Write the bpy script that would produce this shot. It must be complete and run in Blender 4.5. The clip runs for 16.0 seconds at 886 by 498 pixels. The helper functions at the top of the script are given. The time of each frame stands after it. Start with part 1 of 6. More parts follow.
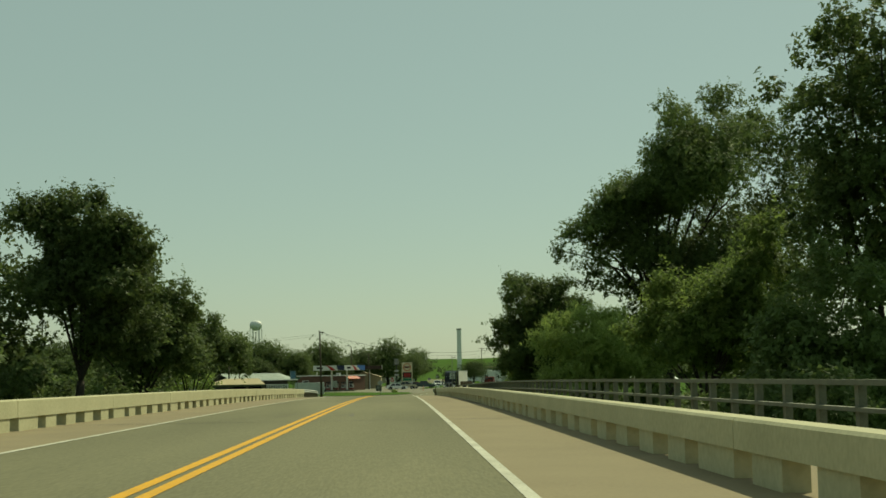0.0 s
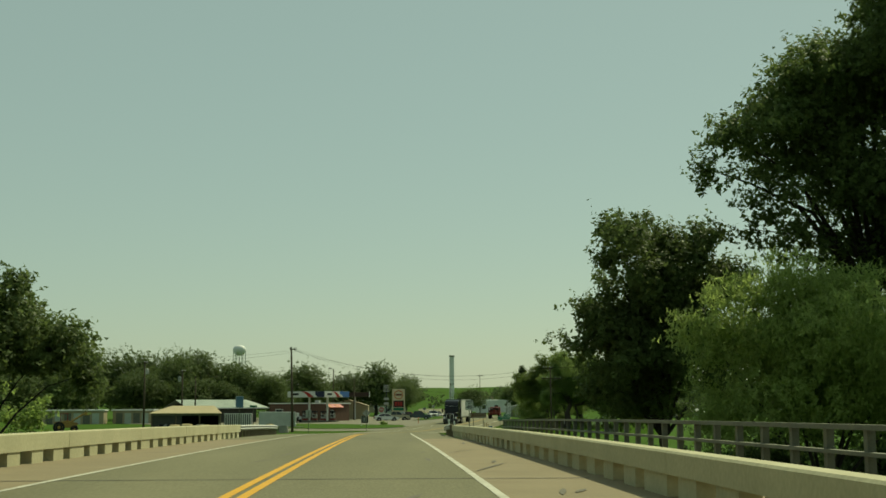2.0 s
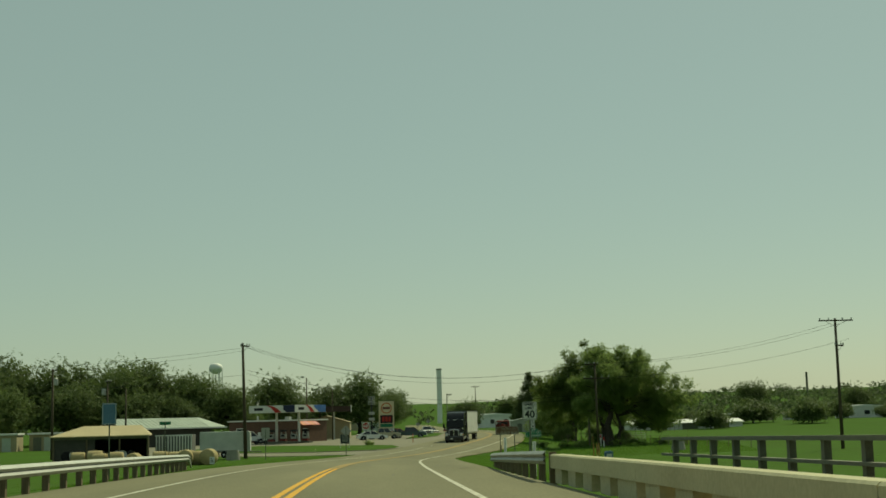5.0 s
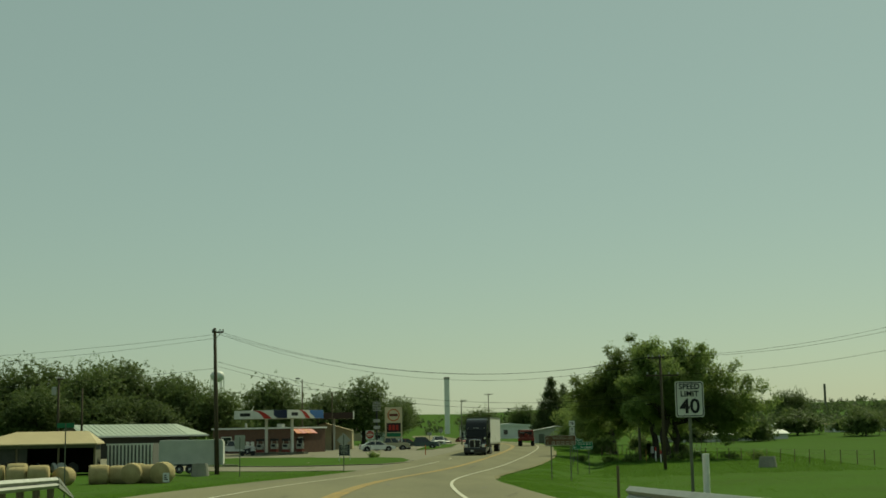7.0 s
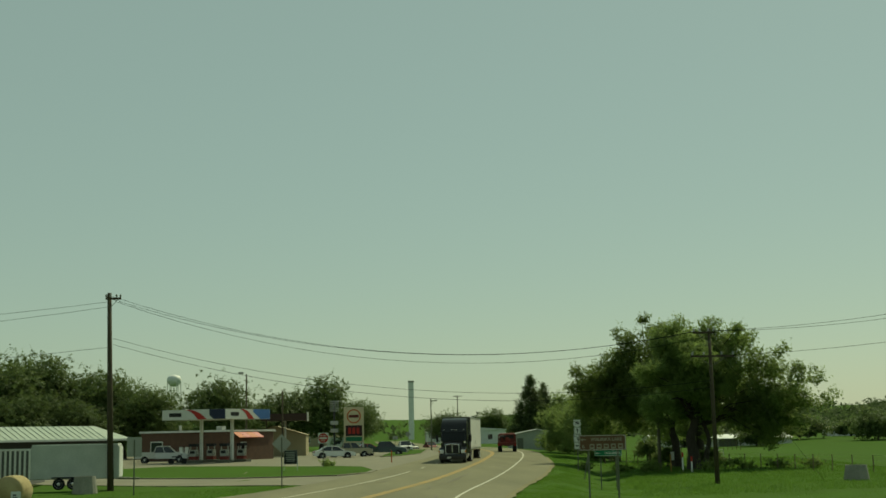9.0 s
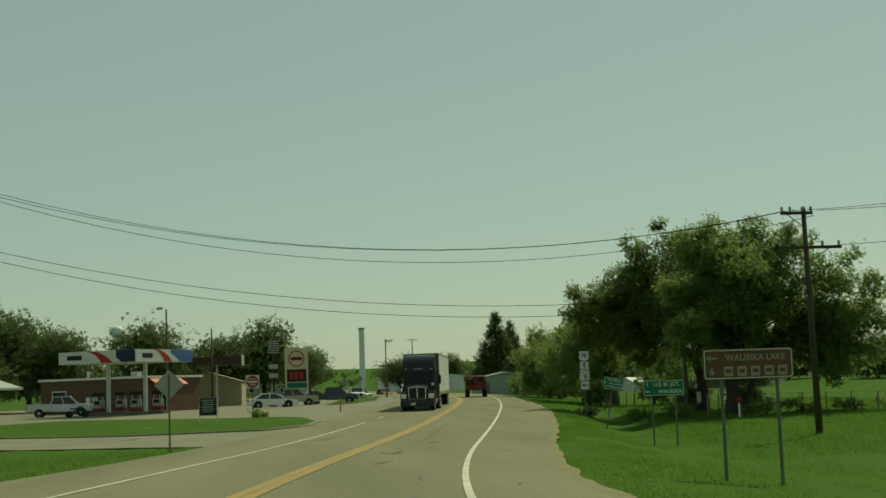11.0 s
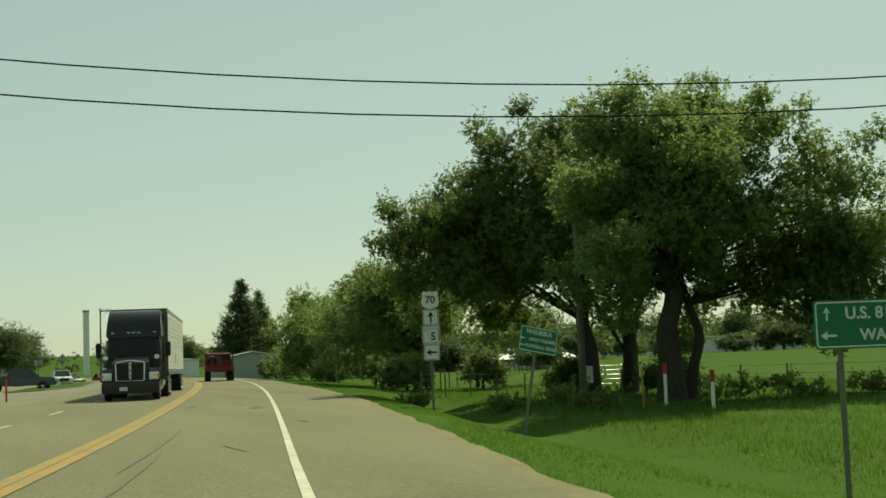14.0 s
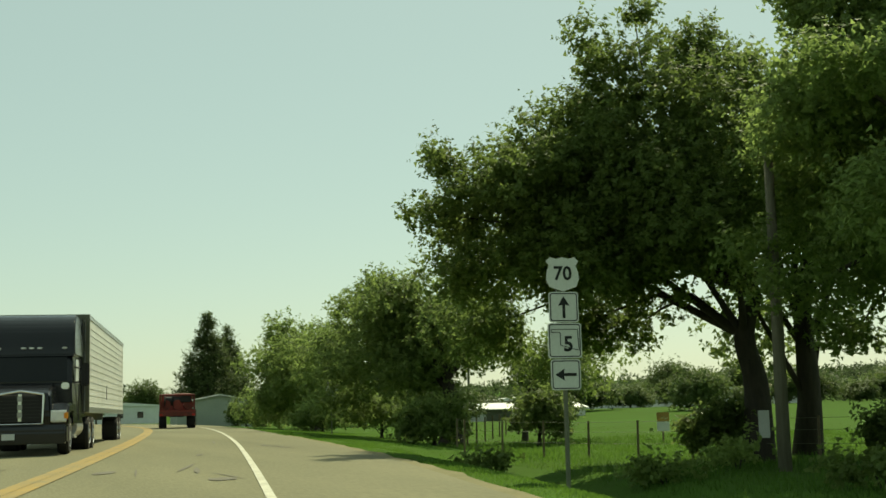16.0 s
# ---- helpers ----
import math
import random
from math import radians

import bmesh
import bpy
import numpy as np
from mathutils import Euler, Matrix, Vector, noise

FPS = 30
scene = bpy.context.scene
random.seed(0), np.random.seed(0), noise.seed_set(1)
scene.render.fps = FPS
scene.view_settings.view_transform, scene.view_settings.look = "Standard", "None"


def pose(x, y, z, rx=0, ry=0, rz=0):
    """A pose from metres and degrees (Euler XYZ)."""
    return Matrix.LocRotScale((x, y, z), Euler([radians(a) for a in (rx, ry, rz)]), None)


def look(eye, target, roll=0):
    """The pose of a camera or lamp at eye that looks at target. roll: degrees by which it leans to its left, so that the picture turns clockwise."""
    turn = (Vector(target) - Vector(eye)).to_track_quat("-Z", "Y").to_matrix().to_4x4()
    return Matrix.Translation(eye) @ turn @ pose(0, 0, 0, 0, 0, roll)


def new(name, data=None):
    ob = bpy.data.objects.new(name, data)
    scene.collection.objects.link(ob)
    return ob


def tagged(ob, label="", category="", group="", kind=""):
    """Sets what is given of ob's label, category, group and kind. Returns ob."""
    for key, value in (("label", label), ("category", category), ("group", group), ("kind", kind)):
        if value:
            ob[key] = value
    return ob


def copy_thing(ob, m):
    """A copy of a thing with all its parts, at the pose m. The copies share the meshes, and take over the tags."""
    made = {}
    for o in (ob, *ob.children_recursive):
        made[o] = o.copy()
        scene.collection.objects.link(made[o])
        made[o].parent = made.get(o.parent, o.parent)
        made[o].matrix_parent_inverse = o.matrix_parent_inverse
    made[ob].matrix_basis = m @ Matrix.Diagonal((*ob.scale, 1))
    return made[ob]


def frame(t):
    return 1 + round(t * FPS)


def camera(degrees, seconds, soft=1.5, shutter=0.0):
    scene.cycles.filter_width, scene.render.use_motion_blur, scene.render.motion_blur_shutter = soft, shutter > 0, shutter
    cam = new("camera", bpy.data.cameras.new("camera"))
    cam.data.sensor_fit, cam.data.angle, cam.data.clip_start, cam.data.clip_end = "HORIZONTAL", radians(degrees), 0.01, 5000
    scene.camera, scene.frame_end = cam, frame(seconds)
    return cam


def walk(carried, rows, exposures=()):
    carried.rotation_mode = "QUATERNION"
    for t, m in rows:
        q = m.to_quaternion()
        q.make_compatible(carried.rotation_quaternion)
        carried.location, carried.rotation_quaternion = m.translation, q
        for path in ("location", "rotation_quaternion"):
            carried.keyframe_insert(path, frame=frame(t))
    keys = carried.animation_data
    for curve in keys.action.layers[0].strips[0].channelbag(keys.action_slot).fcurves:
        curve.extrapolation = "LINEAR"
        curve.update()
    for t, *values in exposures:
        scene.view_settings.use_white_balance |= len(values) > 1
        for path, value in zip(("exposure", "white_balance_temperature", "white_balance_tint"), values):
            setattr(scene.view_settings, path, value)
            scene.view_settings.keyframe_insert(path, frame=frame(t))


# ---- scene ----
cam = camera(37.3, 16.0, 1.6)
PATH = [
    (0, (2.505, -20, 3.66), (2.573, -18.010, 3.849), -0.9),
    (0.5, (2.595, -3.6, 3.65), (2.654, -1.611, 3.853), -0.8),
    (1, (2.4, 10, 3.62), (2.483, 11.990, 3.798), -1.1),
    (1.5, (2.298, 17.9, 3.6), (2.385, 19.888, 3.799), -1),
    (2, (2.103, 25.449, 3.609), (2.186, 27.434, 3.842), -0.2),
    (2.5, (2.018, 33.535, 3.516), (2.098, 35.519, 3.752), -0.7),
    (3, (1.783, 41.568, 3.547), (1.857, 43.555, 3.759), -0.6),
    (3.5, (1.912, 48.369, 3.506), (1.99, 50.357, 3.716), -1.3),
    (4, (2.065, 56.562, 3.4), (2.148, 58.545, 3.65), -0.1),
    (4.2, (1.946, 60.015, 3.286), (2.031, 61.996, 3.547), -1.4),
    (6.3, (1.634, 90.15, 3.058), (1.779, 92.128, 3.309), -0.7),
    (6.5, (1.607, 92.814, 3.004), (1.746, 94.792, 3.271), -0.8),
    (7, (1.74, 100.314, 2.858), (1.843, 102.292, 3.132), -1.0),
    (7.5, (1.909, 107.55, 2.722), (1.99, 109.526, 3.023), -0.6),
    (8, (2.115, 114.122, 2.699), (2.213, 116.095, 3.016), -0.9),
    (8.5, (2.351, 120.418, 2.49), (2.473, 122.391, 2.789), -0.9),
    (9, (2.399, 127.274, 2.538), (2.558, 129.248, 2.82), -1.1),
    (9.2, (2.599, 129.765, 2.478), (2.764, 131.74, 2.746), -1.4),
    (11.3, (3.714, 156.259, 1.887), (3.974, 158.231, 2.088), -1.9),
    (11.5, (3.876, 158.609, 1.807), (4.164, 160.578, 2.007), -1.7),
    (12, (4.442, 164.69, 1.684), (4.832, 166.643, 1.871), -1.7),
    (12.5, (5.141, 170.532, 1.492), (5.605, 172.469, 1.674), -1.6),
    (13, (6.064, 176.495, 1.408), (6.604, 178.413, 1.583), -1.7),
    (13.5, (6.877, 182.049, 1.287), (7.471, 183.951, 1.459), -1.7),
    (14, (7.618, 187.344, 1.288), (8.242, 189.236, 1.458), -2.2),
    (14.5, (8.393, 192.641, 1.15), (9.03, 194.528, 1.326), -2.1),
    (15, (9.353, 197.917, 1.076), (10.011, 199.796, 1.264), -2.1),
    (15.5, (10.426, 203.327, 1.002), (11.091, 205.198, 1.239), -1.3),
    (16, (11.266, 208.166, 1.016), (11.932, 210.036, 1.262), -1.4),
]
walk(cam, [(t, look(eye, target, roll)) for t, eye, target, roll in PATH],
     [(0.0, -0.05, 8450, -14), (3.0, -0.05, 8450, -14), (4.2, -0.12, 8450, -14), (7.0, -0.2, 8450, -17), (12.4, -0.2, 8450, -15), (14.2, 0.28, 8450, -12), (16.0, 0.42, 8450, -11)])

# ---- light ----
SUN = Vector((0.55, 0.72, 1.0)).normalized()
world = bpy.data.worlds.new("world")
scene.world = world
world.use_nodes = True
wn = world.node_tree
sky = wn.nodes.new("ShaderNodeTexSky")
sky.sky_type = 'NISHITA'
sky.sun_disc = False
sky.sun_elevation = math.asin(SUN.z)
sky.sun_rotation = math.atan2(SUN.x, SUN.y)
sky.air_density, sky.dust_density, sky.ozone_density = 1.0, 0.6, 1.2
bg = wn.nodes["Background"]
bg.inputs["Strength"].default_value = 0.105
haze = wn.nodes.new("ShaderNodeMix")
haze.data_type = 'RGBA'
haze.inputs["Factor"].default_value = 0.68
haze.inputs["B"].default_value = (3.05, 4.0, 4.35, 1)  # summer haze, even over the whole sky
wn.links.new(sky.outputs[0], haze.inputs["A"])
wn.links.new(haze.outputs["Result"], bg.inputs["Color"])
sun = new("sun", bpy.data.lights.new("sun", "SUN"))
sun.data.energy, sun.data.angle, sun.data.color = 3.9, radians(0.6), (1.0, 0.96, 0.85)
sun.matrix_world = look(tuple(SUN * 100), (0, 0, 0))


# ---- materials ----
def mat(name, col, rough=0.8, col2=None, scale=1.0, metal=0.0, bump=0.0, fine=None, spec=0.3, vary=0.0, coords="Object", stretch=None):
    """Base colour varied at two scales, with a fine relief; vary: random tint from piece to piece."""
    m = bpy.data.materials.new(name)
    m.use_nodes = True
    n, l = m.node_tree.nodes, m.node_tree.links
    b = n["Principled BSDF"]
    b.inputs["Roughness"].default_value, b.inputs["Metallic"].default_value = rough, metal
    b.inputs["Specular IOR Level"].default_value = spec
    tc = n.new("ShaderNodeTexCoord")
    src = tc.outputs[coords]
    if stretch:
        mp = n.new("ShaderNodeMapping")
        mp.inputs["Scale"].default_value = stretch
        l.new(src, mp.inputs[0])
        src = mp.outputs[0]
    big, small = n.new("ShaderNodeTexNoise"), n.new("ShaderNodeTexNoise")
    big.inputs["Scale"].default_value, big.inputs["Detail"].default_value = scale, 5
    small.inputs["Scale"].default_value, small.inputs["Detail"].default_value = fine or scale * 14, 4
    l.new(src, big.inputs["Vector"])
    l.new(src, small.inputs["Vector"])
    add = n.new("ShaderNodeMath")
    add.operation = 'MULTIPLY_ADD'
    l.new(small.outputs["Fac"], add.inputs[0])
    add.inputs[1].default_value = 0.5
    half = n.new("ShaderNodeMath")
    half.operation = 'MULTIPLY'
    half.inputs[1].default_value = 0.5
    l.new(big.outputs["Fac"], half.inputs[0])
    l.new(half.outputs[0], add.inputs[2])
    ramp = n.new("ShaderNodeMapRange")
    ramp.inputs["From Min"].default_value, ramp.inputs["From Max"].default_value = 0.34, 0.66
    l.new(add.outputs[0], ramp.inputs["Value"])
    mix = n.new("ShaderNodeMix")
    mix.data_type = 'RGBA'
    c2 = col2 or tuple(c * 0.72 for c in col)
    mix.inputs["A"].default_value, mix.inputs["B"].default_value = (*c2, 1), (*col, 1)
    l.new(ramp.outputs[0], mix.inputs["Factor"])
    out = mix.outputs["Result"]
    if vary:
        info, hsv, mr = n.new("ShaderNodeObjectInfo"), n.new("ShaderNodeHueSaturation"), n.new("ShaderNodeMapRange")
        mr.inputs["To Min"].default_value, mr.inputs["To Max"].default_value = 1 - vary, 1 + vary
        l.new(info.outputs["Random"], mr.inputs["Value"])
        l.new(mr.outputs[0], hsv.inputs["Value"])
        l.new(out, hsv.inputs["Color"])
        out = hsv.outputs[0]
    l.new(out, b.inputs["Base Color"])
    if bump:
        bp = n.new("ShaderNodeBump")
        bp.inputs["Strength"].default_value, bp.inputs["Distance"].default_value = bump, 0.02
        l.new(small.outputs["Fac"], bp.inputs["Height"])
        l.new(bp.outputs[0], b.inputs["Normal"])
    return m


def leaf_mat(name, col, col2, thin_share=0.52):
    """Leaves: varied from leaf to leaf, part of the light shining through."""
    m = bpy.data.materials.new(name)
    m.use_nodes = True
    n, l = m.node_tree.nodes, m.node_tree.links
    b, out = n["Principled BSDF"], n["Material Output"]
    b.inputs["Roughness"].default_value, b.inputs["Specular IOR Level"].default_value = 0.6, 0.15
    geo, mix, info = n.new("ShaderNodeNewGeometry"), n.new("ShaderNodeMix"), n.new("ShaderNodeObjectInfo")
    mix.data_type = 'RGBA'
    mix.inputs["A"].default_value, mix.inputs["B"].default_value = (*col2, 1), (*col, 1)
    l.new(geo.outputs["Random Per Island"], mix.inputs["Factor"])
    hsv, mr = n.new("ShaderNodeHueSaturation"), n.new("ShaderNodeMapRange")
    mr.inputs["To Min"].default_value, mr.inputs["To Max"].default_value = 0.8, 1.2
    l.new(info.outputs["Random"], mr.inputs["Value"])
    l.new(mr.outputs[0], hsv.inputs["Value"])
    l.new(mix.outputs["Result"], hsv.inputs["Color"])
    l.new(hsv.outputs[0], b.inputs["Base Color"])
    tr, ms = n.new("ShaderNodeBsdfTranslucent"), n.new("ShaderNodeMixShader")
    thin = n.new("ShaderNodeHueSaturation")  # light passing through comes out brighter and yellower
    thin.inputs["Hue"].default_value, thin.inputs["Value"].default_value = 0.49, 1.8
    l.new(hsv.outputs[0], thin.inputs["Color"])
    l.new(thin.outputs[0], tr.inputs["Color"])
    ms.inputs[0].default_value = thin_share
    l.new(b.outputs[0], ms.inputs[1])
    l.new(tr.outputs[0], ms.inputs[2])
    l.new(ms.outputs[0], out.inputs["Surface"])
    return m


def glass_mat(name, col=(0.02, 0.025, 0.03)):
    m = mat(name, col, 0.06, col, 1.0, spec=0.6)
    return m


GRASS = mat("grass", (0.058, 0.122, 0.02), 0.95, (0.052, 0.09, 0.019), 0.12, bump=0.6, fine=3.0, spec=0.02)
MEADOW = mat("meadow_grass", (0.10, 0.19, 0.02), 0.95, (0.07, 0.13, 0.012), 0.03, fine=0.6)
DIRT = mat("dirt", (0.215, 0.18, 0.095), 0.95, (0.12, 0.122, 0.05), 0.8, bump=0.4)
ASPHALT = mat("asphalt", (0.208, 0.195, 0.12), 0.92, (0.13, 0.125, 0.078), 0.35, bump=0.25, fine=30, spec=0.15, stretch=(1, 0.12, 1))
SHOULDER = mat("shoulder_concrete", (0.265, 0.215, 0.13), 0.9, (0.205, 0.165, 0.10), 0.5, bump=0.25, fine=20)
LOT = mat("lot_concrete", (0.20, 0.188, 0.13), 0.9, (0.14, 0.132, 0.092), 0.25, bump=0.2, fine=8)
CONCRETE = mat("rail_concrete", (0.50, 0.47, 0.305), 0.85, (0.38, 0.355, 0.225), 0.7, bump=0.35, fine=12)
CONCRETE_D = mat("aged_concrete", (0.30, 0.29, 0.25), 0.9, (0.18, 0.18, 0.15), 0.8, bump=0.4, fine=14)
PAINT_Y = mat("yellow_line_paint", (0.72, 0.36, 0.015), 0.7, (0.55, 0.29, 0.03), 1.5, fine=25)
PAINT_F = mat("faded_yellow_paint", (0.37, 0.235, 0.055), 0.85, (0.20, 0.17, 0.09), 0.5, fine=9)
PAINT_W = mat("white_line_paint", (0.60, 0.585, 0.49), 0.8, (0.36, 0.345, 0.27), 1.5, fine=25)
TAR = mat("tar_seal", (0.05, 0.048, 0.04), 0.7)
STEEL = mat("galvanised_steel", (0.40, 0.41, 0.38), 0.55, (0.28, 0.29, 0.27), 2.0, metal=0.45, bump=0.1)
STEEL_D = mat("weathered_steel", (0.16, 0.168, 0.125), 0.65, (0.10, 0.106, 0.08), 3.0, metal=0.15)
WOOD = mat("weathered_pole_wood", (0.088, 0.07, 0.045), 0.9, (0.045, 0.036, 0.024), 4.0, bump=0.5, stretch=(4, 4, 0.3))
POST = mat("post_wood", (0.20, 0.16, 0.10), 0.9, (0.10, 0.08, 0.05), 4.0, bump=0.5, stretch=(4, 4, 0.4))
BARK = mat("bark", (0.062, 0.052, 0.039), 0.95, (0.028, 0.025, 0.019), 3.0, bump=0.8, stretch=(3, 3, 0.6))
LEAF = leaf_mat("leaf_mid_green", (0.152, 0.213, 0.061), (0.102, 0.147, 0.042))
LEAF_D = leaf_mat("leaf_dark_green", (0.15, 0.208, 0.066), (0.098, 0.14, 0.046), 0.6)
LEAF_L = leaf_mat("leaf_willow_green", (0.24, 0.31, 0.10), (0.17, 0.23, 0.07))
LEAF_F = leaf_mat("leaf_far_green", (0.10, 0.142, 0.046), (0.068, 0.10, 0.034), 0.36)
LEAF_H = leaf_mat("leaf_hill_green", (0.062, 0.092, 0.038), (0.036, 0.056, 0.022))
NEEDLE = leaf_mat("cedar_needles", (0.075, 0.105, 0.038), (0.035, 0.055, 0.02))
WHITE = mat("white_paint", (0.74, 0.75, 0.72), 0.5, (0.62, 0.63, 0.60), 1.0)
WHITE_M = mat("white_sheet_metal", (0.70, 0.71, 0.68), 0.45, (0.55, 0.56, 0.53), 0.6, bump=0.05)
GREENISH_M = mat("pale_green_sheet_metal", (0.42, 0.47, 0.40), 0.5, (0.33, 0.38, 0.31), 0.6)
TAN_M = mat("tan_sheet_metal", (0.46, 0.38, 0.22), 0.6, (0.37, 0.30, 0.17), 0.5)
TAN_W = mat("tan_wall", (0.36, 0.31, 0.20), 0.8, (0.28, 0.24, 0.15), 0.5)
# near-black wall colour with the shade inside an open shed put into it
DARK = mat("interior_shade", (0.028, 0.03, 0.03), 0.9)
BLACK = mat("black_paint", (0.012, 0.013, 0.015), 0.3, spec=0.5)
RUBBER = mat("tyre_rubber", (0.018, 0.018, 0.018), 0.85)
CHROME = mat("chrome", (0.72, 0.73, 0.74), 0.15, (0.6, 0.6, 0.6), 2.0, metal=1.0)
ALU = mat("brushed_aluminium", (0.60, 0.61, 0.62), 0.35, (0.48, 0.49, 0.5), 2.0, metal=0.9)
BRICK = mat("red_brown_brick", (0.15, 0.085, 0.06), 0.9, (0.10, 0.06, 0.045), 1.5, bump=0.4, fine=10, vary=0.15)
RED = mat("red_paint", (0.42, 0.025, 0.018), 0.5, (0.30, 0.02, 0.015), 2.0)
RUST_R = mat("grimy_red_paint", (0.17, 0.03, 0.022), 0.7, (0.07, 0.022, 0.018), 2.5)
RED_D = mat("dull_red_paint", (0.22, 0.035, 0.025), 0.6, (0.13, 0.025, 0.02), 1.5)
ORANGE = mat("orange_paint", (0.48, 0.10, 0.02), 0.6)
BLUE = mat("blue_paint", (0.05, 0.15, 0.40), 0.5)
BLUE_S = mat("blue_sign_face", (0.10, 0.20, 0.30), 0.5)
SIGN_W = mat("white_sign_face", (0.62, 0.63, 0.60), 0.55, (0.52, 0.53, 0.50), 1.5)
SIGN_B = mat("black_sign_ink", (0.015, 0.015, 0.015), 0.6)
SIGN_G = mat("green_sign_face", (0.015, 0.16, 0.075), 0.5, (0.012, 0.12, 0.06), 1.5)
SIGN_BR = mat("brown_sign_face", (0.135, 0.066, 0.036), 0.5, (0.11, 0.054, 0.03), 1.5)
SIGN_BACK = mat("bare_sign_back", (0.36, 0.37, 0.35), 0.4, (0.28, 0.29, 0.27), 2.0, metal=0.5)
HAY = mat("hay", (0.46, 0.38, 0.21), 0.95, (0.27, 0.21, 0.10), 1.5, bump=0.8, fine=25)
GLASS = glass_mat("dark_window_glass")
HEADLAMP = mat("headlamp_lens", (0.75, 0.76, 0.74), 0.1, (0.6, 0.6, 0.6), 6, spec=0.6)
TAIL = mat("tail_lamp_red", (0.35, 0.01, 0.01), 0.25, spec=0.5)
AMBER = mat("amber_lens", (0.7, 0.25, 0.02), 0.25, spec=0.5)
SILVER = mat("silver_car_paint", (0.55, 0.56, 0.56), 0.3, (0.5, 0.51, 0.51), 1.0, metal=0.3, spec=0.5)
SAND_CAR = mat("tan_car_paint", (0.40, 0.37, 0.25), 0.35, spec=0.5)
GREEN_CAR = mat("dark_green_car_paint", (0.02, 0.045, 0.04), 0.25, spec=0.6)
TRUCK_BLK = mat("black_truck_paint", (0.007, 0.008, 0.011), 0.2, (0.005, 0.006, 0.008), 1.0, spec=0.4)
YELLOW_M = mat("worn_yellow_machine_paint", (0.42, 0.26, 0.05), 0.6, (0.2, 0.12, 0.05), 2.0)


# ---- builders ----
class Shape:
    """Vertices and faces gathered for one mesh."""

    def __init__(self):
        self.v, self.f = [], []

    def add(self, verts, faces, m=None):
        o = len(self.v)
        self.v += [tuple(m @ Vector(p)) if m else tuple(p) for p in verts]
        self.f += [tuple(i + o for i in q) for q in faces]
        return self

    def box(self, x0, x1, y0, y1, z0, z1, m=None, bevel=0.0):
        if bevel:
            return self.prism([(x0 + bevel, z0), (x1 - bevel, z0), (x1, z0 + bevel), (x1, z1 - bevel), (x1 - bevel, z1), (x0 + bevel, z1),
                               (x0, z1 - bevel), (x0, z0 + bevel)], y0, y1, m)
        p = [(x, y, z) for z in (z0, z1) for y in (y0, y1) for x in (x0, x1)]
        return self.add(p, [(0, 2, 3, 1), (4, 5, 7, 6), (0, 1, 5, 4), (2, 6, 7, 3), (0, 4, 6, 2), (1, 3, 7, 5)], m)

    def prism(self, outline, y0, y1, m=None, inset=0.0):
        """An outline in x and z, swept along y; inset: how far the ends are drawn in on y at the outline's top."""
        n = len(outline)
        top = max(z for _, z in outline)
        low = min(z for _, z in outline)
        k = [(z - low) / max(top - low, 1e-6) * inset for _, z in outline]
        p = [(x, y0 + e, z) for (x, z), e in zip(outline, k)] + [(x, y1 - e, z) for (x, z), e in zip(outline, k)]
        f = [tuple(range(n)), tuple(range(2 * n - 1, n - 1, -1))] + [(i, i + n, (i + 1) % n + n, (i + 1) % n) for i in range(n)]
        return self.add(p, f, m)

    def tube(self, a, b, r0, r1=None, seg=8, caps=True):
        a, b = Vector(a), Vector(b)
        r1 = r0 if r1 is None else r1
        d = (b - a).normalized()
        u = d.orthogonal().normalized()
        w = d.cross(u)
        ring = [u * math.cos(k * math.tau / seg) + w * math.sin(k * math.tau / seg) for k in range(seg)]
        p = [a + q * r0 for q in ring] + [b + q * r1 for q in ring]
        f = [(k, (k + 1) % seg, (k + 1) % seg + seg, k + seg) for k in range(seg)]
        if caps:
            f += [tuple(range(seg))[::-1], tuple(range(seg, 2 * seg))]
        return self.add(p, f)

    def pipe(self, pts, r, seg=6):
        """One unbroken round bar along the points."""
        pts = [Vector(p) for p in pts]
        v, n = [], len(pts)
        for i, p in enumerate(pts):
            d = (pts[min(i + 1, n - 1)] - pts[max(i - 1, 0)]).normalized()
            u = d.cross(Vector((0, 0, 1)) if abs(d.z) < 0.9 else Vector((1, 0, 0))).normalized()
            w = d.cross(u)
            v += [p + (u * math.cos(k * math.tau / seg) + w * math.sin(k * math.tau / seg)) * r for k in range(seg)]
        f = [(i * seg + k, i * seg + (k + 1) % seg, (i + 1) * seg + (k + 1) % seg, (i + 1) * seg + k) for i in range(n - 1) for k in range(seg)]
        return self.add(v, f + [tuple(range(seg))[::-1], tuple(range((n - 1) * seg, n * seg))])

    def lathe(self, rows, seg=16, m=None):
        """Rows of radius and height, turned about z."""
        p = [(r * math.cos(k * math.tau / seg), r * math.sin(k * math.tau / seg), z) for r, z in rows for k in range(seg)]
        f = [(j * seg + k, j * seg + (k + 1) % seg, (j + 1) * seg + (k + 1) % seg, (j + 1) * seg + k) for j in range(len(rows) - 1) for k in range(seg)]
        f += [tuple(range(seg))[::-1], tuple(range((len(rows) - 1) * seg, len(rows) * seg))]
        return self.add(p, f, m)

    def plate(self, outline, y0, y1, m=None):
        return self.prism(outline, y0, y1, m)

    def mesh(self, name, smooth=False):
        me = bpy.data.meshes.new(name)
        me.from_pydata(self.v, [], self.f)
        if smooth:
            me.polygons.foreach_set("use_smooth", [True] * len(me.polygons))
        me.update()
        return me


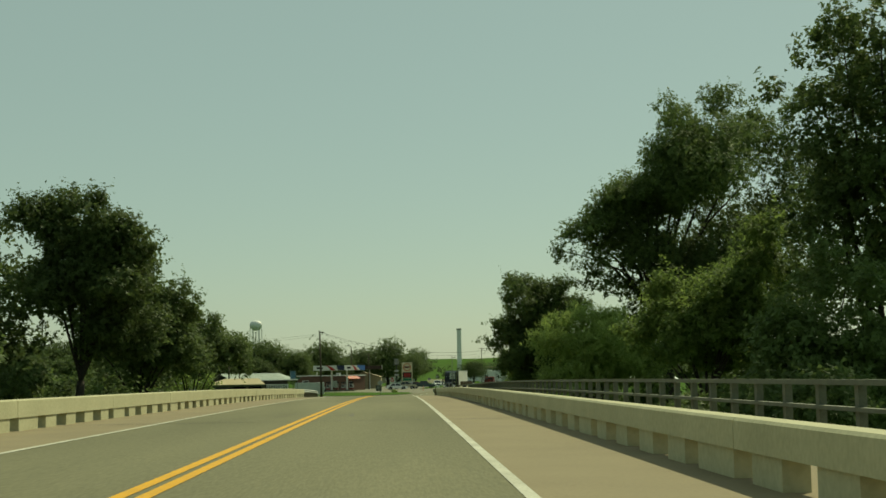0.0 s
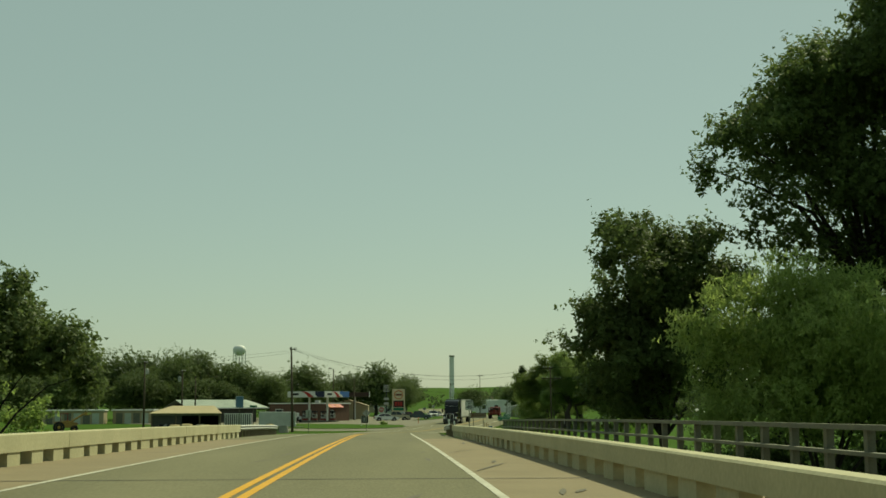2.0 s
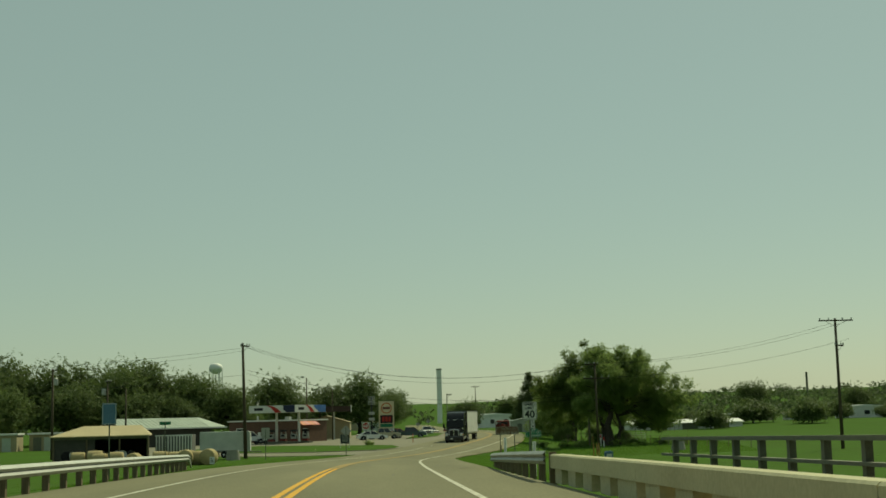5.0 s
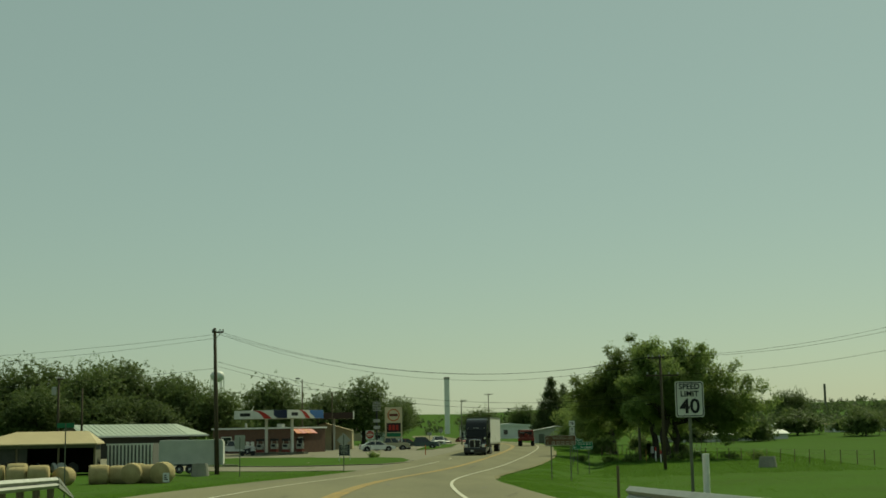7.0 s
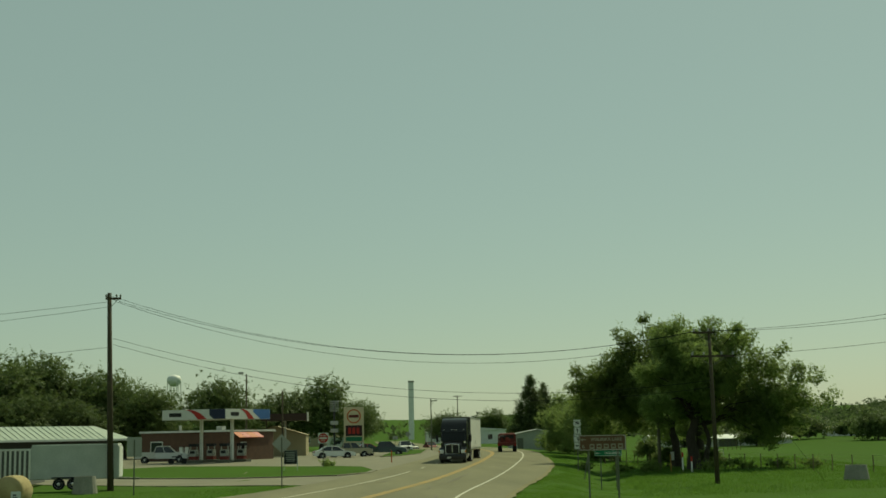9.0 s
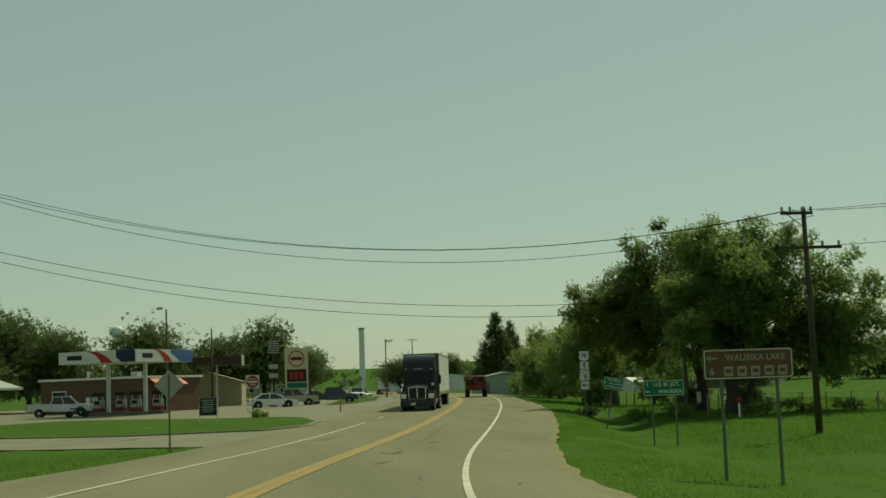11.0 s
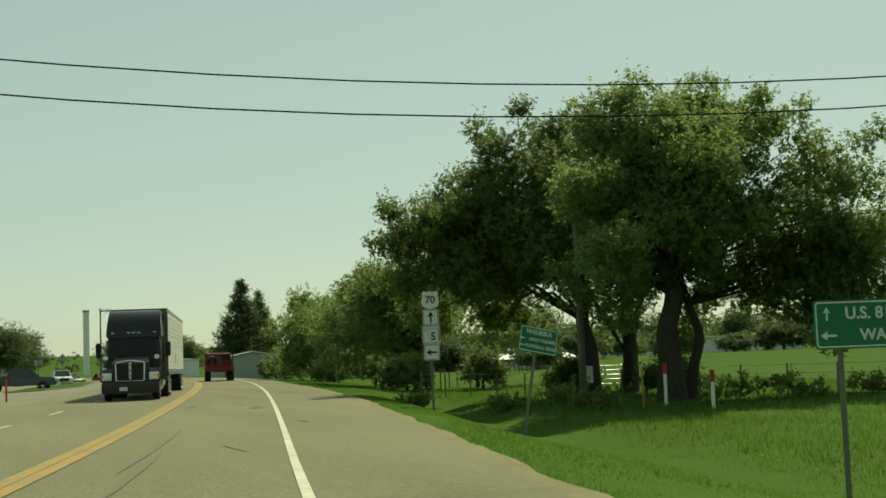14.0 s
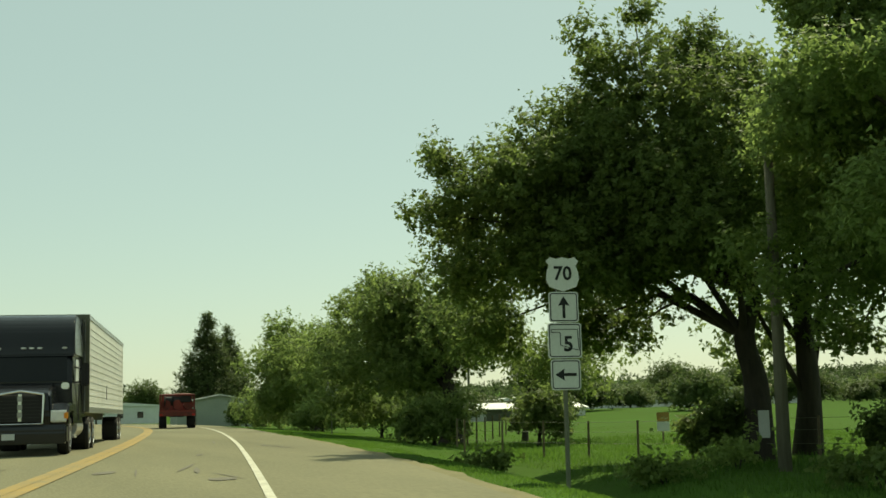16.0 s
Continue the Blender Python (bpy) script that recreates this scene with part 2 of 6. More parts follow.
def thing(name, m=None, label="", category="", group="", kind=""):
    ob = new(name)
    ob.empty_display_size = 0.2
    if m:
        ob.matrix_world = m
    return tagged(ob, label, category, group, kind)


def part(name, shape, material, parent=None, label="", m=None, smooth=False):
    """One mesh object, under a thing or a part."""
    me = shape if isinstance(shape, bpy.types.Mesh) else shape.mesh(name, smooth)
    if not me.materials:
        me.materials.append(material)
    ob = new(name, me)
    if parent:
        ob.parent = parent
    if m:
        ob.matrix_basis = m
    if label:
        ob["label"] = label
    return ob


def fixed(name, shape, material, label, category, kind="structure", smooth=False, group=""):
    return tagged(part(name, shape, material, smooth=smooth), label, category, group, kind)


def clean(ob):
    bm = bmesh.new()
    bm.from_mesh(ob.data)
    bmesh.ops.recalc_face_normals(bm, faces=bm.faces)
    bm.to_mesh(ob.data)
    bm.free()
    return ob


def bevelled(shape, width=0.02, segments=2):
    bm = bmesh.new()
    me = shape.mesh("bevelled")
    bm.from_mesh(me)
    bmesh.ops.recalc_face_normals(bm, faces=bm.faces)
    bmesh.ops.bevel(bm, geom=list(bm.edges), offset=width, segments=segments, affect='EDGES', clamp_overlap=True)
    bm.to_mesh(me)
    bm.free()
    return me


# ---- lie of the land ----
PROFILE_Y = [-300, -30, 15, 45, 60, 75, 90, 105, 120, 135, 150, 165, 180, 195, 210, 225, 245, 270, 300, 340, 3000]
PROFILE_Z = [2.75, 2.62, 2.49, 2.34, 2.20, 2.06, 1.85, 1.66, 1.41, 1.12, 0.78, 0.45, 0.16, -0.04, -0.09, -0.02, 0.12, 0.25, 0.36, 0.44, 0.44]
CENTRE_Y = [-300, 115, 130, 150, 165, 180, 195, 210, 225, 240, 260, 290, 310, 330, 350, 389, 485, 700, 1000, 3000]
CENTRE_X = [0, 0, 0.2, 0.75, 1.65, 3.25, 5.75, 8.5, 11.2, 13.8, 17.1, 21.3, 23.1, 23.7, 23.4, 21.8, 20, 24, 34, 120]


def smooth_step(a, b, x):
    k = np.clip((np.asarray(x, float) - a) / (b - a), 0, 1)
    return k * k * (3 - 2 * k)


def soft(xs, ys, y):
    """Interpolation with its corners rounded."""
    y = np.asarray(y, float)
    return sum(np.interp(y + d, xs, ys) for d in (-12, -8, -4, 0, 4, 8, 12)) / 7


def road_z(y):
    return soft(PROFILE_Y, PROFILE_Z, y)


def road_x(y):
    return soft(CENTRE_Y, CENTRE_X, y)


def right_edge(y):
    """How far the paving reaches to the right of the yellow line."""
    return np.interp(y, [-300, 100, 130, 150, 176, 212, 235, 260, 320, 3000], [5.7, 5.7, 5.9, 5.95, 5.5, 6.5, 6.7, 6.0, 5.3, 5.2])


def left_edge(y):
    return np.interp(y, [-300, 120, 150, 175, 190, 3000], [6.2, 6.4, 7.0, 7.2, 6.8, 6.2])


def land(x, y):
    """The height of the ground."""
    x, y = np.asarray(x, float), np.asarray(y, float)
    c, z = road_x(y), road_z(y)
    off = x - c
    verge = np.where(off > 0, smooth_step(0, 9, off - right_edge(y)), smooth_step(0, 12, -off - left_edge(y)))
    field = np.where(off > 0, -0.62 + 0.25 * smooth_step(8, 25, off) + 0.35 * smooth_step(60, 200, off) + 1.25 * smooth_step(290, 395, y) * smooth_step(40, 72, off) + 0.4 * smooth_step(245, 300, y) * (1 - smooth_step(20, 50, off)), -0.28 + 0.42 * smooth_step(225, 275, y))
    base = z - 0.07
    g = base * (1 - verge) + np.where(y > 200, field, np.minimum(field, base)) * verge
    ditch = np.where(off > 0, np.exp(-((off - right_edge(y) - 4.1) / 1.7) ** 2) * (0.3 * smooth_step(186, 199, y) + 0.33 * smooth_step(205, 217, y)) * (1 - smooth_step(244, 256, y)), 0)
    g = g - ditch
    creek = 1 - smooth_step(88, 106, y + 0 * x)
    g = g * (1 - creek) + (-3.6 + 1.2 * smooth_step(25, 80, np.abs(x))) * creek
    far = np.hypot(x, y - 200)
    g = g + 26 * smooth_step(520, 1700, far) * (0.75 + 0.25 * np.sin(x * 0.004 + 1.0) * np.cos(y * 0.003))
    side = np.abs(x - c)
    g = g + 11 * smooth_step(450, 950, far) * smooth_step(70, 300, side) * (0.85 + 0.15 * np.sin(x * 0.011))
    return g


def ground_at(x, y):
    return float(land(x, y))


def stepped(marks):
    out = []
    for a, b, d in marks:
        out += list(np.arange(a, b, d))
    return np.array(out + [marks[-1][1]], float)


def grid_mesh(name, xs, ys, height):
    nx, ny = len(xs), len(ys)
    gx, gy = np.meshgrid(xs, ys)
    gz = height(gx, gy)
    v = np.stack([gx, gy, gz], -1).reshape(-1, 3)
    k = (np.arange(ny - 1)[:, None] * nx + np.arange(nx - 1)).ravel()
    f = np.stack([k, k + 1, k + nx + 1, k + nx], 1)
    me = bpy.data.meshes.new(name)
    me.from_pydata(v.tolist(), [], f.tolist())
    me.polygons.foreach_set("use_smooth", [True] * len(me.polygons))
    me.update()
    return me


XS = stepped([(-2600, -400, 80), (-400, -80, 16), (-80, -12, 2.5), (-12, 60, 1.0), (60, 120, 5), (120, 400, 16), (400, 2600, 80)])
YS = stepped([(-900, -60, 40), (-60, 84, 6), (84, 112, 2), (112, 330, 3), (330, 600, 15), (600, 3200, 80)])
rng_land = np.random.default_rng(5)


def rough_land(gx, gy):
    return land(gx, gy) + rng_land.normal(0, 0.02, gx.shape)


ground = part("ground", grid_mesh("ground", XS, YS, rough_land), GRASS)
tagged(ground, "mown green grass with flat meadow and low far hills", "ground", kind="structure")


def strip(name, y0, y1, step, left, right, up, material, label, category, wave=0.0):
    """A ribbon along the road between two distances from the yellow line, each a number or a function of y."""
    ys = np.arange(y0, y1 + step * 0.5, step)
    a = np.array([left(y) if callable(left) else left for y in ys], float)
    b = np.array([right(y) if callable(right) else right for y in ys], float)
    if wave:
        b = b + wave * np.array([noise.noise((y * 0.4, 3, 0)) + 0.5 * noise.noise((y * 1.7, 8, 0)) for y in ys])
    c, z = road_x(ys), road_z(ys) + up
    v, f = [], []
    n = 5
    for i, y in enumerate(ys):
        for k in range(n):
            v.append((c[i] + a[i] + (b[i] - a[i]) * k / (n - 1), y, z[i]))
    for i in range(len(ys) - 1):
        for k in range(n - 1):
            f.append((i * n + k, i * n + k + 1, (i + 1) * n + k + 1, (i + 1) * n + k))
    me = bpy.data.meshes.new(name)
    me.from_pydata(v, [], f)
    me.update()
    return tagged(part(name, me, material), label, category, kind="structure")


# ---- road and bridge ----
def to_right(y):
    return float(right_edge(y))


def to_left(y):
    return -float(left_edge(y))


road = strip("road", 92, 900, 3, to_left, to_right, 0.0, ASPHALT, "pale sun-bleached chip-seal road bending through the meadow", "road")
dirt_edge = strip("dirt_verge", 168, 262, 1.0, lambda y: to_right(y) - 0.25, lambda y: to_right(y) + 0.3, -0.012, DIRT, "bare sandy dirt along the paving's edge", "verge", 0.2)
deck = Shape()
cuts = list(range(-120, 93, 4))
deck.add([(x, y, float(road_z(y)) + dz) for y in cuts for x, dz in ((-6.9, -0.5), (9.6, -0.5), (9.6, 0.0), (-6.9, 0.0))],
         [(4 * k + q, 4 * k + (q + 1) % 4, 4 * k + 4 + (q + 1) % 4, 4 * k + 4 + q) for k in range(len(cuts) - 1) for q in range(4)])
fixed("bridge_deck", deck, SHOULDER, "tan concrete bridge deck with worn shoulders", "bridge")
lanes = strip("bridge_lanes", -120, 112, 4, -3.7, 3.72, 0.006, ASPHALT, "grey asphalt wearing course on the bridge lanes", "road")
pier = Shape()
for y in (-60, -28, 4, 36, 68):
    pier.box(-5.5, 8.5, y - 0.5, y + 0.5, -4.2, float(road_z(y)) - 0.5)
fixed("bridge_pier", pier, CONCRETE_D, "grey concrete bridge piers in the creek bed", "bridge pier")
abut = Shape().box(-7.2, 9.8, 91.6, 93.2, -4.0, 1.30)
fixed("bridge_abutment", abut, CONCRETE_D, "grey concrete bridge abutment", "bridge")


def line(name, y0, y1, off, width, material, label, step=3.0, up=0.012):
    return strip(name, y0, y1, step, off - width / 2, off + width / 2, up, material, label, "road marking")


for off in (-0.125, 0.125):
    line("yellow_line", -120, 126, off, 0.15, PAINT_Y, "bright double yellow centre line, one stripe")
    line("yellow_line", 126, 420, off * 1.05, 0.25, PAINT_F, "faded double yellow centre line, one stripe")
line("edge_line", -120, 600, 3.66, 0.13, PAINT_W, "solid white edge line, slightly worn")
line("edge_line", -120, 226, -3.66, 0.13, PAINT_W, "solid white edge line, slightly worn")
for y in range(232, 330, 12):
    line("lane_dash", y, y + 3, -3.66, 0.13, PAINT_W, "short white lane dash", 1.5)
joint = Shape()
for y in (48.5, 92.3, 14.0, -22.0):
    z = float(road_z(y)) + 0.010
    joint.add([(-6.1, y - 0.05, z), (5.6, y - 0.05, z), (5.6, y + 0.05, z), (-6.1, y + 0.05, z)], [(0, 1, 2, 3)])
fixed("deck_joint", joint, TAR, "dark sealed expansion joints across the deck", "bridge joint")
# skid marks and tar patches on the lanes
rng = random.Random(11)
marks = Shape()
for k in range(70):
    y = rng.uniform(10, 255)
    x = float(road_x(y)) + rng.choice((-2.6, -1.1, 1.0, 2.7, 4.6)) + rng.uniform(-0.5, 0.5)
    w, ln, a = rng.uniform(0.02, 0.07), rng.uniform(0.8, 5.0), rng.uniform(-0.06, 0.3)
    z = float(road_z(y)) + 0.009
    d = Vector((math.sin(a), math.cos(a), 0)) * ln / 2
    n = Vector((d.y, -d.x, 0)).normalized() * w
    c = Vector((x, y, z))
    pts = [c - d, c - d * 0.3 + n, c + d * 0.4 + n, c + d, c + d * 0.3 - n, c - d * 0.4 - n]
    marks.add([(p.x, p.y, float(road_z(p.y)) + 0.011) for p in pts], [tuple(range(6))])
for xa, ya, xb, yb, w in ((8.9, 205.5, 11.35, 218.4, 0.07), (6.05, 191.4, 6.85, 190.7, 0.16), (6.0, 190.8, 6.75, 189.9, 0.05), (5.4, 184.2, 6.1, 186.4, 0.06), (8.2, 200.4, 10.0, 210.0, 0.06), (13.3, 232.7, 13.7, 234.0, 0.2), (14.9, 229.2, 15.2, 230.2, 0.25), (8.3, 198.0, 8.55, 198.8, 0.2)):
    d = Vector((xb - xa, yb - ya, 0)).normalized()
    n = Vector((d.y, -d.x, 0)) * w
    pts = [Vector((xa, ya, 0)), Vector((xa, ya, 0)).lerp(Vector((xb, yb, 0)), 0.3) + n, Vector((xa, ya, 0)).lerp(Vector((xb, yb, 0)), 0.75) + n * 0.8, Vector((xb, yb, 0)), Vector((xa, ya, 0)).lerp(Vector((xb, yb, 0)), 0.6) - n, Vector((xa, ya, 0)).lerp(Vector((xb, yb, 0)), 0.2) - n * 0.7]
    marks.add([(p.x, p.y, float(road_z(p.y)) + 0.0115) for p in pts], [tuple(range(6))])
tagged(part("tar_patch", marks, mat("worn_tar", (0.14, 0.127, 0.092), 0.85, (0.115, 0.105, 0.08), 2.0)), "small dark tar smears on the paving", "tar patches", kind="stuff")


def parapet(x, y1, side, label, hi=0.72):
    """A concrete bridge rail: one beam on short posts, sections butted end to end."""
    rail = thing("bridge_rail", pose(x, 0, 0), label, "bridge rail")
    lo, t = 0.31, 0.34 * side
    x0, x1 = sorted((0, t))
    y = y1
    while y > -110:
        a, b = y - 10.0, y
        za, zb = float(road_z(a)), float(road_z(b))
        s = Shape()
        prof = [(x0, lo), (x1, lo), (x1, hi - 0.03), (x1 - 0.03, hi), (x0 + 0.03, hi), (x0, hi - 0.03)]
        n = len(prof)
        s.add([(px, a + 0.015, pz + za) for px, pz in prof] + [(px, b - 0.015, pz + zb) for px, pz in prof],
              [tuple(range(n)), tuple(range(2 * n - 1, n - 1, -1))] + [(i, i + n, (i + 1) % n + n, (i + 1) % n) for i in range(n)])
        clean(part("beam", s, CONCRETE, rail))
        for k in range(5):
            c = a + 1.0 + 2.0 * k
            w = 0.8 if k == 0 else 0.5
            z = float(road_z(c))
            part("post", Shape().box(x0 + 0.05, x1 - 0.03, c - w, c + w, z - 0.02, z + lo + 0.02), CONCRETE, rail)
        y -= 10.0
    return rail


parapet(-6.2, 100.4, -1, "pale cream concrete bridge rail with open slots")
parapet(5.84, 103.2, 1, "weathered concrete bridge rail with open slots", 0.625)

ped = thing("walkway_rail", pose(9.0, 0, 0), "weathered grey steel walkway rail beside the bridge", "railing")
for k in range(-30, 51):
    y = 16.0 + 1.76 * k
    z = float(road_z(y))
    part("post", Shape().box(-0.07, 0.05, y - 0.08, y + 0.08, z - 0.3, z + 0.94), STEEL_D, ped)
for h, t in ((0.91, 0.04), (0.53, 0.03), (0.12, 0.025)):
    for k in range(-8, 21):
        a, b = 5.0 * k, 5.0 * k + 5.0
        if b > 106:
            continue
        za, zb = float(road_z(a)) + h, float(road_z(b)) + h
        p = [(x, yy, z + dz) for dz in (-t, t) for yy, z in ((a, za), (b, zb)) for x in (-0.14, 0.0)]
        part("rail_bar", Shape().add(p, [(0, 2, 3, 1), (4, 5, 7, 6), (0, 1, 5, 4), (2, 6, 7, 3), (0, 4, 6, 2), (1, 3, 7, 5)]), STEEL_D, ped)


def guardrail(path, label, ends=True):
    """A steel W-beam on posts along a list of places."""
    rail = thing("guardrail", None, label, "guardrail")
    wave = [(0.0, 0.42), (0.03, 0.45), (0.08, 0.50), (0.03, 0.56), (0.0, 0.575), (0.03, 0.59), (0.08, 0.65), (0.03, 0.70), (0.0, 0.73)]
    s = Shape()
    rows = []
    for i, (x, y, z) in enumerate(path):
        q, r = path[max(i - 1, 0)], path[min(i + 1, len(path) - 1)]
        d = Vector((r[0] - q[0], r[1] - q[1], 0)).normalized()
        n = Vector((d.y, -d.x, 0))
        rows.append([Vector((x, y, z)) + n * (u if x < 0 else -u) + Vector((0, 0, h)) for u, h in wave])
        rows[-1] += [p - n * (0.012 if x < 0 else -0.012) for p in rows[-1][::-1]]
    m = len(rows[0])
    s.add([p for row in rows for p in row], [(i * m + k, i * m + (k + 1) % m, (i + 1) * m + (k + 1) % m, (i + 1) * m + k) for i in range(len(rows) - 1) for k in range(m)])
    part("w_beam", s, STEEL, rail)
    for x, y, z in path[::2]:
        e = -0.16 if x < 0 else 0.16
        part("post", Shape().box(x + e - 0.08, x + e + 0.08, y - 0.08, y + 0.08, z - 0.5, z + 0.70), POST, rail)
    return rail


gl = [(-6.25 - 0.0012 * max(0, y - 100) ** 2 * 0.6, y, float(road_z(y)) - 0.02) for y in np.arange(100.4, 139, 1.0)]
guardrail(gl, "galvanised steel guardrail leading off the bridge")
ex, ey, ez = gl[-1]
term = Shape()
for o0, o1 in ((0.44, 0.56), (0.60, 0.72)):
    term.add([(ex + dx - 0.35 * q, ey + 3.4 * q, ez + (h if q == 0 else h * 0.2 - 0.12)) for q in (0, 1) for h in (o0, o1) for dx in (0.0, 0.08)],
             [(0, 2, 3, 1), (4, 5, 7, 6), (0, 1, 5, 4), (2, 6, 7, 3), (0, 4, 6, 2), (1, 3, 7, 5)])
part("end_terminal", term, STEEL, None)
tagged(bpy.data.objects["end_terminal"], "sloping steel guardrail end buried in the grass", "guardrail end")
gr = [(5.75 + 0.0016 * max(0, y - 104) ** 2, y, float(road_z(y)) - 0.02 - 0.26 * (y - 103) / 23) for y in np.arange(103.2, 126, 1.0)]
guardrail(gr, "galvanised steel guardrail flaring from the bridge end")


# ---- trees ----
def leaf_cloud(gen, blobs, count, size, droop=0.0, slim=0.68, corners=4):
    """Leaves over the shells of many clumps: rows of centre and radii."""
    blobs = np.array(blobs, float)
    weight = blobs[:, 3] * blobs[:, 4] + blobs[:, 4] * blobs[:, 5]
    twigs = max(1, count // 12)
    count = twigs * 12
    pick = gen.choice(len(blobs), twigs, p=weight / weight.sum())
    d = gen.normal(size=(twigs, 3))
    d /= np.linalg.norm(d, axis=1, keepdims=True)
    r = gen.uniform(0.06, 1.0, (twigs, 1)) ** 0.45
    c = blobs[pick, :3] + d * r * blobs[pick, 3:]
    reach = d * 0.8 + np.array([0, 0, 0.30 - droop * 2.2]) + gen.normal(size=(twigs, 3)) * 0.45
    reach *= np.minimum(size * gen.uniform(0.7, 2.6, (twigs, 1)), 0.6)
    c = np.repeat(c, 12, 0) + np.repeat(reach, 12, 0) * gen.uniform(-0.2, 1.0, (count, 1)) + gen.normal(size=(count, 3)) * size * 0.34
    d = np.repeat(d, 12, 0)
    n = d * 0.6 + np.array([0, 0, 0.6]) + gen.normal(size=(count, 3)) * 0.5
    n /= np.linalg.norm(n, axis=1, keepdims=True)
    u = np.cross(n, gen.normal(size=(count, 3)))
    u[:, 2] -= droop * 2.5
    u /= np.linalg.norm(u, axis=1, keepdims=True)
    w = np.cross(n, u)
    w /= np.linalg.norm(w, axis=1, keepdims=True)
    s = size * gen.uniform(0.6, 1.35, (count, 1))
    a, b = u * s * 0.5, w * s * 0.5 * slim
    if corners == 3:
        v = np.stack([c - a, c + a * 0.5 + b, c + a * 0.7 - b], 1).reshape(-1, 3)
    else:
        v = np.stack([c - a, c + b + n * s * 0.08, c + a, c - b + n * s * 0.08], 1).reshape(-1, 3)
    return v, np.arange(count * corners).reshape(-1, corners)


def cloud_mesh(name, v, f, material):
    me = bpy.data.meshes.new(name)
    me.vertices.add(len(v))
    me.vertices.foreach_set("co", np.asarray(v, np.float32).ravel())
    k = f.shape[1]
    me.loops.add(f.size)
    me.loops.foreach_set("vertex_index", f.ravel().astype(np.int32))
    me.polygons.add(len(f))
    me.polygons.foreach_set("loop_start", (np.arange(len(f)) * k).astype(np.int32))
    me.update(calc_edges=True)
    me.materials.append(material)
    return me


def trunk_bar(s, pts, radii, seg=10):
    """A round bar of changing thickness along the points, smoothed between them."""
    pts = [Vector(p) for p in pts]
    path, rad = [], []
    for i in range(len(pts) - 1):
        p0, p1, p2, p3 = pts[max(i - 1, 0)], pts[i], pts[i + 1], pts[min(i + 2, len(pts) - 1)]
        for q in range(4):
            t = q / 4
            path.append(0.5 * (2 * p1 + (p2 - p0) * t + (2 * p0 - 5 * p1 + 4 * p2 - p3) * t * t + (3 * p1 - p0 - 3 * p2 + p3) * t ** 3))
            rad.append(radii[i] + (radii[i + 1] - radii[i]) * t)
    path.append(pts[-1])
    rad.append(radii[-1])
    v, n = [], len(path)
    for i, p in enumerate(path):
        for k in range(seg):
            a = k * math.tau / seg
            r = rad[i] * (1 + 0.09 * math.sin(3 * a + i * 0.4))
            v.append(p + Vector((math.cos(a) * r, math.sin(a) * r, 0)))
    f = [(i * seg + k, i * seg + (k + 1) % seg, (i + 1) * seg + (k + 1) % seg, (i + 1) * seg + k) for i in range(n - 1) for k in range(seg)]
    return s.add(v, f + [tuple(range((n - 1) * seg, n * seg))])


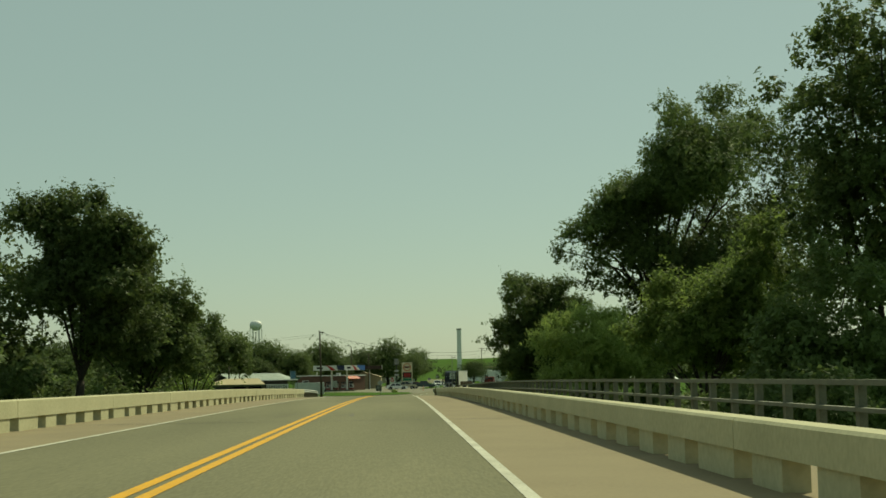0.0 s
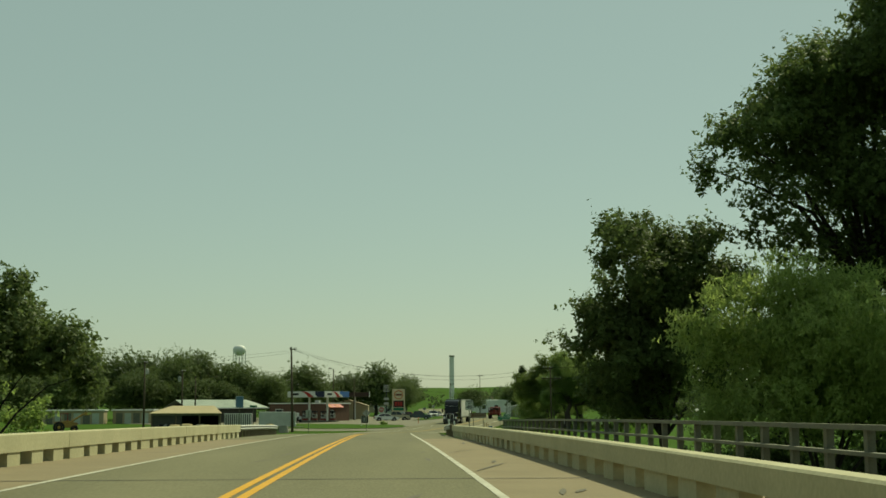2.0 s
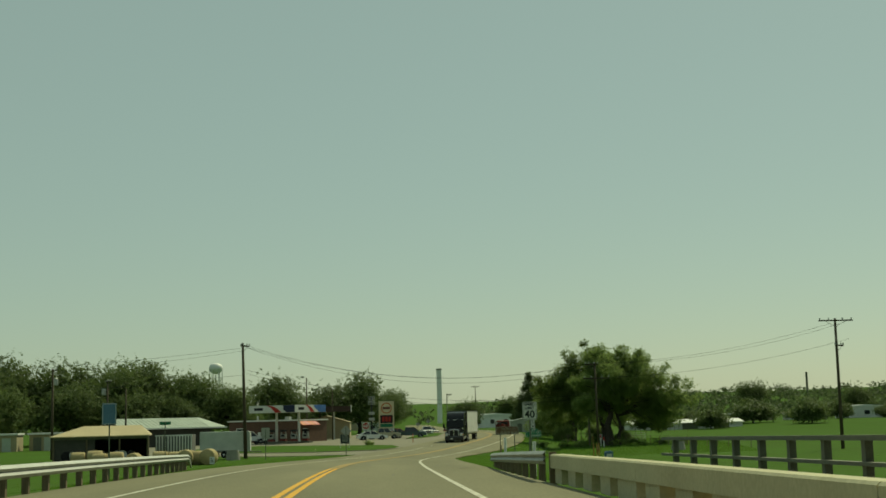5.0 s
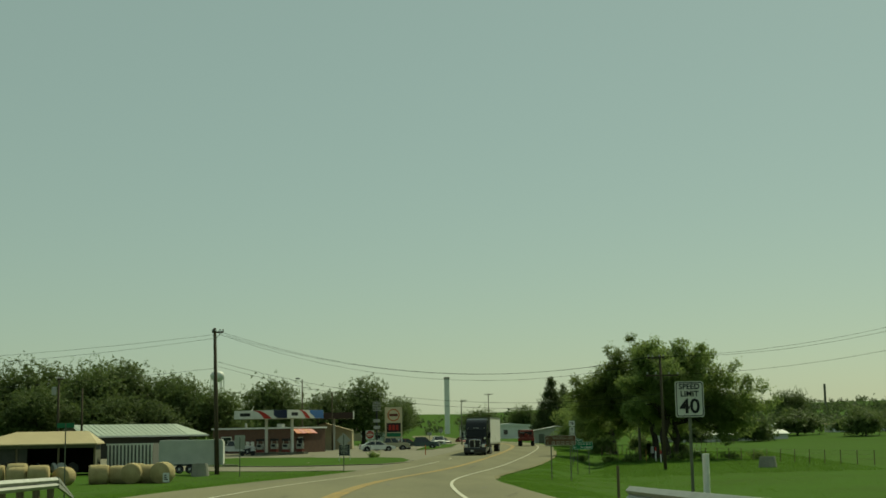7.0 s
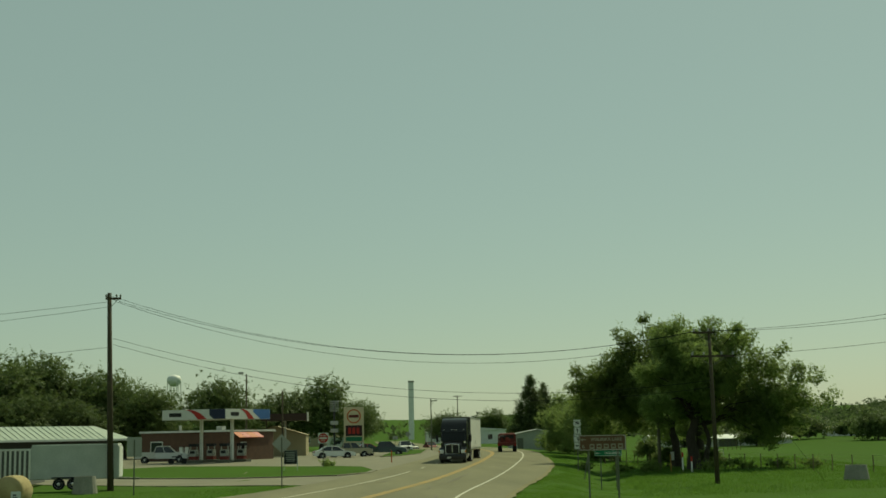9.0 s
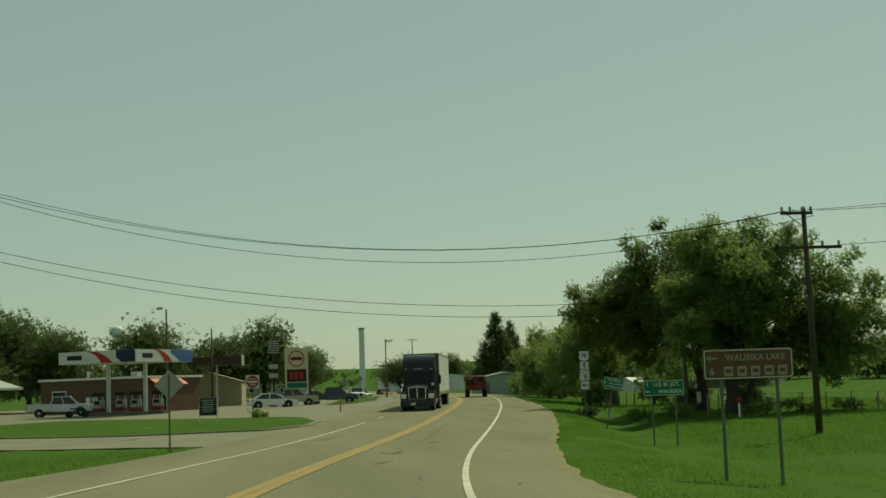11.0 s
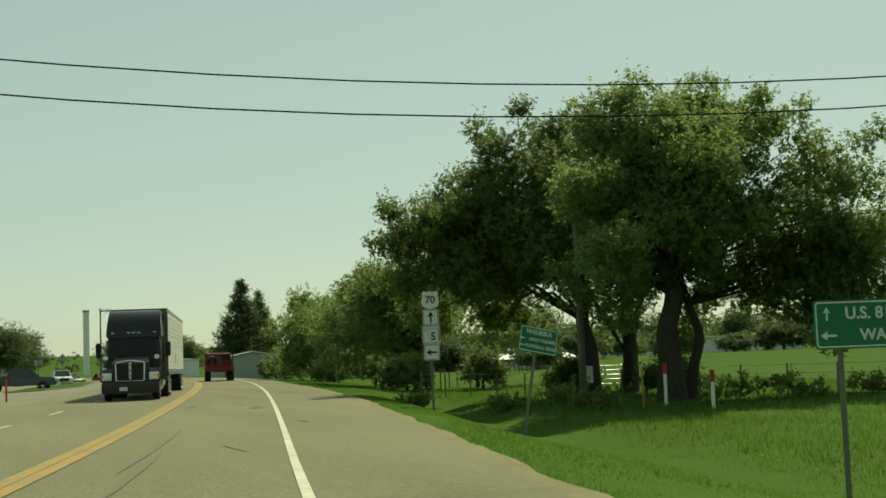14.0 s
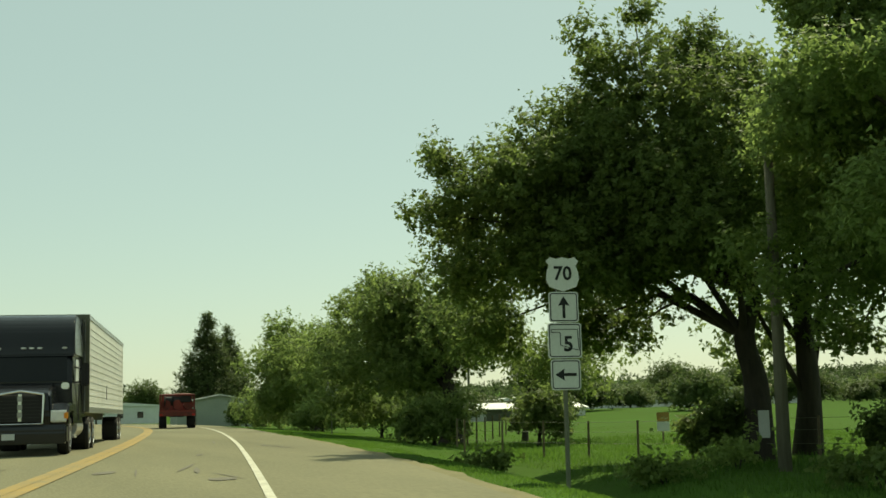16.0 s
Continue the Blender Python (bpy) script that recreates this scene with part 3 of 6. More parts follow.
def tree(x, y, height, radius, seed, material, leaves, size, label, low=0.22, trunk=None, clumps=46, category="tree", group="trees", droop=0.0, base=None, hubs=(), corners=4, full=1.0):
    """A tapered trunk with limbs, and a crown of leaves gathered in clumps."""
    gen = np.random.default_rng(seed)
    z0 = ground_at(x, y) if base is None else base
    ob = thing("tree", pose(x, y, z0 - 0.05), label, category, group)
    h = height - (z0 if base is None else base)
    mid, half = h * (1 + low) / 2, h * (1 - low) / 2
    blobs = []
    lobes = max(9, clumps // 4)
    for k in range(lobes):
        up = -0.55 + 1.5 * (k + 0.5) / lobes + gen.normal() * 0.06
        up = min(max(up, -0.6), 0.97)
        turn, flat_r = k * 2.39996 + gen.normal() * 0.35, math.sqrt(1 - up * up)
        q = gen.uniform(0.55, 0.74)
        hub = np.array([math.cos(turn) * flat_r * radius * q, math.sin(turn) * flat_r * radius * q, mid + up * half * q * 1.05])
        big = radius * gen.uniform(0.30, 0.42)
        for j in range(5):
            o = gen.normal(size=3) * big * np.array([0.52, 0.52, 0.38])
            rr = big * gen.uniform(0.30, 0.60) * full
            blobs.append((*(hub + o), rr * 1.2, rr * 1.2, min(rr, half * 0.5) * 0.75))
    for k in range(max(5, clumps // 9)):
        d = gen.normal(size=3) * 0.3
        blobs.append((d[0] * radius, d[1] * radius, mid + d[2] * half, radius * 0.42, radius * 0.42, half * 0.4))
    bl = np.array(blobs)
    if hubs:
        blobs, rest = [], []
        heart = np.mean([h_[:3] for h_ in hubs], 0) - np.array([x, y, z0])
        for hx, hy, hz, hr, hh in hubs:
            hub = np.array([hx - x, hy - y, hz - z0])
            for j in range(6):
                o = np.clip(gen.normal(size=3), -1.3, 1.3) * np.array([hr, hr * 1.1, hh]) * 0.5
                rr = gen.uniform(0.36, 0.66)
                blobs.append((*(hub + (o if j else 0)), hr * rr, hr * rr, hh * rr))
            for k_in, swing in ((0.22, 1.6), (0.45, 1.4), (0.7, 1.1)):
                o = np.clip(gen.normal(size=3), -1.4, 1.4) * np.array([hr * 0.45, hr * swing, hh * 0.45])
                c_in = hub + (heart - hub) * k_in + o
                rest.append((*c_in, hr * 0.85, hr * 0.95, hh * 0.8))
        blobs += rest
        lobes, bl = len(hubs), np.array(blobs)
    fit_z = 1.0 if hubs else (h - h * low) / ((bl[:, 2] + bl[:, 5]).max() - (bl[:, 2] - bl[:, 5]).min())
    fit_r = 1.0 if hubs else radius / np.percentile(np.hypot(bl[:, 0], bl[:, 1]) + bl[:, 3], 92)
    if not hubs:
        bl[:, 2] = h - ((bl[:, 2] + bl[:, 5]).max() - bl[:, 2]) * fit_z
    fit_r = min(fit_r, 1.2)
    bl[:, [0, 1]] *= fit_r
    bl[:, 3:5] *= max(fit_r, 1.0)
    blobs = [tuple(row) for row in bl]
    r0 = trunk or max(0.14, h * 0.022)
    s = Shape()
    bends = [Vector((gen.normal(0, 0.022) * h * k / 5, gen.normal(0, 0.022) * h * k / 5, h * (low + 0.30) * k / 4)) for k in range(5)]
    trunk_bar(s, bends, [r0 * q for q in (1.45, 1.06, 0.9, 0.78, 0.6)])
    step = 6 if hubs else 5
    for k in range(0, lobes * step, step):
        b = Vector(blobs[k][:3])
        root = bends[1 + (k // step) % 4]
        if hubs:
            root = bends[4] if b.z > bends[4].z * 1.25 else bends[3]
        rise = max(0.0, b.z - root.z)
        knee = root.lerp(b, 0.45) + Vector((gen.normal() * 0.25, gen.normal() * 0.25, h * 0.05 + (0.12 * (b - root).length if hubs and rise < 2 else 0)))
        fork = knee.lerp(b, 0.55) + Vector((gen.normal() * 0.2, gen.normal() * 0.2, gen.normal() * 0.15))
        thick = 0.34 if hubs else 0.30
        s.tube(root, knee, r0 * thick, r0 * thick * 0.55, 6, False)
        s.tube(knee, fork, r0 * thick * 0.55, r0 * thick * 0.3, 5, False)
        s.tube(fork, b, r0 * thick * 0.3, r0 * 0.03, 5, False)
    part("trunk", s, BARK, ob, smooth=True)
    v, f = leaf_cloud(gen, blobs, leaves, size, droop, 0.32 if droop else 0.6, corners)
    part("crown", cloud_mesh("crown", v, f, material), material, ob)
    return ob


def cedar(x, y, height, radius, seed, leaves, label):
    gen = np.random.default_rng(seed)
    z0 = ground_at(x, y)
    ob = thing("conifer_tree", pose(x, y, z0 - 0.05), label, "conifer", "trees")
    h = height - z0
    part("trunk", Shape().tube((0, 0, 0), (0, 0, h * 0.97), 0.2, 0.03, 8), BARK, ob)
    blobs = []
    for k in range(150):
        q = gen.uniform(0.0, 1) ** 0.95
        a = gen.uniform(0, math.tau)
        r = radius * (1 - q) * gen.uniform(0.5, 1.0)
        rr = 0.34 + radius * 0.40 * (1 - q) * gen.uniform(0.6, 1.0)
        blobs.append((r * math.cos(a), r * math.sin(a), 2.9 + q * (h - 3.1), rr, rr, rr * 0.42 + 0.12))
    v, f = leaf_cloud(gen, blobs, leaves, 0.3, 0.0, 0.3)
    part("crown", cloud_mesh("crown", v, f, NEEDLE), NEEDLE, ob)
    return ob


# beside the bridge
B_R = "tall dense dark-green broadleaf tree beside the bridge"
tree(22.5, 78, 25.0, 8.0, 1, LEAF_F, 150000, 0.22, B_R + ", tiers of leaves", 0.1, 0.42, corners=3, hubs=((22.1, 76, 19.6, 1.8, 1.5), (24, 77, 17.2, 3.1, 2.4), (20.7, 76, 16.4, 2.1, 1.7), (18.3, 75, 16.4, 1.5, 1.2), (17, 75, 15.1, 1.4, 1.1), (15.4, 74.5, 13.6, 1.3, 1), (14.2, 74, 12.4, 0.9, 0.8), (16.4, 75, 12, 1.5, 1.2), (18.7, 76, 13.3, 2.2, 1.8), (21.8, 77, 12.6, 3, 2.4), (27, 78, 23.9, 1.8, 1.4), (23.8, 77, 22.9, 1.8, 1.4), (29.9, 79, 23.4, 1.8, 1.5), (33.5, 80, 24, 1.6, 1.3), (25.8, 78, 20.2, 2.7, 2.2), (30.7, 80, 20.2, 2.8, 2.2)))
tree(29.0, 81, 24.0, 8.0, 2, LEAF_F, 90000, 0.26, B_R, 0.1, 0.4, corners=3, hubs=((18.4, 77, 10.5, 1.7, 1.4), (21.5, 78, 9, 2.9, 2.3), (16, 76, 10.4, 1.2, 0.9), (24.8, 77, 12.3, 3.2, 2.5), (18.8, 79, 7.5, 2.4, 1.9), (22, 79, 5.6, 3, 2.4), (25.1, 79, 7.5, 3, 2.4), (33.9, 80, 20.8, 2.2, 1.8), (35.6, 80, 16.6, 4.1, 3.3), (31.7, 80, 14.8, 4.1, 3.3), (29.7, 80, 10.3, 4.1, 3.2), (34.1, 80, 9.5, 4.1, 3.2)))
tree(13.2, 77.5, 11.0, 5.0, 3, LEAF_F, 105000, 0.19, "dark-green broadleaf tree with open tiers beside the bridge", 0.1, 0.26, corners=3, hubs=((11.2, 75, 10.2, 1.1, 0.9), (10.6, 75, 9.1, 0.7, 0.5), (12.6, 76, 9.4, 1.3, 1.1), (14.2, 76, 9.7, 1.1, 0.9), (12, 76, 8.2, 0.9, 0.7), (13.7, 77, 7.4, 1.2, 1.0), (15.4, 77, 8.2, 1.4, 1.1), (9.8, 75.5, 7, 0.8, 0.6), (9.1, 75.5, 5.9, 0.7, 0.5), (10.8, 76, 6.8, 0.8, 0.6), (11.1, 76, 5.4, 1.1, 0.9), (10.3, 76, 4.4, 0.9, 0.7), (11.8, 77, 5.7, 1.4, 1.1), (13.4, 78, 4.4, 1.6, 1.3), (11.7, 77, 3.7, 1.2, 1.0), (16, 79, 5.4, 1.8, 1.5)))
tree(25.5, 40, 24.5, 5.8, 4, LEAF_F, 60000, 0.28, B_R, 0.12, clumps=70, corners=3)
W_L = "pale green willow bush, rounded and feathery"
tree(15.8, 66.0, 8.2, 4.4, 6, LEAF_L, 95000, 0.2, W_L, 0.05, 0.2, category="bush", group="willows", droop=0.35, corners=3, hubs=((13.2, 66, 6.9, 1.4, 1.1), (15.2, 66, 7.3, 1.4, 1.1), (16.5, 66, 7.1, 1.1, 0.9), (12.2, 66, 5.4, 1.2, 1), (14.2, 66, 5.1, 1.9, 1.5), (16.7, 66, 5.3, 1.9, 1.5), (18.5, 66, 5.8, 1.4, 1.1), (12.6, 66, 3.6, 1.5, 1.2), (15.1, 66, 3.3, 1.7, 1.4), (17.7, 66, 3.6, 1.7, 1.4), (19.5, 66, 4.5, 1.3, 1)))
tree(19.0, 48.5, 9.6, 4.2, 7, LEAF, 85000, 0.21, "young mid-green tree with upright leafy shoots beside the bridge", 0.1, 0.2, corners=3, hubs=((16.7, 50, 8, 1.1, 0.9), (18.6, 50, 8.4, 1.1, 0.9), (16.4, 51, 6.6, 1.3, 1.1), (18.8, 50, 6.5, 1.7, 1.3), (20.1, 48, 8.3, 1.4, 1.1), (20.2, 47, 6.1, 1.8, 1.4), (21.2, 46, 6.3, 1.8, 1.4), (17.3, 50, 4.7, 1.6, 1.3), (19.6, 49, 4.4, 1.6, 1.3), (15.4, 52, 5.7, 1.1, 0.9), (21.4, 47, 4.1, 1.8, 1.4), (20.8, 46, 9.4, 1.3, 1.1), (21.4, 45, 10.8, 1.2, 1)))
tree(21.0, 34, 9.0, 3.8, 9, LEAF_F, 40000, 0.24, "young mid-green tree beside the bridge", 0.1, clumps=50, corners=3)
B_L = "dense mid-green broadleaf tree on the creek bank"
tree(-11.4, 68, 8.4, 4.7, 11, LEAF_F, 60000, 0.19, B_L, 0.1, 0.2, corners=3, hubs=((-9.9, 68, 7.6, 0.7, 0.6), (-10.5, 68, 6, 1.5, 1.2), (-12.3, 67, 7.1, 1.7, 1.3), (-9.1, 69, 5.3, 1.3, 1.1), (-12.2, 67, 4.9, 1.8, 1.5), (-8.2, 71, 4.7, 1.1, 0.9), (-14.4, 66, 5.8, 1.8, 1.4)))
tree(-12.0, 53, 10.0, 5.4, 12, LEAF_F, 80000, 0.19, B_L, 0.12, 0.24, corners=3, hubs=((-12, 52, 8.7, 1.2, 1), (-10.1, 52, 8.2, 1.2, 0.9), (-8.9, 52, 7.5, 0.8, 0.7), (-11.3, 53, 6.6, 1.7, 1.4), (-13.5, 53, 7.7, 1.8, 1.5), (-9.3, 52, 5.6, 1.7, 1.3), (-11.9, 53, 4.7, 1.7, 1.4), (-14.4, 53, 6, 1.7, 1.4)))
tree(-11.8, 39.6, 12.5, 6.4, 13, LEAF_F, 90000, 0.19, B_L, 0.15, 0.28, corners=3, hubs=((-11, 39, 11.6, 0.8, 0.6), (-9.5, 38.5, 10.4, 0.9, 0.7), (-8.6, 38, 9.3, 0.6, 0.5), (-10.2, 39, 9.1, 1.4, 1.1), (-12.2, 40, 10.6, 1.5, 1.2), (-9.1, 38, 7.7, 1.1, 0.9), (-11.4, 39, 7.6, 1.7, 1.3), (-13.4, 40, 11.2, 1.5, 1.2), (-10.1, 39, 5.6, 1.7, 1.3), (-13.1, 39.5, 8.3, 1.7, 1.4)))
tree(-18.0, 42, 13.0, 6.0, 18, LEAF_F, 40000, 0.26, B_L, 0.1, clumps=60, corners=3)
tree(-17.5, 27, 14.5, 5.8, 14, LEAF_F, 36000, 0.28, B_L, 0.12, clumps=56, corners=3)
tree(-12.9, 76, 5.4, 3.2, 16, LEAF, 24000, 0.2, "low mid-green bush on the creek bank", 0.02, clumps=40, category="bush", corners=3)
tree(-17.5, 82, 5.0, 3.4, 17, LEAF, 24000, 0.2, "low mid-green bush on the creek bank", 0.02, clumps=40, category="bush", corners=3)

for x, y, top, r, seed in ((21, 58, 3.6, 4.2, 61), (26, 66, 4.5, 4.6, 62), (13.8, 55, 2.4, 2.6, 63), (16.5, 36, 3.4, 3.4, 64), (23, 47, 4.5, 4.4, 65), (29, 74, 6.0, 5.0, 66), (14.5, 72, 2.6, 3.0, 67), (20, 73, 4.0, 4.0, 68), (17, 27, 4.0, 4.0, 69),
                           (-12.5, 46, 3.6, 3.2, 71), (-14, 60, 4.6, 3.8, 72), (-16, 34, 5.0, 4.2, 73), (-19, 66, 4.8, 4.0, 74), (-22, 54, 6.0, 4.5, 75), (-26, 74, 4.2, 4.5, 76), (-23, 84, 4.0, 4.2, 77), (-31, 88, 3.4, 4.4, 78)):
    tree(x, y, top, r, seed, LEAF_F, 16000, 0.26, "dense dark-green thicket on the creek bank", 0.0, 0.1, 36, category="bush", group="thickets", corners=3)

# the clump by the meadow
C_T = "broad dark-green pecan tree with low spreading limbs"
tree(30.1, 229.8, 11.5, 6.6, 21, LEAF_D, 190000, 0.155, C_T, 0.13, 0.42, hubs=((32, 230, 10.4, 1.6, 1.3), (29.7, 229, 9.8, 1.3, 1), (28.9, 231, 10.3, 1.5, 1.2), (28, 232, 10, 1, 0.8), (33.5, 230, 9.5, 1.6, 1.3), (29.2, 230, 8.1, 1.7, 1.4), (32.3, 231, 7.9, 2.3, 1.8), (26.5, 228, 7, 1.4, 1.1), (30.9, 232, 5.9, 2, 1.6), (31.7, 228, 6, 1.6, 1.3), (31.2, 229, 4.5, 1.4, 1.1), (26.4, 227, 4.7, 1.4, 1.1), (26.8, 231, 6.7, 1.3, 1), (33.8, 229, 10.6, 0.7, 0.6), (29.1, 230, 3.9, 1.1, 0.9), (32.1, 232, 2.8, 1, 0.8), (27.9, 232, 3.3, 0.9, 0.7), (30.6, 234, 2.6, 0.9, 0.7)), corners=3)
tree(31.0, 238.8, 11.6, 5.4, 22, LEAF, 175000, 0.155, C_T, 0.07, 0.36, hubs=((29.8, 241, 11.3, 1.4, 1.1), (29, 241, 12.3, 0.7, 0.5), (27, 240, 10.4, 1.2, 1), (30.4, 240, 9.4, 1.9, 1.5), (27.6, 239, 8.1, 1.8, 1.5), (25.8, 240, 8, 1.5, 1.2), (23.9, 241, 7.1, 1.2, 1), (23.1, 241.5, 7.9, 0.7, 0.5), (23.1, 242, 6.5, 0.9, 0.7), (25.1, 241, 5.9, 1.9, 1.5), (26.7, 239, 5.7, 1.8, 1.5), (28.2, 237, 6.1, 1.8, 1.4), (28, 239, 4.6, 1.2, 1), (26.5, 241, 4.3, 1.3, 1.1), (24.8, 243, 5.2, 1.4, 1.1), (28.8, 236, 4.6, 1, 0.8), (27.6, 243, 3.1, 1.2, 0.9), (26.1, 245, 3.7, 1.4, 1.1), (29.2, 242, 3.4, 1, 0.8)), corners=3)
tree(31.3, 230.4, 11.2, 5.2, 53, LEAF_D, 96000, 0.15, "airy pecan tree with gaps of sky between its sprays", 0.10, 0.2, hubs=((33.9, 228, 9.7, 1, 0.8), (34.5, 227, 8.8, 1.1, 0.9), (33.4, 227, 7.3, 1, 0.8), (33.6, 229, 8.2, 1.1, 0.9), (34.6, 227, 6.1, 1.2, 0.9), (34.3, 229, 5.2, 1, 0.8), (35.8, 227, 7.7, 1.1, 0.9), (35.8, 226, 5.2, 1.1, 0.9), (34.7, 228, 3.8, 0.9, 0.7), (33.8, 230, 4, 1.1, 0.9), (35.6, 227, 3.2, 1.1, 0.9), (37.3, 227, 3.2, 1.1, 0.9), (35.2, 228, 2.2, 0.8, 0.7), (36.1, 226, 8.5, 1, 0.8), (37.5, 226, 7.2, 1, 0.8), (39, 226, 6.3, 1, 0.8), (38.5, 227, 4.8, 1.2, 1), (37.3, 228, 5.7, 1.2, 1), (39.7, 226, 5, 0.9, 0.7), (36.8, 229, 3, 1.2, 1), (33.1, 229, 4.7, 1.1, 0.9), (33.9, 229, 3.5, 1.0, 0.8), (33.3, 230, 3.3, 0.9, 0.7), (34.4, 229, 2.8, 1.1, 0.8), (35.1, 228.5, 2.1, 0.9, 0.8), (35.4, 228, 1.5, 0.8, 0.6), (36.3, 228, 1.9, 0.9, 0.8), (37.4, 228, 2.3, 0.9, 0.8), (35.0, 229, 4.1, 1.3, 1.0), (36.4, 228, 3.6, 1.1, 0.9), (33.4, 231, 5.8, 1.3, 1.0)), corners=3)
tree(33.4, 240, 11.2, 5.0, 24, LEAF_D, 60000, 0.19, C_T, 0.2, 0.32, 56, corners=3)
tree(30.6, 262, 8.2, 4.8, 27, LEAF_D, 95000, 0.18, "dense mid-green broadleaf tree along the road", 0.03, 0.42, hubs=((28.7, 266, 7.1, 1.5, 1.2), (28.2, 270, 6.4, 1, 0.8), (29.2, 264, 5.9, 1.9, 1.5), (30.9, 262, 3.9, 2.4, 1.9), (28.8, 270, 4.3, 2.1, 1.6), (29.5, 264, 2.7, 2.2, 1.8), (28.5, 278, 4.3, 1.7, 1.4), (29, 270, 1.9, 1.7, 1.4), (30.3, 262, 5.5, 1.9, 1.5), (33.6, 264, 4.6, 1.6, 1.3)), corners=3)
tree(34.4, 262.8, 5.6, 2.2, 25, LEAF, 12000, 0.15, "slender young tree with thin light-green leaves by the fence", 0.06, 0.12, hubs=((34.9, 262, 3, 1.4, 1.1), (36.8, 262, 3.4, 1.3, 1), (35.8, 262, 4.1, 1.1, 0.9), (37.6, 262, 2.4, 1, 0.8), (34.1, 262, 2.2, 1.1, 0.9)), corners=3)
tree(33.5, 298, 8.2, 5.2, 28, LEAF_D, 60000, 0.2, "dense mid-green broadleaf tree along the road", 0.03, 0.26, hubs=((31.4, 296, 6.4, 2, 1.6), (30.4, 298, 4.2, 2.3, 1.8), (31.8, 292, 3.9, 2.2, 1.7), (31.8, 288, 5.7, 1.7, 1.3), (30.9, 296, 1.9, 2.3, 1.8), (32.1, 288, 1.7, 1.9, 1.5)), corners=3)
for x, y, top, r, seed in ((30.5, 239.9, 1.2, 1.0, 83), (32.6, 234.6, 1.1, 1.2, 84), (33.0, 258, 1.8, 1.6, 86), (28.8, 259, 2.0, 1.6, 87), (30.5, 272, 2.2, 2.2, 88), (31.0, 286, 2.4, 2.4, 89)):
    tree(x, y, top, r, seed, LEAF_D, 9000, 0.17, "low dark brush among the pecan trunks", 0.0, 0.08, 30, category="bush", group="brush", corners=3, full=1.4)
tree(40, 320, 7.4, 5.4, 30, LEAF_D, 24000, 0.3, "mid-green broadleaf tree along the road", 0.02, 0.22, 50, corners=3)
cedar(35.9, 358, 12.9, 3.9, 31, 34000, "dark pointed eastern cedar behind the roadside trees")
cedar(38.7, 361, 11.5, 3.1, 32, 26000, "dark pointed eastern cedar behind the roadside trees")


tree(37.0, 341, 2.9, 2.1, 35, LEAF_F, 9000, 0.22, "low dark round bush before the grey building", 0.02, 0.12, 30, category="bush")


# ---- lots and verges ----
def sheet(name, outline, up, material, label, category, thick=0.0, step=3.0):
    """A flat patch with the given outline, laid on the ground."""
    bm = bmesh.new()
    vs = [bm.verts.new((x, y, 0)) for x, y in outline]
    bm.faces.new(vs)
    for axis, lo, hi in ((0, min(p[0] for p in outline), max(p[0] for p in outline)), (1, min(p[1] for p in outline), max(p[1] for p in outline))):
        q = lo + step
        while q < hi:
            co, no = ((q, 0, 0), (1, 0, 0)) if axis == 0 else ((0, q, 0), (0, 1, 0))
            bmesh.ops.bisect_plane(bm, geom=bm.verts[:] + bm.edges[:] + bm.faces[:], plane_co=co, plane_no=no)
            q += step
    bmesh.ops.recalc_face_normals(bm, faces=bm.faces)
    if thick:
        r = bmesh.ops.extrude_face_region(bm, geom=bm.faces[:])
        for v in [g for g in r["geom"] if isinstance(g, bmesh.types.BMVert)]:
            v.co.z += thick
    for v in bm.verts:
        v.co.z += ground_at(v.co.x, v.co.y) + up
    bmesh.ops.recalc_face_normals(bm, faces=bm.faces)
    me = bpy.data.meshes.new(name)
    bm.to_mesh(me)
    bm.free()
    return tagged(part(name, me, material), label, category, kind="structure")


lot_edge = [(float(road_x(y) - left_edge(y)) + 0.2, y) for y in (203, 212, 222, 232, 245, 260, 280, 300, 330, 360)]
sheet("lot", lot_edge + [(-8, 362), (-44, 345), (-44, 262), (-30, 250), (-24, 228), (-17, 219), (-9, 212)], 0.045, LOT, "pale concrete filling station forecourt and driveway", "forecourt")
GRASS_K = "mown grass island with a low concrete kerb"
for outline in ([(-24, 246), (-14, 229), (-8.5, 225.5), (-2, 221), (2.2, 219.4), (4.6, 224), (5.3, 230), (4.6, 240), (2.6, 245.5), (-6, 253), (-14, 257)],
                [(7.0, 283), (9.8, 286), (13.0, 300), (16.2, 338), (13.4, 343), (9.5, 318)], [(-20, 262), (-9, 259), (-8, 262), (-20, 265)]):
    if len(outline) > 4:
        sheet("kerb_island", outline, 0.05, LOT, "low concrete kerb round a grass island", "kerb", 0.07)
        cx, cy = sum(p[0] for p in outline) / len(outline), sum(p[1] for p in outline) / len(outline)
        sheet("grass_island", [(cx + (x - cx) * 0.96, cy + (y - cy) * 0.97) for x, y in outline], 0.127, GRASS, GRASS_K, "grass")


# ---- writing and signs ----
def letters(text, size, extrude=0.003):
    cu = bpy.data.curves.new("letters", 'FONT')
    cu.body, cu.size, cu.align_x, cu.align_y, cu.extrude = text, size, 'CENTER', 'CENTER', extrude
    cu.resolution_u = 3
    cu.offset = size * 0.022
    ob = new("letters", cu)
    bpy.context.view_layer.update()
    me = bpy.data.meshes.new_from_object(ob.evaluated_get(bpy.context.evaluated_depsgraph_get()))
    bpy.data.objects.remove(ob)
    return me


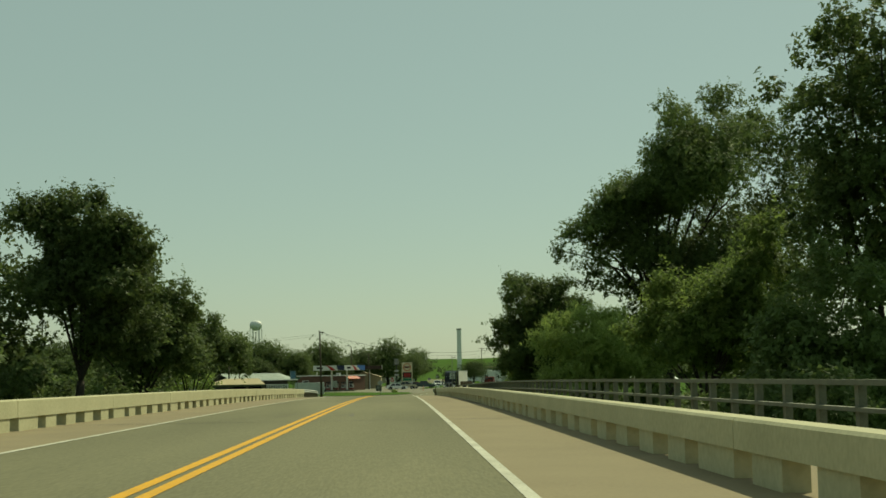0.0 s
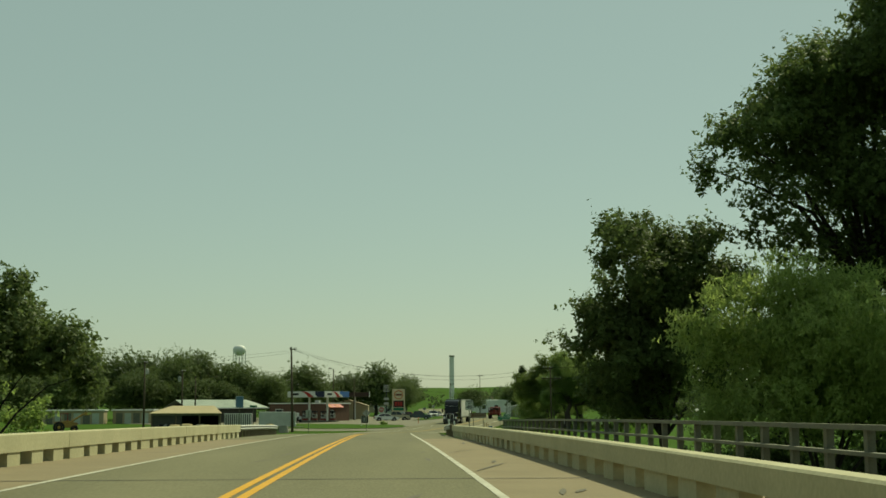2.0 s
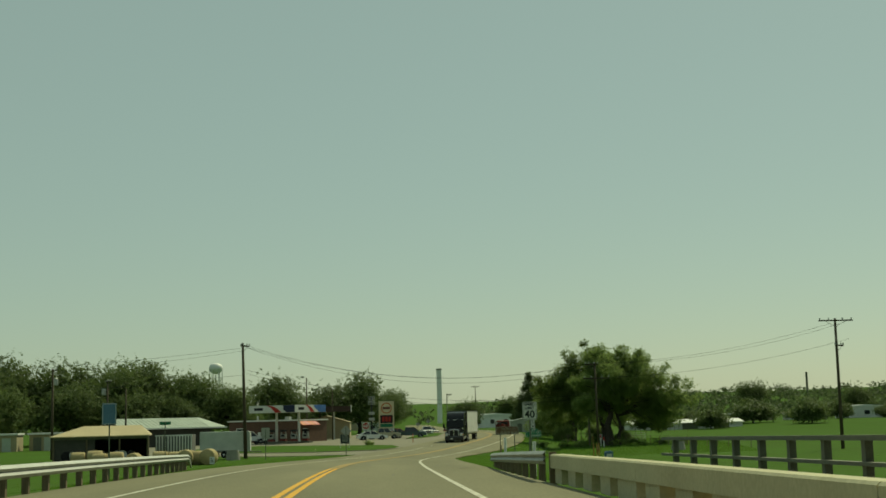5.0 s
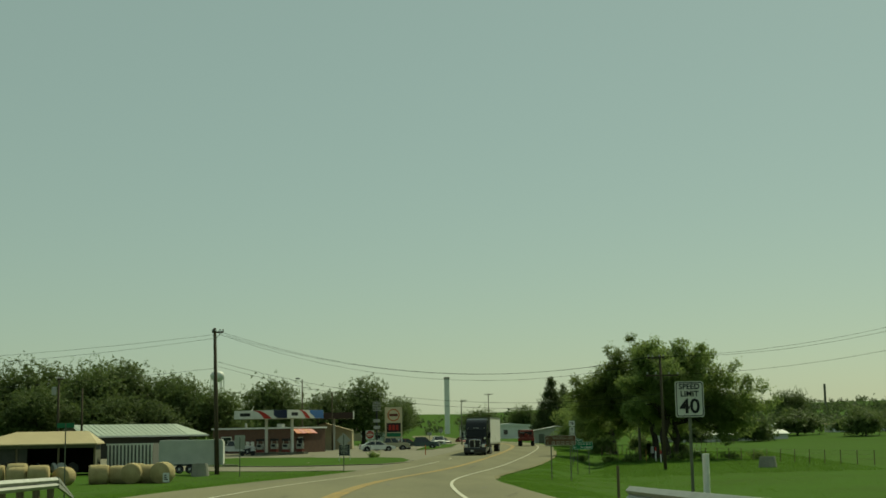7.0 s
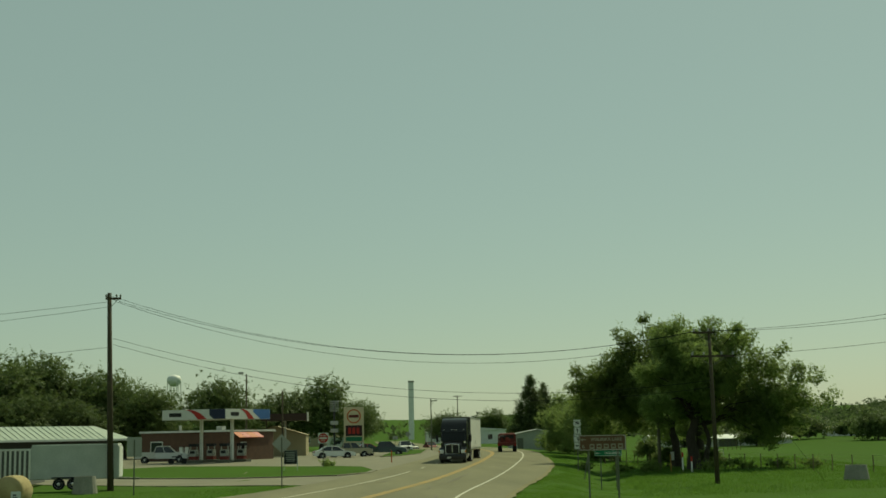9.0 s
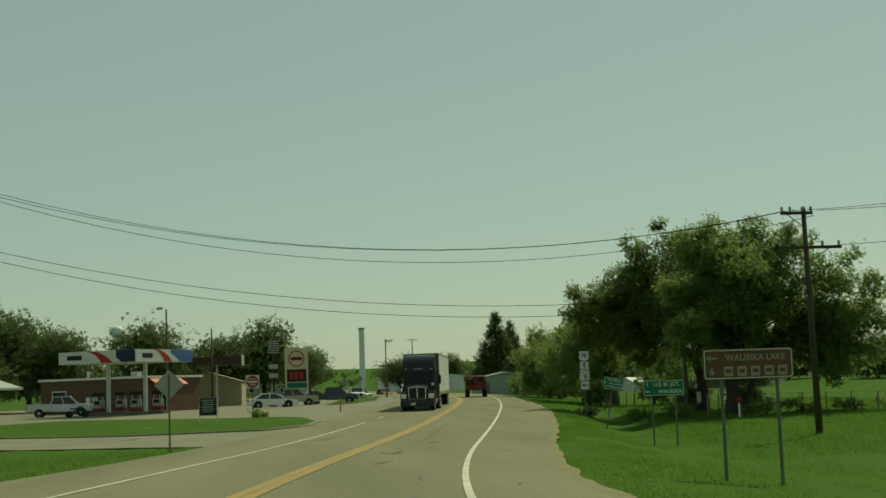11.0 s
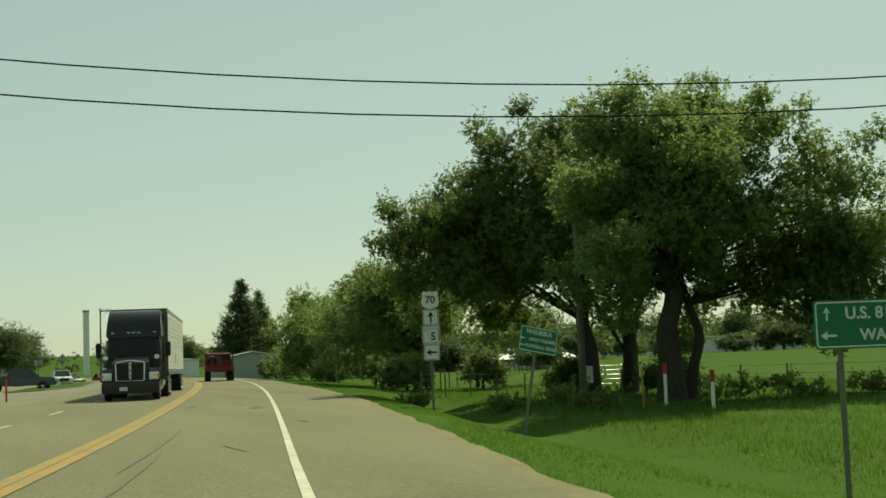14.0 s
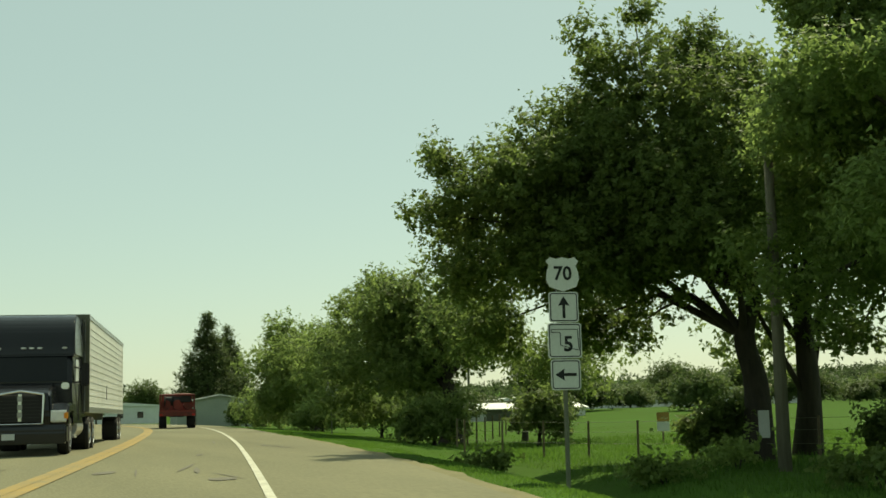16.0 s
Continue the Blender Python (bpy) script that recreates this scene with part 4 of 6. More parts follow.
def rounded(w, h, r=0.05, n=3):
    pts = []
    for cx, cz, a0 in ((w / 2 - r, h / 2 - r, 0), (-w / 2 + r, h / 2 - r, 90), (-w / 2 + r, -h / 2 + r, 180), (w / 2 - r, -h / 2 + r, 270)):
        pts += [(cx + r * math.cos(radians(a0 + 90 * k / n)), cz + r * math.sin(radians(a0 + 90 * k / n))) for k in range(n + 1)]
    return pts


def panel(parent, w, h, face, m, border=None, rows=(), r=0.05, name="sign_panel", ink=None, outline=None):
    """A sign panel in the x-z plane, facing -y, with a border and writing standing 3 mm proud."""
    pan = clean(part(name, Shape().plate(outline or rounded(w, h, r), -0.006, 0.006), face, parent, m=m))
    if border:
        o = rounded(w - 0.04, h - 0.04, r * 0.8)
        i = rounded(w - 0.075, h - 0.075, r * 0.6)
        k = len(o)
        s = Shape().add([(x, -0.009, z) for x, z in o] + [(x, -0.009, z) for x, z in i], [(a, (a + 1) % k, (a + 1) % k + k, a + k) for a in range(k)])
        part("border", s, border, pan)
    for text, size, x, z in rows:
        part("lettering", letters(text, size), ink, pan, m=pose(x, -0.009, z, 90))
    return pan


def arrow(parent, size, x, z, turn, ink):
    s = Shape().add([(-0.07, 0, -0.5), (0.07, 0, -0.5), (0.07, 0, 0.1), (0.28, 0, 0.05), (0, 0, 0.5), (-0.28, 0, 0.05), (-0.07, 0, 0.1)], [tuple(range(7))])
    return part("arrow", s, ink, parent, m=pose(x, -0.01, z, 0, turn, 0) @ Matrix.Scale(size, 4))


def post(parent, x, y, h, low=-0.4, r=0.035, material=None, name="post", lean=0.0):
    return part(name, Shape().tube((x, y, low), (x + lean * h, y, h), r, r, 6), material or STEEL_D, parent)


def sign(name, x, y, label, turn=0.0, base=None, category="road sign", tilt=0.0):
    return thing(name, pose(x, y, ground_at(x, y) if base is None else base, 0, tilt, turn), label, category, "road signs")


sl = sign("speed_limit_sign", 8.4, 128.2, "white speed limit sign reading 40 on a steel post", -3, 0.9)
post(sl, 0, 0.03, 2.9, -0.6)
panel(sl, 0.61, 0.76, SIGN_W, pose(0, -0.02, 2.53), SIGN_B, [("SPEED", 0.165, 0, 0.265), ("LIMIT", 0.165, 0, 0.11), ("40", 0.43, 0, -0.16)], ink=SIGN_B)

br = sign("lake_sign", 12.45, 177.6, "faded brown recreation sign with an arrow and picture squares", 3, -0.25)
for x in (-0.55, 0.6):
    post(br, x, 0.04, 2.6, -0.5)
FADED = mat("faded_sign_ink", (0.34, 0.30, 0.24), 0.7)
pan = panel(br, 1.86, 0.60, SIGN_BR, pose(0, -0.02, 2.42), SIGN_W, [("WAURIKA LAKE", 0.172, 0.15, 0.12), ("6", 0.2, -0.76, -0.14)], ink=FADED)
arrow(pan, 0.22, -0.76, 0.12, -90, FADED)
for k in range(5):
    sq = part("picture_square", Shape().plate(rounded(0.19, 0.19, 0.02), -0.011, -0.007, pose(-0.42 + 0.28 * k, 0, -0.14)), FADED, pan)
    part("pictogram", Shape().box(-0.42 + 0.28 * k - 0.06, -0.42 + 0.28 * k + 0.06, -0.014, -0.012, -0.17, -0.10), SIGN_BR, sq)

gs = sign("junction_sign", 17.35, 200.6, "green highway junction sign with two arrows on two posts", -11, -0.75)
for x in (-0.43, 0.43):
    post(gs, x, 0.04, 2.5, -0.3)
pan = panel(gs, 1.52, 0.58, SIGN_G, pose(0, -0.02, 2.29), SIGN_W, [("U.S. 81 JCT.", 0.20, 0.12, 0.125), ("WAURIKA", 0.19, 0.24, -0.135)], ink=SIGN_W)
arrow(pan, 0.16, -0.60, 0.13, 0, SIGN_W)
arrow(pan, 0.2, -0.59, -0.13, -90, SIGN_W)

ws = sign("golf_course_sign", 18.70, 215.6, "tilted green guide sign on one leaning steel post", 8, -0.75, tilt=11)
post(ws, 0, 0.03, 2.75, -0.4)
pan = panel(ws, 1.02, 0.60, SIGN_G, pose(0.02, -0.02, 2.48), SIGN_W, [("WAURIKA", 0.15, 0.0, 0.17), ("GOLF COURSE", 0.105, 0.1, 0.0), ("FOOTBALL FIELD", 0.105, 0.07, -0.16)], ink=SIGN_W)
for z in (0.0, -0.16):
    arrow(pan, 0.13, -0.42, z, -90, SIGN_W)

SHIELD = [(0, -0.30), (0.10, -0.27), (0.24, -0.22), (0.295, -0.10), (0.28, 0.04), (0.24, 0.14), (0.29, 0.22), (0.22, 0.29), (0.11, 0.26), (0, 0.29),
          (-0.11, 0.26), (-0.22, 0.29), (-0.29, 0.22), (-0.24, 0.14), (-0.28, 0.04), (-0.295, -0.10), (-0.24, -0.22), (-0.10, -0.27)]
rs = sign("route_marker", 20.7, 228.6, "stacked white route markers and arrows on a steel post", -6, -0.55)
post(rs, 0, 0.04, 4.1, -0.3, 0.04)
panel(rs, 0.6, 0.6, SIGN_W, pose(0, -0.02, 3.86), None, [("70", 0.33, 0, 0.0)], ink=SIGN_B, outline=SHIELD, name="route_shield")
pan = panel(rs, 0.53, 0.52, SIGN_W, pose(0, -0.02, 3.29), SIGN_B)
arrow(pan, 0.38, 0, 0, 0, SIGN_B)
pan = panel(rs, 0.60, 0.60, SIGN_W, pose(0, -0.02, 2.72), SIGN_B, [("5", 0.36, 0.06, -0.07)], ink=SIGN_B)
state = [(-0.24, 0.19), (0.23, 0.19), (0.24, 0.0), (0.25, -0.17), (0.1, -0.13), (-0.08, -0.08), (-0.08, 0.13), (-0.24, 0.14)]
s = Shape()
for k in range(len(state)):
    (xa, za), (xb, zb) = state[k], state[(k + 1) % len(state)]
    s.tube((xa, -0.009, za), (xb, -0.009, zb), 0.008, 0.008, 4)
part("state_outline", s, SIGN_B, pan)
pan = panel(rs, 0.53, 0.52, SIGN_W, pose(0, -0.02, 2.14), SIGN_B)
arrow(pan, 0.38, 0, 0, -90, SIGN_B)

es = sign("route_marker", 28.65, 274.8, "small white route marker with a direction plate", -6, -0.25)
post(es, 0, 0.04, 3.3, -0.3)
panel(es, 0.60, 0.30, SIGN_W, pose(0, -0.02, 3.15), SIGN_B, [("EAST", 0.17, 0, 0)], ink=SIGN_B)
panel(es, 0.6, 0.6, SIGN_W, pose(0, -0.02, 2.66), None, [("70", 0.33, 0, 0)], ink=SIGN_B, outline=SHIELD, name="route_shield")
panel(es, 0.4, 0.45, SIGN_W, pose(0, -0.02, 2.08), SIGN_B)

dn = sign("do_not_enter_sign", 0.95, 244.6, "red and white no-entry sign on a thin post", -4, 0.05)
post(dn, 0, 0.03, 3.1, -0.2)
pan = panel(dn, 0.92, 0.92, SIGN_W, pose(0, -0.02, 2.5))
part("red_disc", Shape().lathe([(0.42, -0.002), (0.42, 0.002)], 28, pose(0, -0.010, 0, 90)), RED, pan)
part("white_bar", Shape().box(-0.33, 0.33, -0.016, -0.013, -0.065, 0.065), SIGN_W, pan)
for text, z in (("DO NOT", 0.2), ("ENTER", -0.2)):
    part("lettering", letters(text, 0.13), SIGN_W, pan, m=pose(0, -0.014, z, 90))

bd = sign("notice_board", -1.64, 237, "black framed notice board with unreadable writing", -8, 0.1, "sign")
for x in (-0.56, 0.56):
    post(bd, x, 0.05, 1.0, -0.2, 0.03, WHITE, "leg")
pan = panel(bd, 1.12, 1.15, SIGN_B, pose(0, -0.02, 0.95), SIGN_W, r=0.02)
for k in range(6):
    part("text_bar", Shape().box(-0.42 + 0.05 * (k % 3), 0.40 - 0.06 * (k % 2), -0.012, -0.010, 0.36 - 0.14 * k, 0.42 - 0.14 * k), SIGN_BACK, pan)

for x, y, h, w, tall, dia, turn in ((-8.2, 197, 2.5, 0.75, 1.0, False, 5), (-0.8, 201, 2.4, 0.76, 0.76, True, 6), (9.6, 300, 2.2, 0.75, 0.45, False, -30), (11.9, 312, 2.6, 0.6, 0.6, True, 8)):
    b = sign("sign_back", x, y, "bare grey metal back of a road sign", turn)
    post(b, 0, -0.03, h + 0.35, -0.2)
    clean(part("sign_panel", Shape().plate(rounded(w, tall, 0.04), -0.004, 0.004, pose(0, 0, h, 0, 45 if dia else 0, 0)), SIGN_BACK, b))
bs = sign("blue_sign", -9.7, 131, "pale blue upright information sign on a post", 0, 0.7)
post(bs, 0, 0.03, 3.5, -0.8)
panel(bs, 0.62, 0.92, BLUE_S, pose(0, -0.02, 3.05), SIGN_W)
sg = sign("street_blade", -11.1, 155.7, "small dark green street blade on a thin post", 0)
post(sg, 0, 0.0, 3.2, -0.2, 0.03)
part("blade", Shape().box(-0.35, 0.35, -0.01, 0.01, 3.0, 3.2), SIGN_G, sg)


def delineator(x, y, h, material, label, r=0.045, cap=None):
    d = sign("marker_post", x, y, label, 0, category="marker post")
    part("post", Shape().tube((0, 0, -0.2), (0, 0, h), r, r, 8), material, d)
    if cap:
        part("cap", Shape().tube((0, 0, h - 0.35), (0, 0, h + 0.02), r * 1.25, r * 1.25, 8), cap, d)
    return d


delineator(7.5, 132, 1.95 - ground_at(7.5, 132), POST, "plain brown wooden marker stake", 0.035)
for x, y in ((6.32, 110), (6.40, 119)):
    delineator(x, y, 2.47 - ground_at(x, y), WHITE, "plain white marker post behind the guardrail", 0.05)
up = thing("utility_pedestal", pose(8.8, 112, ground_at(8.8, 112)), "short blue and white utility pedestal in the grass", "utility pedestal")
ph = 2.1 - ground_at(8.8, 112)
part("post", Shape().box(-0.05, 0.05, -0.05, 0.05, -0.2, ph - 0.35), POST, up)
part("box", bevelled(Shape().box(-0.12, 0.12, -0.09, 0.09, ph - 0.4, ph), 0.02), BLUE_S, up)
part("label_plate", Shape().box(-0.08, 0.08, -0.10, -0.092, ph - 0.3, ph - 0.08), SIGN_W, up)
for x, y in ((8.45, 112.6), (8.62, 113.0), (8.75, 113.4)):
    delineator(x, y, 2.28 - ground_at(x, y), POST, "thin wooden survey stake with a yellow tip", 0.016, YELLOW_M)
delineator(28.3, 223.8, 1.15, WHITE, "white pipeline marker post with a red top", 0.06, RED)
delineator(7.3, 253.9, 1.15, ORANGE, "orange delineator post at the kerb", 0.05)
delineator(27.6, 227.2, 1.3, YELLOW_M, "yellow utility marker stake under the trees", 0.04)
delineator(28.6, 227.5, 1.4, WHITE, "leaning white marker post under the trees", 0.06, RED)

# ---- poles and wires ----
def pole(x, y, top, label, arms=(), r=0.16, lean=(0, 0), material=WOOD, turn=0, lamp=False):
    z0 = ground_at(x, y)
    p = thing("utility_pole", pose(x, y, z0, 0, 0, turn), label, "utility pole", "utility poles")
    h = top - z0
    part("shaft", Shape().tube((0, 0, -0.3), (lean[0], lean[1], h), r, r * 0.62, 10), material, p, smooth=True)
    for z, w, dx in arms:
        k = (h + z) / h
        arm = part("crossarm", Shape().box(dx - w / 2, dx + w / 2, -0.2, -0.1, h + z - 0.06, h + z + 0.06), material, p, m=pose(lean[0] * k, lean[1] * k, 0))
        for e in (-0.46, -0.2, 0.2, 0.46):
            part("insulator", Shape().lathe([(0.03, 0), (0.06, 0.04), (0.05, 0.1), (0.07, 0.13), (0.03, 0.2)], 8, pose(dx + e * w, -0.15, h + z + 0.06)), SIGN_BACK, arm)
        part("brace", Shape().tube((dx - w * 0.3, -0.15, h + z - 0.05), (0, -0.1, h + z - 0.6), 0.02).tube((dx + w * 0.3, -0.15, h + z - 0.05), (0, -0.1, h + z - 0.6), 0.02), STEEL_D, arm)
    return p


U_P = "tall weathered wooden utility pole"
pole(-10.9, 206, 11.3, U_P + " with side insulators", [(-0.35, 0.9, 0.25)], 0.19, (-0.25, 0))
pole(24.0, 202.3, 8.45, U_P + " with two crossarms", [(-0.25, 1.3, -0.35), (-1.62, 2.6, 0.1)], 0.145, (-0.1, 0))
pole(44.4, 191, 11.5, U_P + " with one wide crossarm", [(-0.2, 3.2, 0), (-2.5, 0.8, 0.2)], 0.17)
pole(-34.2, 223.7, 9.9, U_P + " with a transformer", [(-0.2, 0.6, 0.2)], 0.17)
part("transformer", Shape().lathe([(0.2, 0), (0.26, 0.05), (0.26, 0.75), (0.15, 0.85)], 12, pose(0.4, -0.2, 8.3)), SIGN_BACK, bpy.data.objects["utility_pole.003"])
pole(-30.5, 236, 8.9, U_P + " with a transformer", [(-0.2, 0.6, 0.2)], 0.16)
part("transformer", Shape().lathe([(0.2, 0), (0.26, 0.05), (0.26, 0.75), (0.15, 0.85)], 12, pose(-0.4, -0.2, 7.3)), SIGN_BACK, bpy.data.objects["utility_pole.004"])
pole(-29.0, 240, 7.9, "plain weathered wooden utility pole", [], 0.14)
pole(-8.8, 288, 10.4, "tall lamp pole with a floodlight behind the canopy", [], 0.13)
part("floodlight", bevelled(Shape().box(-0.95, -0.35, -0.22, 0.12, 10.25, 10.5), 0.03), SIGN_BACK, bpy.data.objects["utility_pole.006"])
pole(-5.0, 300, 8.8, "plain weathered wooden utility pole", [], 0.13)
pole(16.4, 330, 8.2, "steel street lamp pole beside the road", [(-0.3, 1.0, 0.4)], 0.12, material=STEEL_D)
pole(33, 470, 13.0, U_P + " with one crossarm", [(-0.3, 2.4, 0)], 0.16)
pole(28.3, 233.6, 7.2, "plain grey weathered wooden pole under the pecan trees", [], 0.16, material=mat("grey_pole_wood", (0.20, 0.185, 0.14), 0.9, (0.12, 0.108, 0.08), 4.0, bump=0.5, stretch=(4, 4, 0.3)))


def wire(a, b, sag, name="power_line", r=0.011):
    a, b = Vector(a), Vector(b)
    s = Shape()
    pts = [a.lerp(b, k / 20) - Vector((0, 0, sag * 4 * (k / 20) * (1 - k / 20))) for k in range(21)]
    s.pipe(pts, r, 5)
    return tagged(part(name, s, SIGN_B), "thin dark sagging power line between poles", "power line", "power lines")


for (xa, za), (xb, zb), sag in (((-11.0, 11.1), (23.1, 8.3), 2.29), ((-11.2, 11.0), (23.5, 8.35), 2.3), ((-10.8, 10.8), (24.3, 8.1), 2.58), ((-10.9, 8.6), (24.0, 5.45), 1.78), ((-10.9, 8.25), (24.0, 5.05), 1.84)):
    wire((xa, 206, za), (xb, 202.2, zb), sag)
for z, sag in ((10.8, 1.5), (10.5, 1.8), (8.1, 1.3)):
    wire((-11, 206, z), (-75, 214, z - 0.5), sag)
for x, z, sag in ((23.4, 8.3, 0.8), (24.4, 8.3, 0.9), (25.2, 6.9, 0.7)):
    wire((x, 202.2, z), (44.4 + x - 24, 191, z + 2.7), sag)
wire((24.1, 202.3, 7.6), (29.5, 199.5, -0.6), 0.0, "guy_wire", 0.008)


# ---- filling station ----
T30 = -30  # the station stands turned from the road
can = thing("fuel_canopy", pose(-9.5, 267, 0.12, 0, 0, T30), "white fuel canopy with red and blue stripes on its fascia", "canopy")
# local x runs left along the front (-x), local y runs back
part("slab", Shape().box(-7.9, -0.06, 0.06, 8.25, 4.72, 5.55), WHITE, can)
ff = part("fascia", Shape().box(-8.0, 0, -0.06, 0.05, 4.62, 5.68), SIGN_W, can)
fr = part("fascia", Shape().box(0.0, 0.10, -0.06, 8.3, 4.62, 5.68), SIGN_W, can)
part("fascia", Shape().box(-8.0, 0.0, 8.25, 8.35, 4.62, 5.68), SIGN_W, can)
part("fascia", Shape().box(-8.1, -8.0, -0.06, 8.35, 4.62, 5.68), SIGN_W, can)


def swoosh(parent, x0, x1, y, z0, z1, material, m=None, name="stripe"):
    """A stripe that starts as a point at the top and sweeps down to full width."""
    top = [(x0 + (x1 - x0) * k / 8, z1) for k in range(9)]
    n = 8
    a = [(x0 + (x1 - x0) * 0.62 * (k / n), z1 - (z1 - z0) * (k / n) ** 2.4) for k in range(n + 1)]
    b = [(x0 + (x1 - x0) * (0.25 + 0.75 * (k / n)), z1 - (z1 - z0) * (k / n) ** 2.0) for k in range(n + 1)]
    s = Shape().add([(x, y, z) for x, z in a] + [(x, y, z) for x, z in b], [(k, k + 1, n + 1 + k + 1, n + 1 + k) for k in range(n)])
    return part(name, s, material, parent, m=m)


NAVY = mat("navy_fascia", (0.012, 0.02, 0.06), 0.5)
part("end_field", Shape().box(-2.0, -0.002, -0.066, -0.062, 4.63, 5.67), NAVY, ff)
swoosh(ff, -4.9, -1.4, -0.072, 4.63, 5.66, SIGN_W)
swoosh(ff, -5.4, -2.3, -0.078, 4.63, 5.66, RED)
part("logo_bar", Shape().box(-7.2, -5.6, -0.07, -0.064, 4.95, 5.35), SIGN_B, ff)
SIDE = pose(0.10, 0, 0, 0, 0, 90)
part("end_field", Shape().box(5.0, 8.28, -0.006, -0.002, 4.63, 5.67), BLUE, fr, m=SIDE)
swoosh(fr, 2.4, 6.3, -0.009, 4.63, 5.66, SIGN_W, SIDE)
swoosh(fr, 2.2, 5.2, -0.012, 4.63, 5.66, RED, SIDE)
part("logo_bar", Shape().box(0.8, 2.3, -0.010, -0.004, 4.95, 5.35), SIGN_B, fr, m=SIDE)
for x in (-6.0, -2.0):
    for y in (4.1,):
        part("column", Shape().box(x - 0.14, x + 0.14, y - 0.14, y + 0.14, 0, 4.75, bevel=0.02), WHITE, can)


def pump(x, y):
    p = thing("fuel_pump", pose(x, y, 0.1, 0, 0, T30), "grey and red fuel pump on a raised island", "fuel pump", "fuel pumps")
    part("island", Shape().box(-0.9, 0.9, -0.5, 0.5, 0, 0.35), STEEL_D, p)
    part("cabinet", bevelled(Shape().box(-0.45, 0.45, -0.26, 0.26, 0.35, 1.45), 0.03), SIGN_BACK, p)
    part("red_skirt", Shape().box(-0.46, 0.46, -0.27, 0.27, 0.38, 0.75), RED_D, p)
    part("display", Shape().box(-0.3, 0.3, -0.275, -0.265, 1.05, 1.35), SIGN_B, p)
    part("head", bevelled(Shape().box(-0.5, 0.5, -0.3, 0.3, 1.8, 2.1), 0.03), SIGN_B, p)
    for e in (-0.42, 0.42):
        part("upright", Shape().box(e - 0.04, e + 0.04, -0.05, 0.05, 1.4, 1.85), SIGN_BACK, p)
        s = Shape()
        pts = [Vector((e * 1.2, -0.2, 1.3)), Vector((e * 1.6, -0.3, 0.9)), Vector((e * 1.5, -0.3, 0.55)), Vector((e * 1.15, -0.25, 0.9))]
        s.pipe(pts, 0.025, 5)
        part("hose", s, RUBBER, p)


for a, b in ((-5.9, 2.6), (-1.9, 2.6), (-5.9, 5.8), (-1.9, 5.8)):
    v = Matrix.Rotation(radians(T30), 4, 'Z') @ Vector((a, b, 0))
    pump(-9.5 + v.x, 267 + v.y)

store = thing("convenience_store", pose(-10.2, 283, 0.1, 0, 0, T30), "long red-brown brick store with a white roof edge", "store")
part("brick_wall", Shape().box(-13, 0, 0, 9, 0, 3.4), BRICK, store)
part("roof", Shape().box(-13.2, 0.2, -0.2, 9.2, 3.4, 3.62), WHITE_M, store)
part("roof_vent", Shape().tube((-9.5, 3, 3.6), (-9.5, 3, 4.3), 0.15), STEEL, store)
part("roof_vent", Shape().box(-4.2, -3.4, 3, 3.8, 3.6, 4.1), STEEL, store)
for k in range(4):
    aw = part("awning_panel", Shape().add([(0.0, 0.1 + 1.3 * k, 3.45), (0.0, 1.36 + 1.3 * k, 3.45), (1.1, 1.36 + 1.3 * k, 2.75), (1.1, 0.1 + 1.3 * k, 2.75), (0.0, 0.1 + 1.3 * k, 3.38), (0.0, 1.36 + 1.3 * k, 3.38), (1.1, 1.36 + 1.3 * k, 2.68), (1.1, 0.1 + 1.3 * k, 2.68)],
              [(0, 1, 2, 3), (7, 6, 5, 4), (0, 3, 7, 4), (1, 5, 6, 2), (3, 2, 6, 7)]), ORANGE if k % 2 == 0 else RED, store, "orange sloping awning")
win = part("window", Shape().box(-11.5, -9.9, -0.03, -0.01, 1.0, 2.3), GLASS, store)
part("window_frame", Shape().box(-11.6, -9.8, -0.02, 0.0, 0.9, 2.4), WHITE, win)
door = part("door", Shape().box(0.01, 0.04, 2.0, 3.0, 0, 2.1), GLASS, store)
part("door_frame", Shape().box(0.0, 0.03, 1.9, 3.1, 0, 2.2), ALU, door)
for a in (-7.2, -6.4):
    part("wall_box", Shape().box(a, a + 0.45, -0.25, 0, 0.6, 1.7), WHITE, store)

old = thing("old_service_building", pose(-6.6, 313, 0.1), "tan gabled metal building with blank walls", "building")
part("wall", Shape().prism([(-4.3, 0), (4.3, 0), (4.3, 3.0), (0.0, 4.25), (-4.3, 3.0)], 0, 16), TAN_W, old)
part("roof", Shape().add([(-4.5, -0.2, 2.98), (0, -0.2, 4.32), (0, 16.2, 4.32), (-4.5, 16.2, 2.98), (4.5, -0.2, 2.98), (4.5, 16.2, 2.98)], [(0, 1, 2, 3), (1, 4, 5, 2)]), TAN_M, old)
part("canopy_slab", Shape().box(-1.5, 4.6, -8.0, -1.0, 4.9, 5.8), mat("brown_fascia", (0.05, 0.03, 0.022), 0.7), old, "dark brown flat canopy")
part("canopy_edge", Shape().box(4.6, 4.7, -8.0, -1.0, 4.8, 6.0), SIGN_BACK, old)
part("canopy_column", Shape().box(1.5, 1.75, -4.5, -4.25, 0, 4.9), SIGN_W, old)
part("canopy_column", Shape().box(-0.9, -0.72, -6.5, -6.3, 0, 4.9), WOOD, old)

